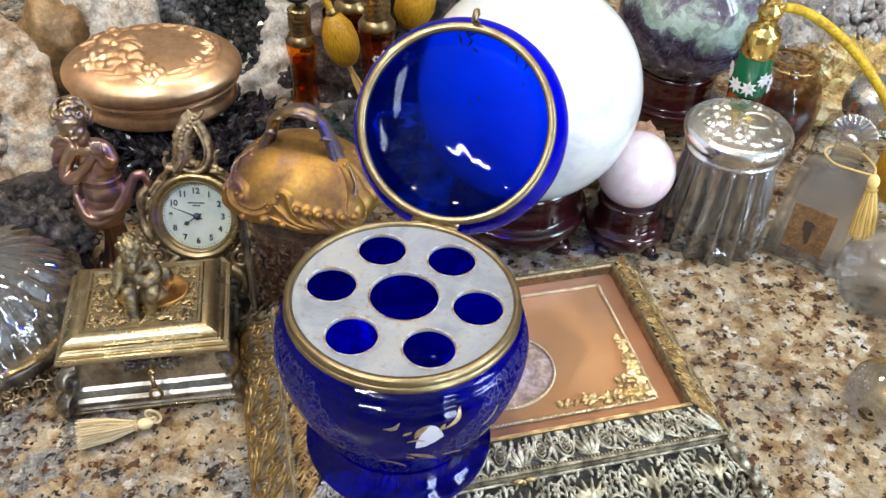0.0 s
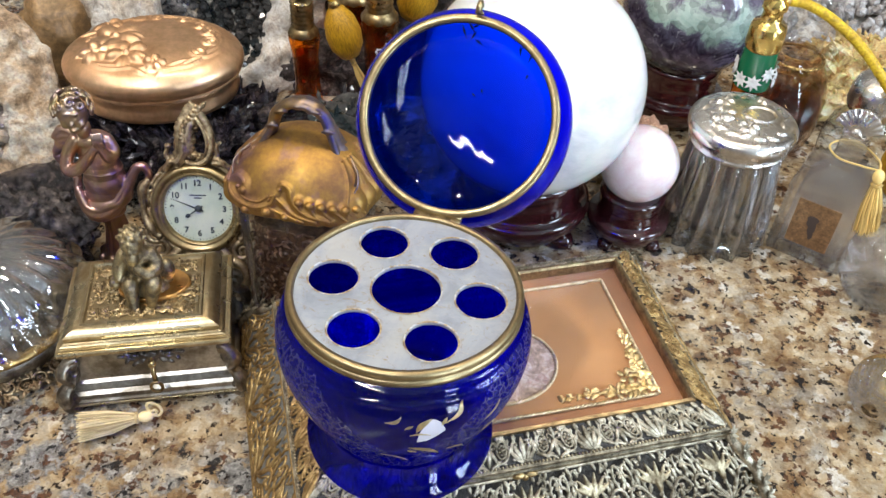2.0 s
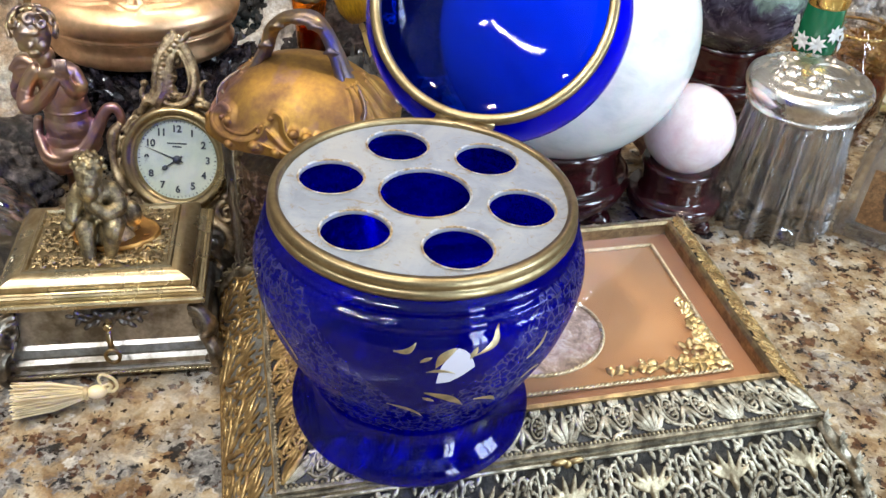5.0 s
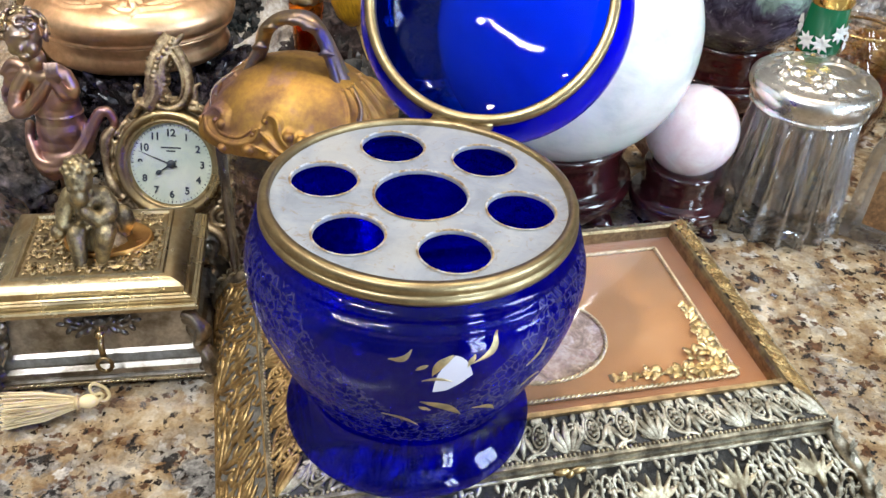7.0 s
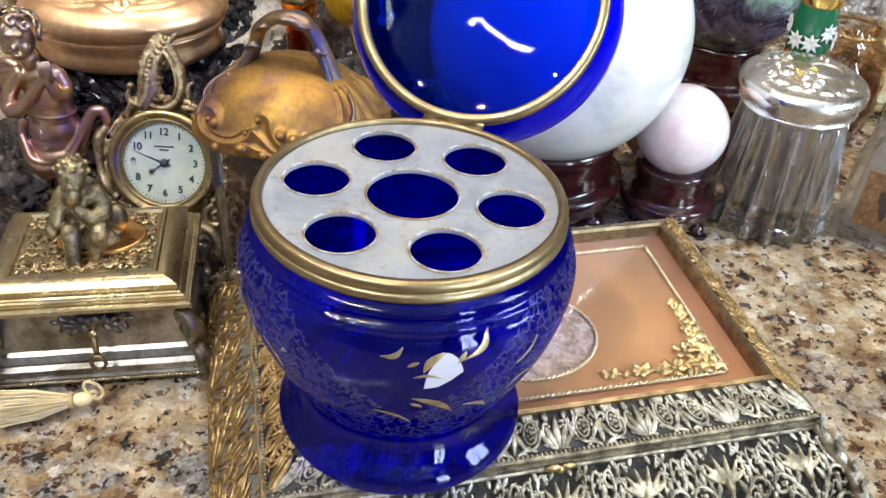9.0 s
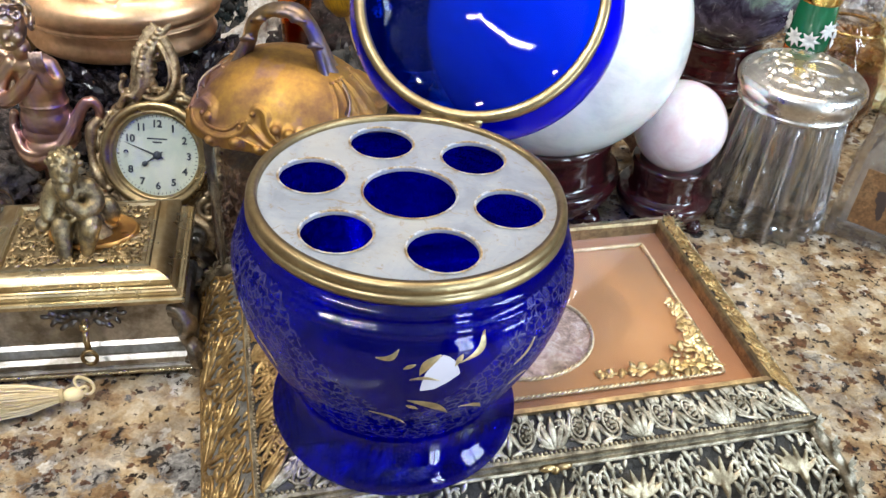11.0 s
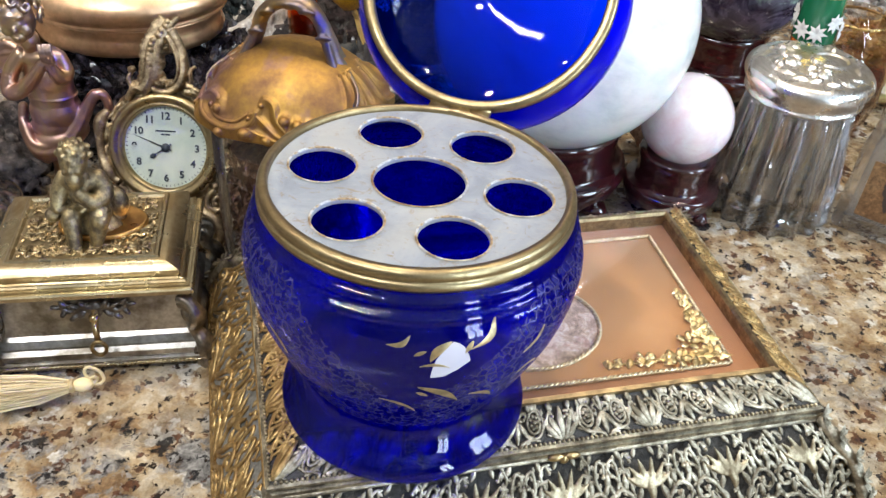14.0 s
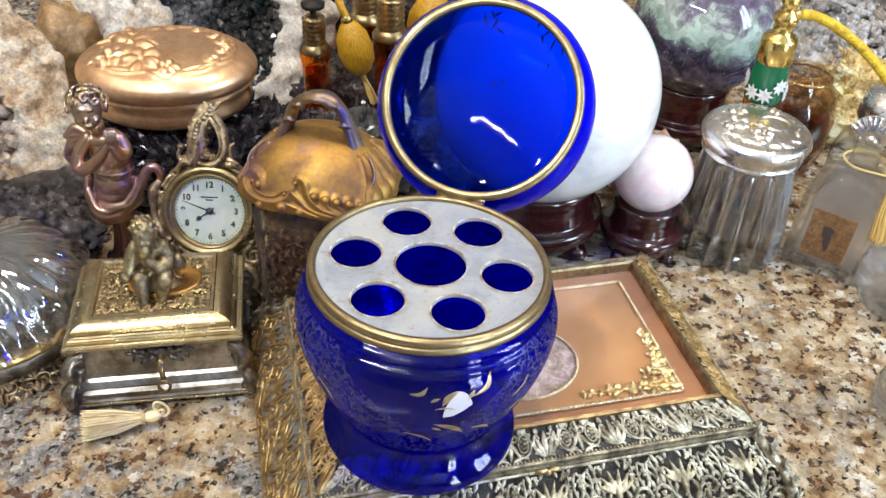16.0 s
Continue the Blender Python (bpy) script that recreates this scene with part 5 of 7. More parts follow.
SELENITE = ball_material("white_selenite", [(0.32, (0.62, 0.63, 0.64)), (0.45, (0.73, 0.73, 0.73)), (0.6, (0.80, 0.79, 0.78))], (26, 26, 55), 0.4, 0.08, Subsurface_Weight=0.35, Subsurface_Scale=0.01)
ROSEQ = ball_material("rose_quartz", [(0.3, (0.72, 0.57, 0.61)), (0.48, (0.79, 0.67, 0.71)), (0.62, (0.85, 0.77, 0.80))], (60, 60, 60), 0.8, 0.06, Subsurface_Weight=0.4, Subsurface_Scale=0.01)
def fluorite():
    """Wavy level bands of green and purple, broken by small bright cleavage flakes."""
    m = mat("banded_fluorite", (0.2, 0.2, 0.2), 0.05)
    n, l, b = nodes(m)
    v = tex_coord(m)
    sp = n.new("ShaderNodeSeparateXYZ")
    l.new(v, sp.inputs[0])
    k = n.new("ShaderNodeMath")
    k.operation = "MULTIPLY_ADD"
    k.inputs[1].default_value = 7.2
    l.new(sp.outputs["Z"], k.inputs[0])
    half = n.new("ShaderNodeMath")
    half.operation = "MULTIPLY_ADD"
    half.inputs[1].default_value, half.inputs[2].default_value = 0.50, 0.25
    l.new(noise_tex(m, v, 42, 7, 0.66, 0.6), half.inputs[0])
    l.new(half.outputs[0], k.inputs[2])
    c = ramp(m, k.outputs[0], [(0.05, (0.09, 0.11, 0.09)), (0.22, (0.17, 0.20, 0.17)), (0.32, (0.045, 0.038, 0.055)), (0.45, (0.10, 0.085, 0.125)), (0.52, (0.025, 0.018, 0.035)), (0.60, (0.09, 0.085, 0.12)), (0.64, (0.22, 0.31, 0.27)), (0.74, (0.36, 0.43, 0.39)), (0.82, (0.14, 0.12, 0.17)), (0.98, (0.06, 0.035, 0.07))])
    flake = ramp(m, voronoi(m, v, 170, "F1", "Color"), [(0.25, 0.25), (0.8, 0.85)])
    c = mix(m, 0.45, c, flake, "OVERLAY")
    wire(m, mix(m, ramp(m, noise_tex(m, v, 130, 4, 0.7, 1.0), [(0.60, 0.0), (0.70, 0.4)]), c, (0.50, 0.50, 0.54)), "Base Color")
    return m


FLUOR = fluorite()


def ball_on_stand(name, label, material, x, y, z, r, sr, mesh_label, turn=(12, 20, 30)):
    """The ball rests in its stand's hollow; each is a thing."""
    tagged(part(name, ellipsoid(bmesh.new(), (0, 0, 0), r, seg=64, rings=40), material, m=pose(x, y, z, *turn)), label, "ball")
    zt = z - r * 0.84
    rt = math.sqrt(max(1e-6, r * r - (z - zt) ** 2)) + 0.0008
    h = zt + 0.001
    t = thing("ball_stand", mesh_label, "stand", pose(x, y, 0), "turned ball stands")
    w = max(rt + 0.003, sr * 0.78)
    p = [(0.0, h * 0.7), (rt * 0.8, h * 0.72), (rt, h), (rt + 0.001, h + 0.0008), (w, h), (w + 0.001, h * 0.93), (w - 0.0012, h * 0.88), (w - 0.0005, h * 0.84), (w - 0.0012, h * 0.80), (w - 0.0005, h * 0.75), (w - 0.002, h * 0.70), (w - 0.001, h * 0.64), (w * 0.98, h * 0.54), (w * 1.0, h * 0.49), (sr * 0.95, h * 0.49), (sr, h * 0.46), (sr * 1.01, h * 0.38), (sr * 0.98, h * 0.28), (sr * 0.92, h * 0.18), (sr * 0.84, h * 0.12), (0.0, h * 0.12)]
    part("turned_base", lathe(p, 72), WOOD, t, "glossy dark red turned wood")
    for k in range(4):
        a = radians(45 + 90 * k)
        part("foot", lathe([(0, 0), (sr * 0.18, 0), (sr * 0.20, h * 0.05), (sr * 0.15, h * 0.16), (0, h * 0.16)], 16, sx=1.3, m=Matrix.Rotation(a, 4, "Z")), WOOD, t, m=Matrix.Translation((sr * 0.78 * math.cos(a), sr * 0.78 * math.sin(a), 0)))


ball_on_stand("selenite_ball", "large polished white selenite ball on a wooden stand", SELENITE, 0.075, 0.553, 0.126, 0.0823, 0.056, "dark red turned wooden stand under the white ball")
ball_on_stand("rose_quartz_ball", "small polished pale pink quartz ball", ROSEQ, 0.162, 0.536, 0.069, 0.0300, 0.0325, "small dark turned wooden stand under the pink ball")
ball_on_stand("fluorite_ball", "polished green and purple banded fluorite ball", FLUOR, 0.232, 0.715, 0.112, 0.0625, 0.046, "dark red turned wooden stand under the fluorite ball", (14, 6, 0))


# ---- brass casket with seated figure ----
cas = thing("jewel_casket", "brass and silvered jewel casket with a seated figure on the lid", "jewel casket", pose(-0.1785, 0.3905, 0, 0, 0, 9.3))
CASB = metal("pale_brass", (0.60, 0.51, 0.33), (0.34, 0.25, 0.13), 0.20, 0.2, 35, 0.05)
CASS = metal("silvered_brass", (0.66, 0.64, 0.60), (0.20, 0.17, 0.13), 0.32, 0.6, 40, 0.08)
sharp(part("body", rect_loft([(0.0455, 0.032, 0.020), (0.0445, 0.031, 0.026), (0.0435, 0.030, 0.046), (0.047, 0.034, 0.0495)]), CASS, cas, "tarnished silvered sides"), 20)
sharp(part("base_moulding", rect_loft([(0.0525, 0.0385, 0.0035), (0.0535, 0.0395, 0.0045), (0.0535, 0.0395, 0.0068), (0.0515, 0.0375, 0.0075), (0.0525, 0.0385, 0.0090), (0.0522, 0.0382, 0.0120), (0.0495, 0.0355, 0.0135), (0.0500, 0.0360, 0.0155), (0.0480, 0.0340, 0.0190), (0.0460, 0.0320, 0.0205)]), CASS, cas, "stepped bright silvered plinth"), 20)
bm = bmesh.new()
for a, b in (((-0.0535, -0.0398), (0.0535, -0.0398)), ((0.0538, -0.0395), (0.0538, 0.0395)), ((-0.0538, -0.0395), (-0.0538, 0.0395))):
    cord(bm, line((*a, 0.0048), (*b, 0.0048), 0.0008), 0.0009)
part("rope_edge", bm, CASB, cas, "fine twisted rope edge")
COVE = [(0.0500 - 0.0150 * (1 - math.cos(t)), 0.0370 - 0.0105 * (1 - math.cos(t)), 0.0548 + 0.0112 * math.sin(t)) for t in np.linspace(0.15, 1.45, 10)]
caslid = sharp(part("lid", rect_loft([(0.0505, 0.0375, 0.0500), (0.0525, 0.0395, 0.0508), (0.0525, 0.0395, 0.0530), (0.0518, 0.0388, 0.0538), (0.0506, 0.0376, 0.0540), (0.0506, 0.0376, 0.0552)] + [(0.0492, 0.0362, 0.0553), (0.0492, 0.0362, 0.0562), (0.0478, 0.0350, 0.0568), (0.0478, 0.0350, 0.0574), (0.0462, 0.0338, 0.0579)] + COVE[4:] + [(0.0360, 0.0272, 0.0668), (0.0345, 0.0260, 0.0668), (0.0335, 0.0250, 0.0655)]), CASB, cas, "stepped bright brass lid"), 25)
bm = bmesh.new()
rg = random.Random(31)


def top_place(s, t, lift=0.0):
    return Vector((-0.0325 + s, -0.0242 + t, 0.0655 + lift))


filigree(bm, top_place, 0.065, 0.0484, 0.0135, 0.0007, rg, 4)
for _ in range(160):
    ellipsoid(bm, (rg.uniform(-0.032, 0.032), rg.uniform(-0.0238, 0.0238), 0.0660), (rg.uniform(0.0006, 0.0014),) * 2 + (0.0007,), seg=6, rings=4)
part("relief_panel", bm, metal("relief_brass", (0.62, 0.48, 0.26), (0.22, 0.17, 0.10), 0.25, 0.5, 120), caslid, "chased scrolls and roses")
part("oval_plaque", lathe([(0.0, 0.0682), (0.0205, 0.0682), (0.0215, 0.0687), (0.0222, 0.0680), (0.0225, 0.066)], 64, sy=0.66), metal("amber_gilt", (0.62, 0.36, 0.12), (0.40, 0.20, 0.06), 0.26, 0.3, 40, 0.05), caslid, "smooth amber gilt oval plaque", m=pose(0.006, 0.002, 0))
# seated figure
bm = bmesh.new()
for c, r, rot in (((0, 0.003, 0.007), (0.0115, 0.0095, 0.0085), (0, 0, 0)), ((0, 0.002, 0.017), (0.0088, 0.0075, 0.0105), (-14, 0, 0)), ((0.0, 0.000, 0.0255), (0.0100, 0.0068, 0.0058), (-10, 4, 0)), ((-0.0005, -0.0035, 0.0365), (0.0062, 0.0066, 0.0072), (0, 0, 0)), ((-0.0005, -0.0015, 0.0395), (0.0070, 0.0072, 0.0058), (0, 0, 0)),
                 ((-0.0005, -0.0098, 0.0352), (0.0015, 0.0016, 0.0019), (0, 0, 0)), ((-0.003, -0.0088, 0.0348), (0.0020, 0.0016, 0.0016), (0, 0, 0)), ((0.002, -0.0088, 0.0348), (0.0020, 0.0016, 0.0016), (0, 0, 0)), ((-0.0005, -0.0085, 0.0300), (0.0040, 0.0036, 0.0048), (10, 0, 0)), ((-0.0145, -0.0065, 0.0105), (0.0036, 0.0036, 0.0036), (0, 0, 0)), ((0.0, 0.005, 0.002), (0.0145, 0.0105, 0.0042), (0, 0, 0)), ((0.0125, 0.005, 0.009), (0.0052, 0.0045, 0.0075), (0, 0, 20))):
    ellipsoid(bm, c, r, rot=rot, seg=24, rings=16)
limb(bm, [(-0.0075, 0.000, 0.0262), (-0.0108, -0.002, 0.0195), (-0.0118, -0.0062, 0.0140)], 0.0040, 0.0030, 0.0008)
limb(bm, [(0.0075, 0.000, 0.0262), (0.0102, -0.003, 0.0200), (0.0062, -0.0085, 0.0185), (0.0010, -0.0090, 0.0230)], 0.0040, 0.0028, 0.0008)
limb(bm, [(-0.0045, 0.0, 0.0075), (-0.0052, -0.0085, 0.0110), (-0.0050, -0.0125, 0.0040), (-0.0042, -0.0165, -0.0070)], 0.0052, 0.0026, 0.0006)
limb(bm, [(0.0045, 0.0, 0.0080), (0.0082, -0.0090, 0.0128), (0.0062, -0.0120, 0.0050), (0.0050, -0.0140, -0.0015)], 0.0054, 0.0026, 0.0006)
ellipsoid(bm, (-0.0038, -0.0190, -0.0082), (0.0024, 0.0046, 0.0020), rot=(24, 0, 0))
ellipsoid(bm, (0.0050, -0.0165, -0.0030), (0.0024, 0.0044, 0.0020), rot=(24, 0, 0))
rg = random.Random(19)
for k in range(40):
    a, z = rg.uniform(-2.8, -0.3), rg.uniform(0.010, 0.032)
    ellipsoid(bm, (0.0065 * math.cos(a), 0.0015 + 0.0085 * math.sin(a), z), (0.0011, 0.0012, 0.0026), rot=(rg.uniform(-20, 20), rg.uniform(-40, 40), 0), seg=8, rings=6)
for k in range(26):
    a, q = 2.39996 * k, 1.45 * (k + 0.5) / 26
    s = rg.uniform(0.0011, 0.0017)
    ellipsoid(bm, (-0.0005 + 0.0072 * math.cos(a) * math.cos(q), -0.0012 + 0.0074 * math.sin(a) * math.cos(q), 0.0390 + 0.0062 * math.sin(q)), s, seg=8, rings=6)
for k in range(22):
    a = rg.uniform(-3.3, 0.2)
    limb(bm, [(0.0095 * math.cos(a), 0.003 + 0.008 * math.sin(a), 0.012), (0.0125 * math.cos(a), 0.003 + 0.0095 * math.sin(a), 0.006), (0.0140 * math.cos(a + 0.15), 0.003 + 0.0105 * math.sin(a + 0.15), 0.001)], 0.0012, 0.0018, 0, 7)
blended("seated_figure", bm, metal("dull_brass_casting", (0.58, 0.46, 0.25), (0.15, 0.12, 0.08), 0.34, 0.55, 150, 0.7), 0.00055, caslid, "cast brass seated figure", pose(0.001, 0.000, 0.0672, 0, 0, -4) @ Matrix.Diagonal((1.06, 1.12, 1.12, 1)), 1)
bm = bmesh.new()
ellipsoid(bm, (0, 0, 0), (0.0042, 0.0018, 0.0052))
for s in (-1, 1):
    tube(bm, spline([(0, 0, 0.001), (s * 0.006, 0, 0.0022), (s * 0.011, 0, -0.001), (s * 0.0165, 0, 0.0028)], 5), lambda k: 0.0022 - 0.0008 * k, 7)
    for x, z, r, q in ((0.0055, 0.0045, 0.0026, 60), (0.0065, -0.0025, 0.0028, -50), (0.010, 0.0035, 0.0024, 40), (0.0110, -0.0045, 0.0028, -40), (0.0145, 0.0052, 0.0028, 50), (0.0155, -0.0015, 0.0026, -60), (0.0185, 0.0035, 0.0026, 10)):
        ellipsoid(bm, (s * x, -0.0012, z), (r, 0.0014, r * 0.55), rot=(0, -s * q, 0), seg=10, rings=7)
blended("lock_mount", bm, metal("blackened_silver", (0.30, 0.27, 0.24), (0.07, 0.06, 0.055), 0.3, 0.5, 120), 0.0006, cas, "dark leafy lock mount", pose(0.002, -0.0335, 0.0385), 1)
for sx in (-1, 1):
    for sy in (-1, 1):
        bm = bmesh.new()
        for q, r in ((spiral(0.001, 0.0070, 0.0062, 0.0014, -1.9, 1.35), 0.0028), (spiral(-0.004, 0.0335, 0.0066, 0.0014, 2.4, -1.35), 0.0028)):
            tube(bm, [Vector((x, 0, z)) for x, z in q], lambda k, r=r: r * (1.1 - 0.5 * k), 8, flat=1.4, up=(0, 1, 0))
        tube(bm, spline([(0.006, 0, 0.009), (0.004, 0, 0.018), (-0.002, 0, 0.025), (0.002, 0, 0.034), (-0.003, 0, 0.0415), (-0.009, 0, 0.043)], 6), lambda k: 0.0040 - 0.0014 * k + 0.0006 * math.sin(k * 14), 8, flat=1.5, up=(0, 1, 0))
        for k in range(7):
            ellipsoid(bm, (0.004 - 0.0015 * k, 0.0022 * (-1) ** k, 0.011 + 0.0045 * k), (0.0022, 0.0022, 0.0042), rot=(0, 30 * (-1) ** k, 0), seg=9, rings=6)
        ellipsoid(bm, (0.001, 0, 0.0015), (0.0048, 0.0034, 0.0020))
        blended("scroll_foot", bm, metal("dark_cast_foot", (0.44, 0.37, 0.28), (0.12, 0.10, 0.08), 0.27, 0.5, 80), 0.0007, cas, "dark cast scroll foot", pose(sx * 0.0515, sy * 0.0375, 0.0006, 0, 0, {(1, -1): -38, (-1, -1): 218, (1, 1): 38, (-1, 1): 142}[(sx, sy)]), 1)
bm = bmesh.new()
tube(bm, [(0, 0.001, 0.001), (0.0, -0.006, -0.008), (0.0006, -0.0085, -0.0140)], 0.0016, 10)
lathe([(0.0, 0.0), (0.0026, 0.0005), (0.0026, 0.002), (0.0, 0.0025)], 12, bm=bm, m=pose(0, -0.003, -0.003, 40, 0, 0))
tube(bm, [Vector((0.0006 + 0.0036 * math.cos(a), -0.0095, -0.0180 + 0.0046 * math.sin(a))) for a in np.linspace(0, math.tau, 18)[:-1]], 0.0011, 7, True)
part("key", bm, BRASS, cas, "small brass key in the lock", m=pose(0.002, -0.0345, 0.039))
bm1, bm2 = bmesh.new(), bmesh.new()
tassel(bm1, bm2, (0, 0, 0), (-1, -0.26, 0.02), 0.044, 0.0095, 150, random.Random(5))


def silk_thread(name, dark, light):
    """Each thread takes its own shade."""
    m = mat(name, light, 0.42)
    g = m.node_tree.nodes.new("ShaderNodeNewGeometry")
    wire(m, ramp(m, g.outputs["Random Per Island"], [(0.0, dark), (0.55, light), (1.0, tuple(min(1, x * 1.2) for x in light))]), "Base Color")
    return m


TASSEL = silk_thread("straw_silk", (0.34, 0.22, 0.08), (0.76, 0.62, 0.34))
ct = thing("tassel", "pale gold silk tassel hanging from the casket key", "tassel", pose(-0.1705, 0.3345, 0.0088, 0, 0, 0))
part("knot", bm1, TASSEL, ct)
tagged(part("skirt", bm2, TASSEL, ct, smooth=False), kind="stuff")
bm = bmesh.new()
tube(bm, spline([(0, 0, 0), (0.0035, 0.001, -0.001), (0.0050, 0.003, 0.001), (0.0030, 0.004, 0.005), (-0.0015, 0.003, 0.0085), (-0.0035, 0.002, 0.0060), (-0.0015, 0.001, 0.0025), (0.0015, 0.001, 0.0040), (0.0025, 0.0015, 0.0015), (0, 0, 0)], 6), 0.0009, 5)
part("cord", bm, TASSEL, ct)


# ---- small clock ----
CL = pose(-0.1632, 0.4765, 0.0618, 66.5, 0, 0)
clk = thing("desk_clock", "ornate gilt desk clock with a cream dial", "clock", CL)
CLKM = metal("aged_gilt", (0.66, 0.53, 0.33), (0.22, 0.16, 0.10), 0.36, 0.55, 140, 0.6)
part("bezel", lathe([(0.0244, 0.001), (0.0246, 0.0032), (0.0256, 0.0046), (0.0264, 0.0048), (0.0270, 0.0042), (0.0280, 0.0058), (0.0298, 0.0068), (0.0316, 0.0062), (0.0328, 0.004), (0.0332, 0.0), (0.0325, -0.006), (0.030, -0.012), (0.0, -0.013)], 72), metal("bezel_brass", (0.48, 0.38, 0.21), (0.26, 0.19, 0.10), 0.26, 0.4, 50, 0.08), clk, "round polished brass bezel")
DIAL = mat("cream_dial", (0.80, 0.80, 0.70), 0.35)
wire(DIAL, ramp(DIAL, noise_tex(DIAL, tex_coord(DIAL), 40, 5, 0.6), [(0.35, (0.47, 0.55, 0.49)), (0.6, (0.63, 0.67, 0.58))]), "Base Color")
dial = part("dial", lathe([(0.0, 0.0012), (0.0256, 0.0012), (0.0256, 0.0)], 72), DIAL, clk, "cream paper dial", False)
INK = mat("black_ink", (0.035, 0.045, 0.065), 0.5)


def letters(text, size, material, parent, m, depth=0.00012):
    cu = bpy.data.curves.new("figure", "FONT")
    cu.body, cu.size, cu.extrude, cu.align_x, cu.align_y, cu.offset = text, size, depth, "CENTER", "CENTER", 0.00018
    ob = new("figure", cu)
    me = bpy.data.meshes.new_from_object(ob.evaluated_get(bpy.context.evaluated_depsgraph_get()))
    bpy.data.objects.remove(ob)
    me.materials.append(material)
    got = new("numeral", me)
    got.parent, got.matrix_basis = parent, m
    return got


for k in range(1, 13):
    a = radians(90 - 30 * k)
    letters(str(k), 0.0060, INK, dial, pose(0.0186 * math.cos(a), 0.0186 * math.sin(a), 0.0014))
bm = bmesh.new()
for k in range(60):
    a = math.tau * k / 60
    s = 0.0005 if k % 5 else 0.0011
    block(s * 0.6, 0.0012, 0.0001, 0, bm, Matrix.Rotation(a, 4, "Z") @ Matrix.Translation((0, 0.0232, 0.00125)))
for w, y in ((0.012, 0.0098), (0.0055, 0.0078)):
    block(w, 0.0009, 0.0001, 0, bm, Matrix.Translation((0, y, 0.00125)))
part("minute_marks", bm, INK, dial, smooth=False)


def hand_mesh(length, width):
    bm = bmesh.new()
    tube(bm, [(0, -0.004, 0), (0, 0, 0), (0, length * 0.6, 0), (0, length, 0)], lambda k: width * (0.7 + 0.3 * math.sin(k * 6)) if k < 0.9 else width * 0.15, 6, flat=0.3, up=(0, 0, 1))
    return bm


part("minute_pointer", hand_mesh(0.0205, 0.0007), INK, clk, m=pose(0, 0, 0.0026, 0, 0, 69))
bm = hand_mesh(0.0120, 0.0007)
ellipsoid(bm, (0, 0.0092, 0), (0.0015, 0.0020, 0.0003), seg=10, rings=6)
part("hour_pointer", bm, INK, clk, m=pose(0, 0, 0.0021, 0, 0, 125))
part("pin", lathe([(0, 0.0034), (0.0022, 0.0030), (0.0026, 0.0018), (0.0026, 0.0014)], 20), INK, clk)
crystal = part("crystal", lathe([(0.0, 0.0075), (0.010, 0.0070), (0.020, 0.0056), (0.0256, 0.0040)], 48), thin_glass("clock_glass", (0.96, 0.98, 0.97), 0.012), clk, "domed clear glass")
crystal.visible_shadow = False
# cast frame with leaf crest and feet
bm = bmesh.new()
lathe([(0.029, -0.010), (0.0345, -0.010), (0.0372, -0.007), (0.0372, -0.003), (0.0350, -0.0005), (0.031, -0.001)], 96, lambda a, z: 1 + 0.030 * math.cos(8 * a) + 0.012 * math.cos(19 * a), bm=bm)
for k in range(16):
    a = math.tau * k / 16 + 0.2
    c = Vector((0.0352 * math.cos(a), 0.0352 * math.sin(a), -0.0015))
    o, t = Vector((math.cos(a), math.sin(a), 0)), Vector((-math.sin(a), math.cos(a), 0)) * (-1) ** k
    tube(bm, [c - t * 0.006, c - t * 0.002 + o * 0.0012, c + t * 0.003 + o * 0.0010, c + t * 0.0055 - o * 0.0004, c + t * 0.0045 - o * 0.0016], lambda k: 0.0018 - 0.0008 * k, 7, up=(0, 0, 1))
    leaf(bm, c, (t + o * 0.35).normalized(), o, Vector((0, 0, 1)), 0.008, 0.004)
part("case", bm, CLKM, clk, "cast scrolled gilt case")
bm = bmesh.new()
for pts, r in (([(0.002, 0.077, 0.001), (0.0084, 0.0645, 0.001), (0.0112, 0.0516, 0.002), (0.0084, 0.0395, 0.003), (0.0006, 0.0335, 0.003), (-0.0085, 0.0335, 0.002), (-0.0125, 0.0372, 0.001), (-0.0090, 0.0395, 0.002)], 0.0031),
               ([(0.000, 0.0725, 0.003), (0.0055, 0.0625, 0.004), (0.0080, 0.0516, 0.005), (0.0055, 0.0415, 0.005), (-0.001, 0.0370, 0.004)], 0.0014),
               ([(-0.0187, 0.0335, 0), (-0.0135, 0.0426, 0.001), (-0.0123, 0.053, 0.002), (-0.0112, 0.063, 0.002), (-0.0065, 0.0735, 0.001), (0.0006, 0.0835, 0)], 0.0050),
               ([(-0.030, 0.026, 0), (-0.0245, 0.0345, 0.002), (-0.0175, 0.0345, 0.003), (-0.0165, 0.0300, 0.002), (-0.0205, 0.0290, 0.002)], 0.0026),
               ([(-0.026, 0.034, 0), (-0.0285, 0.041, 0.001), (-0.0265, 0.0465, 0.001)], 0.0022),
               ([(0.0110, 0.034, 0), (0.0185, 0.0335, 0.001), (0.0245, 0.0285, 0)], 0.0030), ([(0.0115, 0.034, 0), (0.0150, 0.041, 0.001), (0.0150, 0.049, 0.001), (0.0185, 0.0525, 0)], 0.0020)):
    tube(bm, spline(pts, 6), lambda k, r=r: r * (1.15 - 0.5 * k), 9, up=(0, 0, 1))
ellipsoid(bm, (-0.0265, 0.0480, 0.001), (0.0030, 0.0026, 0.0026))
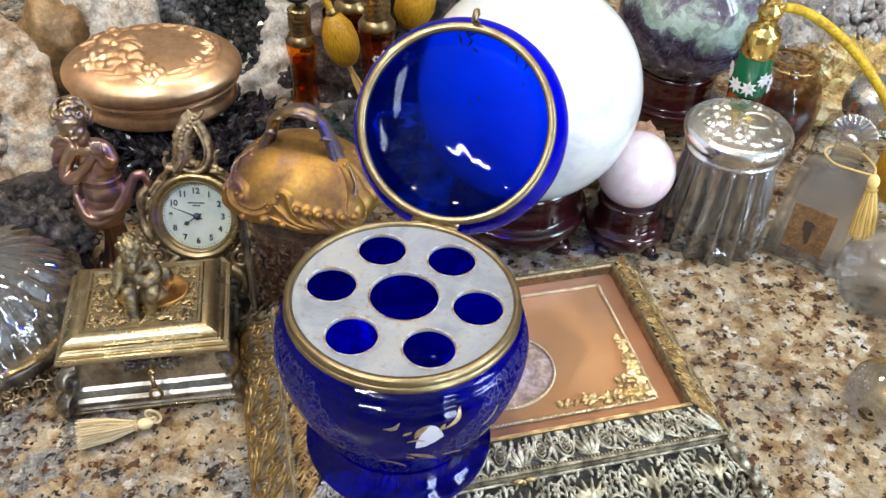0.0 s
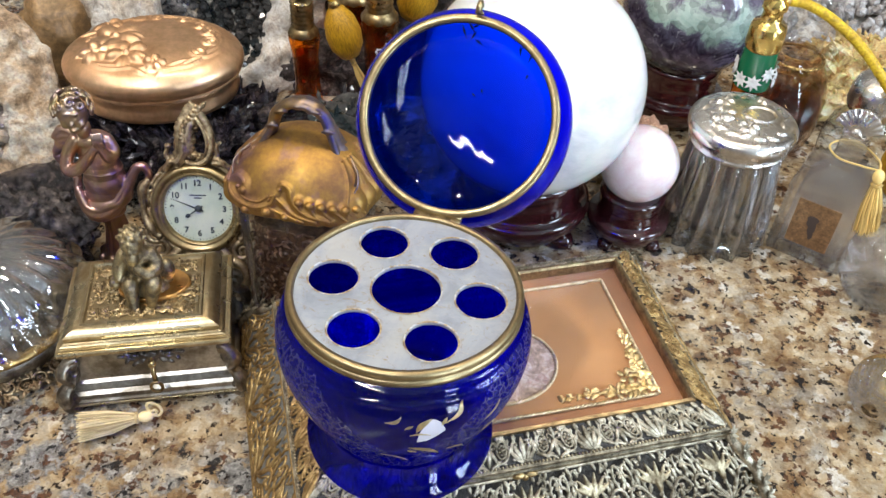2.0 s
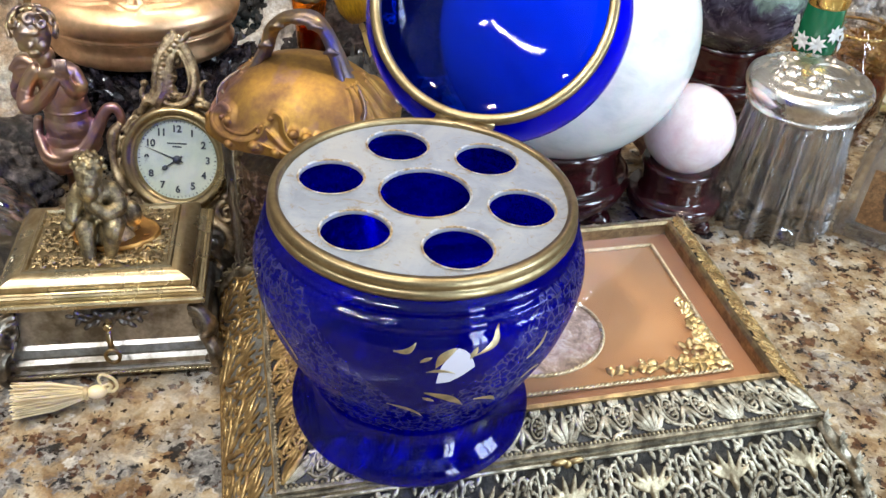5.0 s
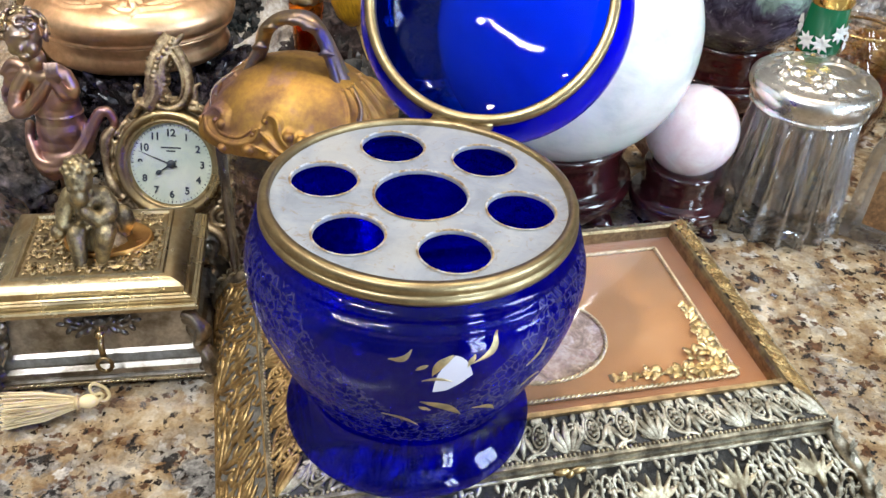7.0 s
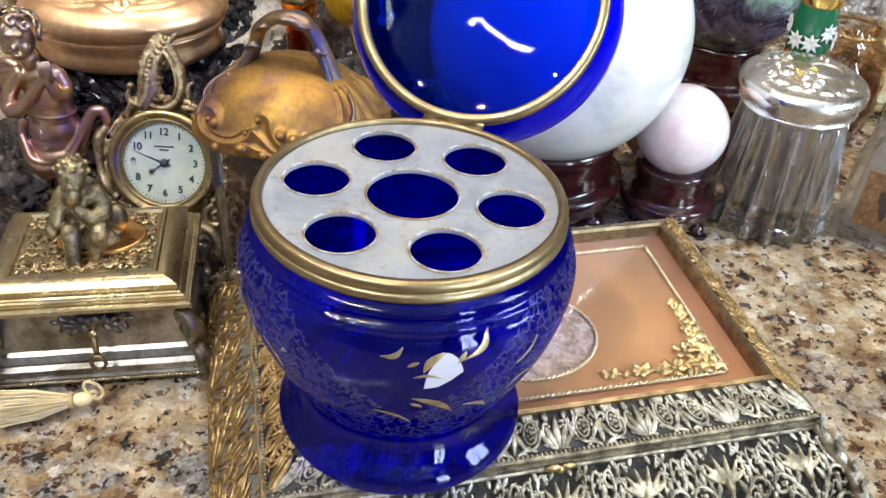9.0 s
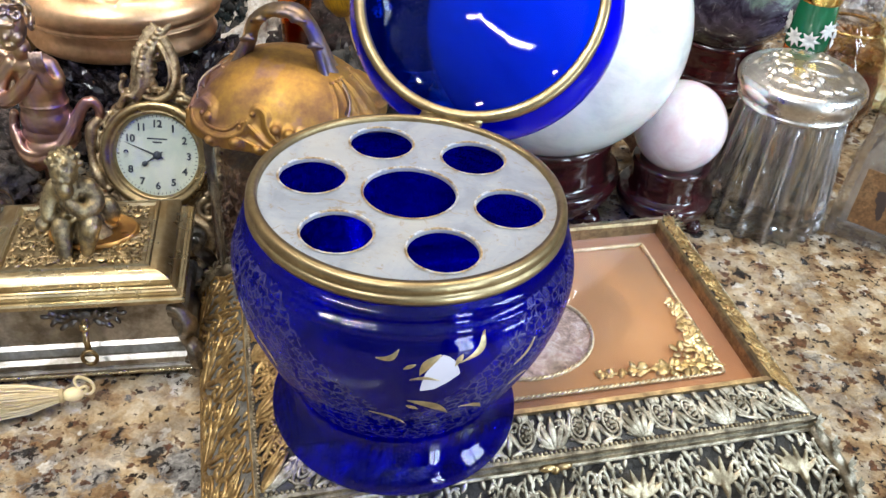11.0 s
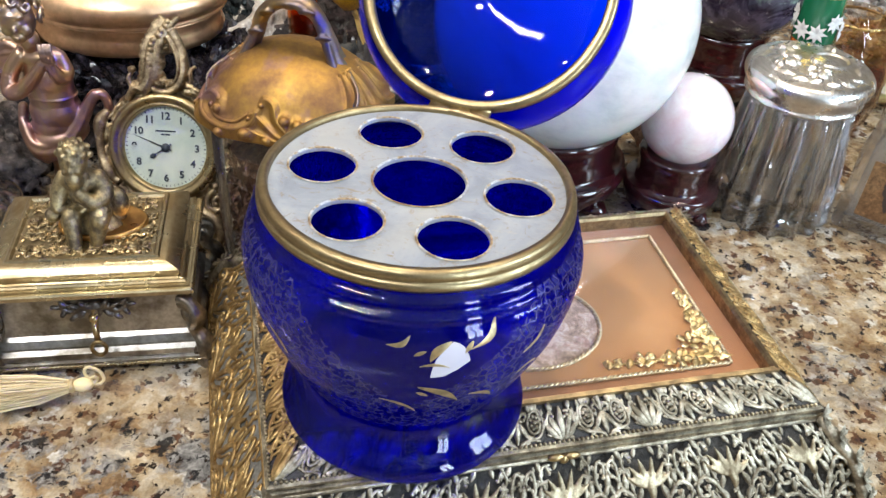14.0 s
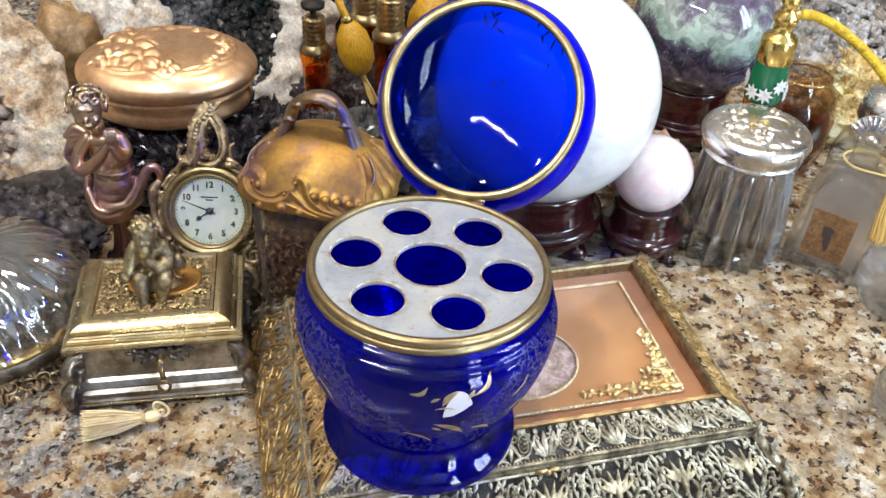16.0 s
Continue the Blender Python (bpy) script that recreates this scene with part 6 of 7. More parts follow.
for x, y, rx, ry in ((-0.0075, 0.0430, 0.0050, 0.0060), (-0.0070, 0.0545, 0.0045, 0.0065), (-0.0045, 0.0660, 0.0050, 0.0065), (0.0000, 0.0745, 0.0048, 0.0060), (-0.0150, 0.0380, 0.0060, 0.0045), (-0.0005, 0.0395, 0.0050, 0.0030)):
    ellipsoid(bm, (x, y, 0.000), (rx, ry, 0.0022))
    for q in range(5):
        ellipsoid(bm, (x + rx * 0.7 * math.cos(q * 1.26 + x * 900), y + ry * 0.7 * math.sin(q * 1.26 + x * 900), 0.0022), (0.0022, 0.0012, 0.0013), rot=(0, 0, q * 72), seg=8, rings=6)
rg = random.Random(8)
col = spline([(-0.0187, 0.0335, 0), (-0.0135, 0.0426, 0.001), (-0.0123, 0.053, 0.002), (-0.0112, 0.063, 0.002), (-0.0065, 0.0735, 0.001), (0.0006, 0.0835, 0)], 9)
for i, p in enumerate(col):
    for s in (-1, 1):
        a = (1.0 + 0.25 * math.sin(i * 1.9)) * s
        c = p + Vector((0.0042 * s, 0.0008, 0.0012))
        ellipsoid(bm, c, (0.0050 * rg.uniform(0.7, 1.15), 0.0021, 0.0022), rot=(0, 0, 90 - 52 * a), seg=9, rings=6)
    if i % 3 == 0:
        ellipsoid(bm, p + Vector((rg.uniform(-0.001, 0.001), 0, 0.0034)), (0.0019, 0.0022, 0.0016), rot=(0, 0, rg.uniform(0, 90)), seg=9, rings=6)
for k, (x, y) in enumerate(((0.0095, 0.060), (0.0125, 0.0535), (0.0125, 0.047), (0.0095, 0.040), (0.004, 0.0345), (0.017, 0.036), (0.0205, 0.035), (0.014, 0.0375), (-0.022, 0.0375), (0.004, 0.070), (0.0065, 0.068), (0.0015, 0.0805))):
    ellipsoid(bm, (x, y, 0.002), (0.0034, 0.0017, 0.0019), rot=(0, 0, 35 + 47 * k), seg=9, rings=6)
blended("crest", bm, CLKM, 0.0006, clk, "leafy openwork crest", Matrix.Translation((0.003, 0.033, 0)) @ Matrix.Diagonal((0.82, 0.80, 1.2, 1)) @ Matrix.Translation((0, -0.033, 0)), 1)
for s in (-1, 1):
    part("side_scroll", tube(bmesh.new(), spline([(s * 0.0345, 0.020, -0.002), (s * 0.0395, 0.0116, -0.001), (s * 0.0390, -0.006, -0.001), (s * 0.0335, -0.018, 0.0), (s * 0.0285, -0.0225, 0.0)], 7), lambda k: 0.0026 + 0.0014 * math.sin(k * 7) ** 2, 8, up=(0, 0, 1)), CLKM, clk, "cast side scroll")
bm = bmesh.new()
for s in (-1, 1):
    for q in range(3):
        sp = spiral(s * (0.033 - 0.003 * q), -0.020 - 0.012 * q, 0.0085 - 0.001 * q, 0.001, 0.6 + q, 1.5 * s)
        tube(bm, [(x, y, -0.001) for x, y in sp], lambda k: 0.0024 - 0.0012 * k, 7, up=(0, 0, 1))
    tube(bm, spline([(s * 0.014, -0.031, -0.002), (s * 0.022, -0.038, 0.0), (s * 0.030, -0.044, 0.001), (s * 0.033, -0.054, 0.002), (s * 0.026, -0.060, 0.003), (s * 0.020, -0.054, 0.003)], 6), lambda k: 0.0042 - 0.002 * k, 8, up=(0, 0, 1))
    ellipsoid(bm, (s * 0.028, -0.060, 0.0), (0.006, 0.005, 0.004))
    for k in range(8):
        d = Vector((s * math.cos(k * 0.7), math.sin(k * 0.7), 0.2)).normalized()
        leaf(bm, Vector((s * (0.012 + 0.002 * k), -0.036 - 0.003 * k, 0.002)), d, Vector((-d.y, d.x, 0)), Vector((0, 0, 1)), 0.008, 0.004)
block(0.060, 0.034, 0.007, 0.002, bm, Matrix.Translation((0, -0.046, -0.010)))
tube(bm, [(0, -0.01, -0.011), (0, -0.030, -0.030), (0, -0.040, -0.050)], 0.003, 8)
part("foot", bm, CLKM, clk, "scrolled cast foot")


# ---- iridescent figurine ----
bm = bmesh.new()
for c, r, rot in (((0, 0, 0.008), (0.016, 0.014, 0.009), (0, 0, 0)), ((0.002, 0, 0.030), (0.0078, 0.0075, 0.024), (0, -4, 0)), ((-0.002, -0.002, 0.054), (0.0150, 0.0110, 0.0075), (0, 16, 0)), ((0.002, -0.002, 0.0605), (0.0190, 0.0135, 0.0085), (0, -12, 0)), ((0.002, -0.001, 0.068), (0.0155, 0.0120, 0.0110), (0, 0, 0)), ((0.003, -0.001, 0.086), (0.0142, 0.0112, 0.0260), (0, -4, 0)), ((0.003, -0.001, 0.076), (0.0158, 0.0122, 0.0145), (0, 0, 0)), ((0.003, -0.001, 0.096), (0.0138, 0.0112, 0.0170), (0, -6, 0)), ((0.002, 0, 0.109), (0.0128, 0.0085, 0.0070), (0, 0, 0)),
                 ((-0.002, -0.002, 0.120), (0.0056, 0.0056, 0.0070), (0, 0, 0)), ((-0.005, -0.005, 0.1345), (0.0100, 0.0105, 0.0120), (0, -8, 0)), ((-0.0045, -0.0150, 0.1320), (0.0016, 0.0022, 0.0022), (0, 0, 0)), ((-0.004, -0.0120, 0.1265), (0.0042, 0.0030, 0.0034), (0, 0, 0)), ((-0.0095, -0.0115, 0.1305), (0.0034, 0.0030, 0.0034), (0, 0, 0)), ((0.0005, -0.0118, 0.1305), (0.0034, 0.0030, 0.0034), (0, 0, 0)), ((-0.004, -0.0150, 0.1275), (0.0024, 0.0012, 0.0008), (0, 0, 0)), ((-0.0045, -0.0130, 0.1385), (0.0060, 0.0026, 0.0022), (0, 0, 0)), ((0.003, -0.001, 0.0875), (0.0152, 0.0120, 0.0013), (0, 4, 0))):
    ellipsoid(bm, c, r, rot=rot, seg=28, rings=18)
limb(bm, [(-0.0095, -0.001, 0.111), (-0.0165, -0.004, 0.102), (-0.0185, -0.0085, 0.0925), (-0.0105, -0.0120, 0.0950), (-0.0020, -0.0130, 0.1030), (0.0050, -0.0130, 0.1110)], 0.0048, 0.0030, 0.0008)
limb(bm, [(0.0120, -0.001, 0.109), (0.0150, -0.004, 0.101), (0.0120, -0.0100, 0.1015), (0.0085, -0.0125, 0.1110)], 0.0046, 0.0030, 0.0006)
for k in range(4):
    limb(bm, [(0.0065 + 0.0018 * k, -0.0140, 0.1125), (0.0060 + 0.0020 * k, -0.0155, 0.1180), (0.0055 + 0.0022 * k, -0.0135, 0.1225)], 0.0014, 0.0010, 0, 8)
# drapery: a sash that rolls over the hips and flies out in a curl
for d, r in ((0.0, 0.0040), (0.0040, 0.0028), (-0.0040, 0.0026)):
    limb(bm, [(-0.0175, -0.002, 0.0660 + d), (-0.0120, -0.0105, 0.0560 + d), (0.0, -0.0130, 0.0555 + d), (0.0110, -0.0100, 0.0625 + d), (0.0200, -0.0050, 0.0745 + d), (0.0270, -0.0030, 0.0850 + d * 0.5), (0.0325, -0.0030, 0.0865), (0.0350, -0.0030, 0.0800), (0.0330, -0.0030, 0.0730)], r, r * 0.7)
limb(bm, [(-0.0165, 0.001, 0.078), (-0.0185, 0.000, 0.066), (-0.0150, -0.004, 0.054), (-0.0080, -0.006, 0.047)], 0.0030, 0.0040)
for k in range(6):
    a = -2.8 + 0.5 * k
    limb(bm, [(0.0060 * math.cos(a) + 0.001, 0.0060 * math.sin(a), 0.052), (0.0070 * math.cos(a) + 0.002, 0.0066 * math.sin(a), 0.034), (0.0110 * math.cos(a) + 0.001, 0.0100 * math.sin(a), 0.012)], 0.0024, 0.0030, 0, 8)
# wings
for s in (-1,):
    for k in range(4):
        limb(bm, [(s * 0.010, 0.008, 0.108), (s * (0.020 + 0.003 * k), 0.012, 0.112 - 0.006 * k), (s * (0.028 - 0.001 * k), 0.012, 0.106 - 0.009 * k)], 0.0034, 0.0020, 0.0006, 8)
rg = random.Random(3)
for k in range(30):
    b = math.asin(-0.25 + 1.25 * (k + 0.5) / 30)
    a = 2.39996 * k
    if math.sin(a) < -0.45 and b < 0.42:
        continue
    c = Vector((-0.005 + 0.0128 * math.cos(a) * math.cos(b), -0.0025 + 0.0124 * math.sin(a) * math.cos(b), 0.1370 + 0.0112 * math.sin(b)))
    o = (c - Vector((-0.005, -0.0025, 0.137))).normalized()
    e = o.orthogonal().normalized()
    f = o.cross(e)
    q, r = rg.uniform(0, math.tau), rg.uniform(0.0026, 0.0036)
    tube(bm, [c + o * 0.0012 * t / 9 + (e * math.cos(q + 0.62 * t) + f * math.sin(q + 0.62 * t)) * r * (1.15 - 0.085 * t) for t in range(10)], lambda k: 0.0017 - 0.0007 * k, 7)
for k in range(9):
    a = math.tau * k / 9
    ellipsoid(bm, (0.014 * math.cos(a), 0.013 * math.sin(a), 0.006), (0.006, 0.004, 0.006), rot=(0, 0, math.degrees(a)), seg=8, rings=6)
IRI = mat("iridescent_lustre", (0.7, 0.5, 0.45), 0.36, 1.0)
vz = tex_coord(IRI)
sepz = IRI.node_tree.nodes.new("ShaderNodeSeparateXYZ")
IRI.node_tree.links.new(vz, sepz.inputs[0])
hz = IRI.node_tree.nodes.new("ShaderNodeMath")
hz.operation = "MULTIPLY_ADD"
hz.inputs[1].default_value, hz.inputs[2].default_value = 6.0, 0.0
IRI.node_tree.links.new(sepz.outputs["Z"], hz.inputs[0])
wire(IRI, mix(IRI, 0.55, ramp(IRI, hz.outputs[0], [(0.05, (0.42, 0.28, 0.11)), (0.16, (0.30, 0.075, 0.05)), (0.32, (0.48, 0.24, 0.12)), (0.45, (0.44, 0.26, 0.30)), (0.62, (0.52, 0.27, 0.17)), (0.72, (0.42, 0.31, 0.18)), (0.84, (0.38, 0.33, 0.19))]), ramp(IRI, noise_tex(IRI, vz, 55, 4, 0.6, 0.8), [(0.35, (0.26, 0.19, 0.34)), (0.5, (0.50, 0.32, 0.25)), (0.65, (0.54, 0.42, 0.20))])), "Base Color")
fig = blended("figurine", bm, IRI, 0.0006, None, "", pose(-0.2315, 0.4865, 0.0, 0, 0, 10) @ Matrix.Diagonal((0.95, 1.0, 1.02, 1)), 3)
tagged(fig, "pink and gold lustre figurine with crossed arms", "figurine")


# ---- glass jar with gilt art nouveau lid ----
def squared(a, z=0):
    return (abs(math.cos(a)) ** 4 + abs(math.sin(a)) ** 4) ** -0.25


GJ = pose(-0.0800, 0.4555, 0, 0, 0, -14)
gj = thing("lidded_jar", "clear glass jar of dried petals with a gilt lid", "jar", GJ)
gp = [(0.0, 0.0), (0.036, 0.0), (0.0395, 0.002), (0.041, 0.008), (0.0405, 0.03), (0.041, 0.08), (0.0415, 0.100), (0.039, 0.107)]
part("glass_body", lathe(gp, 96, lambda a, z: squared(a) * (1 + 0.012 * math.cos(16 * a)), sy=0.86), CLEAR, gj, "clear ribbed glass body")
for k in range(4):
    a = radians(45 + 90 * k)
    part("glass_edge", tube(bmesh.new(), [(0.0408 * squared(a) * math.cos(a), 0.0408 * 0.86 * squared(a) * math.sin(a), z) for z in (0.003, 0.03, 0.06, 0.101)], 0.0028, 8), CRYSTAL, gj, "thick rounded glass corner")
POT = stone("dried_petals", [(0.3, (0.025, 0.010, 0.006)), (0.5, (0.10, 0.045, 0.022)), (0.65, (0.22, 0.12, 0.06)), (0.8, (0.15, 0.045, 0.035))], 200, 0.35, 0.4)
bm = lathe([(0.0, 0.002), (0.034, 0.002), (0.0345, 0.084), (0.02, 0.088), (0.0, 0.087)], 32, squared, sy=0.86)
rg = random.Random(17)
for _ in range(1500):
    a, z = rg.uniform(0, math.tau), rg.uniform(0.004, 0.088)
    r = 0.0350 * squared(a) * (1 if z < 0.084 else rg.random())
    p = Vector((r * math.cos(a), r * 0.86 * math.sin(a), z))
    d = Vector((rg.uniform(-1, 1), rg.uniform(-1, 1), rg.uniform(-1, 1))).normalized()
    o = Vector((math.cos(a), math.sin(a), 0))
    d = (d - o * d.dot(o) * 0.7).normalized()
    leaf(bm, p, d, o.cross(d).normalized(), o, rg.uniform(0.004, 0.010), rg.uniform(0.002, 0.004))
tagged(part("dried_petals", bm, POT, gj, "brown and dull red dried petals", False), kind="stuff")
LIDP = [(0.039, 0.098), (0.0445, 0.0985), (0.0455, 0.1005), (0.0445, 0.104), (0.0425, 0.109), (0.039, 0.116), (0.034, 0.1230), (0.027, 0.1295), (0.018, 0.1340), (0.008, 0.1360), (0.0, 0.1365)]


def lid_wave(a, z):
    k = max(0.0, min(1.0, (0.133 - z) / 0.034))
    return (1 + (squared(a) - 1) * 0.75 * k) * (1 + 0.018 * k * math.cos(10 * a + 0.5))


def on_lid(a, k):
    """A point of the lid at angle a, k of the way from its edge to its crown."""
    z = 0.1005 + 0.032 * k
    r = float(np.interp(z, [p[1] for p in LIDP[2:]], [p[0] for p in LIDP[2:]])) * lid_wave(a, z)
    return (r * 1.12 * math.cos(a), r * 0.94 * math.sin(a), z)


bumps = []
scroll_bm = bmesh.new()


def ridge(pts, r0, r1, high=0.75):
    """A rounded ridge that lies on the lid."""
    q = spline([(a, k, 0.0) for a, k in pts], 12)
    for i, p in enumerate(q):
        r = r0 + (r1 - r0) * i / len(q)
        bumps.append((on_lid(p.x, p.y), r * 1.3, r * high * 0.55, False))
    line_ = [Vector(on_lid(p.x, p.y)) for p in q]
    out = (line_[len(q) // 2] - Vector((0, 0, 0.08))).normalized()
    tube(scroll_bm, [p + (p - Vector((0, 0, 0.08))).normalized() * 0.0004 for p in line_], lambda k: (r0 + (r1 - r0) * k) * 0.62 * (1.0 if k < 0.9 else 0.75), 8, up=tuple(out))
    ellipsoid(scroll_bm, line_[-1] + out * 0.0006, r1 * 0.85, seg=10, rings=8)


def bud(a, k, r, cup=False):
    bumps.append((on_lid(a, k), r * 0.9, r * 0.45, cup))
    p = Vector(on_lid(a, k))
    out = (p - Vector((0, 0, 0.08))).normalized()
    ellipsoid(scroll_bm, p + out * r * 0.30, (r * 0.62, r * 0.62, r * 0.5), seg=12, rings=8)


for turn in (0.0, math.pi):
    ridge([(-1.70 + turn, 0.44), (-1.76 + turn, 0.24), (-1.96 + turn, 0.12), (-2.26 + turn, 0.12), (-2.46 + turn, 0.26), (-2.42 + turn, 0.46), (-2.24 + turn, 0.46), (-2.18 + turn, 0.32)], 0.0024, 0.0036, 0.95)
    ridge([(-1.80 + turn, 0.38), (-1.92 + turn, 0.24), (-2.14 + turn, 0.21), (-2.30 + turn, 0.32)], 0.0014, 0.0020)
    ridge([(-2.50 + turn, 0.26), (-2.72 + turn, 0.38), (-2.80 + turn, 0.58), (-2.72 + turn, 0.84)], 0.0034, 0.0016, 0.9)
    ridge([(-2.62 + turn, 0.10), (-2.90 + turn, 0.22), (-3.00 + turn, 0.48), (-2.94 + turn, 0.80)], 0.0028, 0.0014)
    ridge([(-1.00 + turn, 0.04), (-1.28 + turn, 0.18), (-1.44 + turn, 0.36), (-1.50 + turn, 0.56), (-1.62 + turn, 0.62), (-1.66 + turn, 0.53)], 0.0030, 0.0018, 1.0)
    ridge([(-1.15 + turn, 0.04), (-1.42 + turn, 0.14), (-1.60 + turn, 0.30), (-1.74 + turn, 0.40), (-1.78 + turn, 0.32)], 0.0026, 0.0016, 0.9)
    ridge([(-1.30 + turn, 0.03), (-1.60 + turn, 0.10), (-1.80 + turn, 0.18)], 0.0022, 0.0014)
    for j in range(6):
        q = -1.36 + 0.14 * j + turn
        bud(q, 0.38 - 0.035 * j, 0.0050)
        ridge([(q + 0.01, 0.32 - 0.035 * j), (q + 0.04, 0.18), (q + 0.12, 0.05)], 0.0030, 0.0014)
    for q, k, r in ((-1.78, 0.10, 0.0055), (-2.05, 0.03, 0.0045), (-1.55, 0.05, 0.0042)):
        bud(q + turn, k, r)
    for q, k, r in ((-0.55, 0.28, 0.0085), (-0.30, 0.24, 0.0080), (-0.08, 0.26, 0.0070)):
        bumps.append((on_lid(q + turn, k), r, r * 0.4, False))
    for q in (-0.74, -0.50, -0.30, -0.10):
        ridge([(q + 0.06 + turn, 0.08), (q + turn, 0.30), (q * 0.8 + turn, 0.58), (q * 0.55 + turn, 0.88)], 0.0024, 0.0012)
gl = part("lid", emboss(lathe(dense(LIDP, 0.0007), 460, lid_wave, sx=1.12, sy=0.94), bumps), PATINA, gj, "domed gilt lid with whiplash scrolls, buds and violet lustre", m=Matrix.Translation((0, 0, 0.007)))
part("scrollwork", scroll_bm, PATINA, gl, "raised whiplash stems and buds")
bm = bmesh.new()
for off, r in ((0.0, 0.0036), (0.0040, 0.0024), (-0.0038, 0.0022)):
    tube(bm, spline([(-0.035, off * 3, 0.115), (-0.027, off * 2, 0.127), (-0.0205, off, 0.139), (-0.016, off * 0.6, 0.151), (-0.006, off, 0.1590), (0.006, off * 1.2, 0.1600), (0.014, off * 0.7, 0.154), (0.0195, off, 0.142), (0.024, off * 1.6, 0.130), (0.031, off * 3, 0.118)], 6), lambda k, r=r: r * (1.0 + 0.3 * abs(2 * k - 1)), 8)
for x, z, r, q in ((0.0, 0.1600, 0.0062, -6), (-0.012, 0.1545, 0.0048, -40), (0.010, 0.1575, 0.0050, 30), (-0.019, 0.143, 0.0044, -60), (0.0185, 0.145, 0.0042, 60)):
    ellipsoid(bm, (x, -0.001, z), (r, 0.0050, r * 0.62), rot=(0, q, 0))
    tube(bm, spline([(x - 0.004, -0.005, z - 0.001), (x, -0.0062, z + 0.001), (x + 0.005, -0.005, z + 0.0005)], 4), 0.0011, 6)
for s in (-1, 1):
    for j in range(4):
        tube(bm, spline([(s * 0.027, 0.001 * j, 0.130), (s * (0.035 + 0.002 * j), -0.006 - 0.003 * j, 0.122), (s * (0.034 + 0.002 * j), -0.014 - 0.004 * j, 0.112)], 5), lambda k: 0.0014 - 0.0006 * k, 6)
blended("handle", bm, metal("dark_patinated_gilt", (0.36, 0.25, 0.11), (0.15, 0.13, 0.18), 0.34, 0.5, 50), 0.0009, gl, "arched branch handle", None, 2)


# ---- oval box with embossed flowers ----
rb = thing("embossed_box", "oval rose gold box with embossed flowers on its lid", "jewel box", pose(-0.2165, 0.6000, 0.0790, 0, 0, 6) @ Matrix.Scale(1.06, 4))
RS = 0.80
part("body", lathe([(0.0, 0.0), (0.055, 0.0), (0.058, 0.002), (0.0595, 0.006), (0.058, 0.010), (0.0575, 0.014), (0.060, 0.0175), (0.060, 0.019), (0.0, 0.019)], 96, sy=RS), ROSEGOLD, rb, "plain curved rose gold sides")
BOXLID = [(0.058, 0.0192), (0.0615, 0.0194), (0.0625, 0.0205), (0.0620, 0.022), (0.0645, 0.0255), (0.0650, 0.0295), (0.0640, 0.0325), (0.0618, 0.0352), (0.057, 0.0388), (0.053, 0.0404), (0.044, 0.0426), (0.03, 0.0448), (0.015, 0.0458), (0.0, 0.046)]


def on_oval(x, y):
    r = math.hypot(x, y / RS)
    return (x, y, float(np.interp(r, [p[0] for p in BOXLID[:4:-1]], [p[1] for p in BOXLID[:4:-1]])))


bumps = []
for x, y, r, s in ((-0.024, 0.002, 0.0215, 1), (-0.013, -0.021, 0.0165, 2), (-0.036, -0.016, 0.0130, 3), (-0.033, 0.021, 0.0125, 6), (0.007, -0.032, 0.0090, 4)):
    bumps += flower_bumps(on_oval, x, y, r, 0.0046, s)
rg = random.Random(13)
for k in range(14):
    a = rg.uniform(1.9, 5.2)
    rr = rg.uniform(0.036, 0.050)
    bumps += leaf_bumps(on_oval, rr * math.cos(a), rr * RS * math.sin(a), a + rg.uniform(-1.8, 1.8), rg.uniform(0.006, 0.011), 0.0022, 0.0018)
for ph, amp, n0, n1 in ((0.0, 0.0030, -2.4, 2.3), (1.7, 0.0026, -2.5, 2.4), (3.4, 0.0034, -1.2, 1.9)):
    for a in np.linspace(n0, n1, 240):
        rr = 0.0478 + amp * math.sin(5 * a + ph)
        bumps.append((on_oval(rr * math.cos(a), rr * RS * math.sin(a)), 0.0014, 0.0013, False))
for x, y, q in ((0.041, 0.010, 2.3), (0.036, -0.018, 2.6), (0.043, -0.004, 1.2), (0.020, 0.030, 0.4), (0.0, 0.034, 0.2), (0.034, 0.020, 1.9), (-0.012, 0.034, 2.9)):
    for x1, y1 in spiral(x, y, 0.0062, 0.0012, q, 1.3, 40):
        bumps.append((on_oval(x1, y1), 0.0015, 0.0017, False))
part("lid", emboss(lathe(dense(BOXLID, 0.0007), 420, sy=RS), bumps), ROSEGOLD, rb, "domed satin lid embossed with blossoms and ribbons")


# ---- swirled glass box at the edge ----
sw = thing("swirl_box", "clear swirl-ribbed glass box with a gilt rim", "glass box", pose(-0.2985, 0.4085, 0))
part("base", lathe([(0.0, 0.0), (0.045, 0.0), (0.055, 0.004), (0.061, 0.014), (0.0635, 0.026), (0.060, 0.028), (0.0, 0.028)], 72), OLDSILVER, sw, "dark silvered base")
part("rim", lathe([(0.061, 0.026), (0.0655, 0.027), (0.0662, 0.030), (0.0645, 0.0325), (0.061, 0.033)], 72), GOLD, sw, "thin gilt rim")


def swirl(a, z):
    return 1 + 0.085 * abs(math.sin(12 * a + z * 60)) + 0.02 * math.sin(24 * a - z * 200)


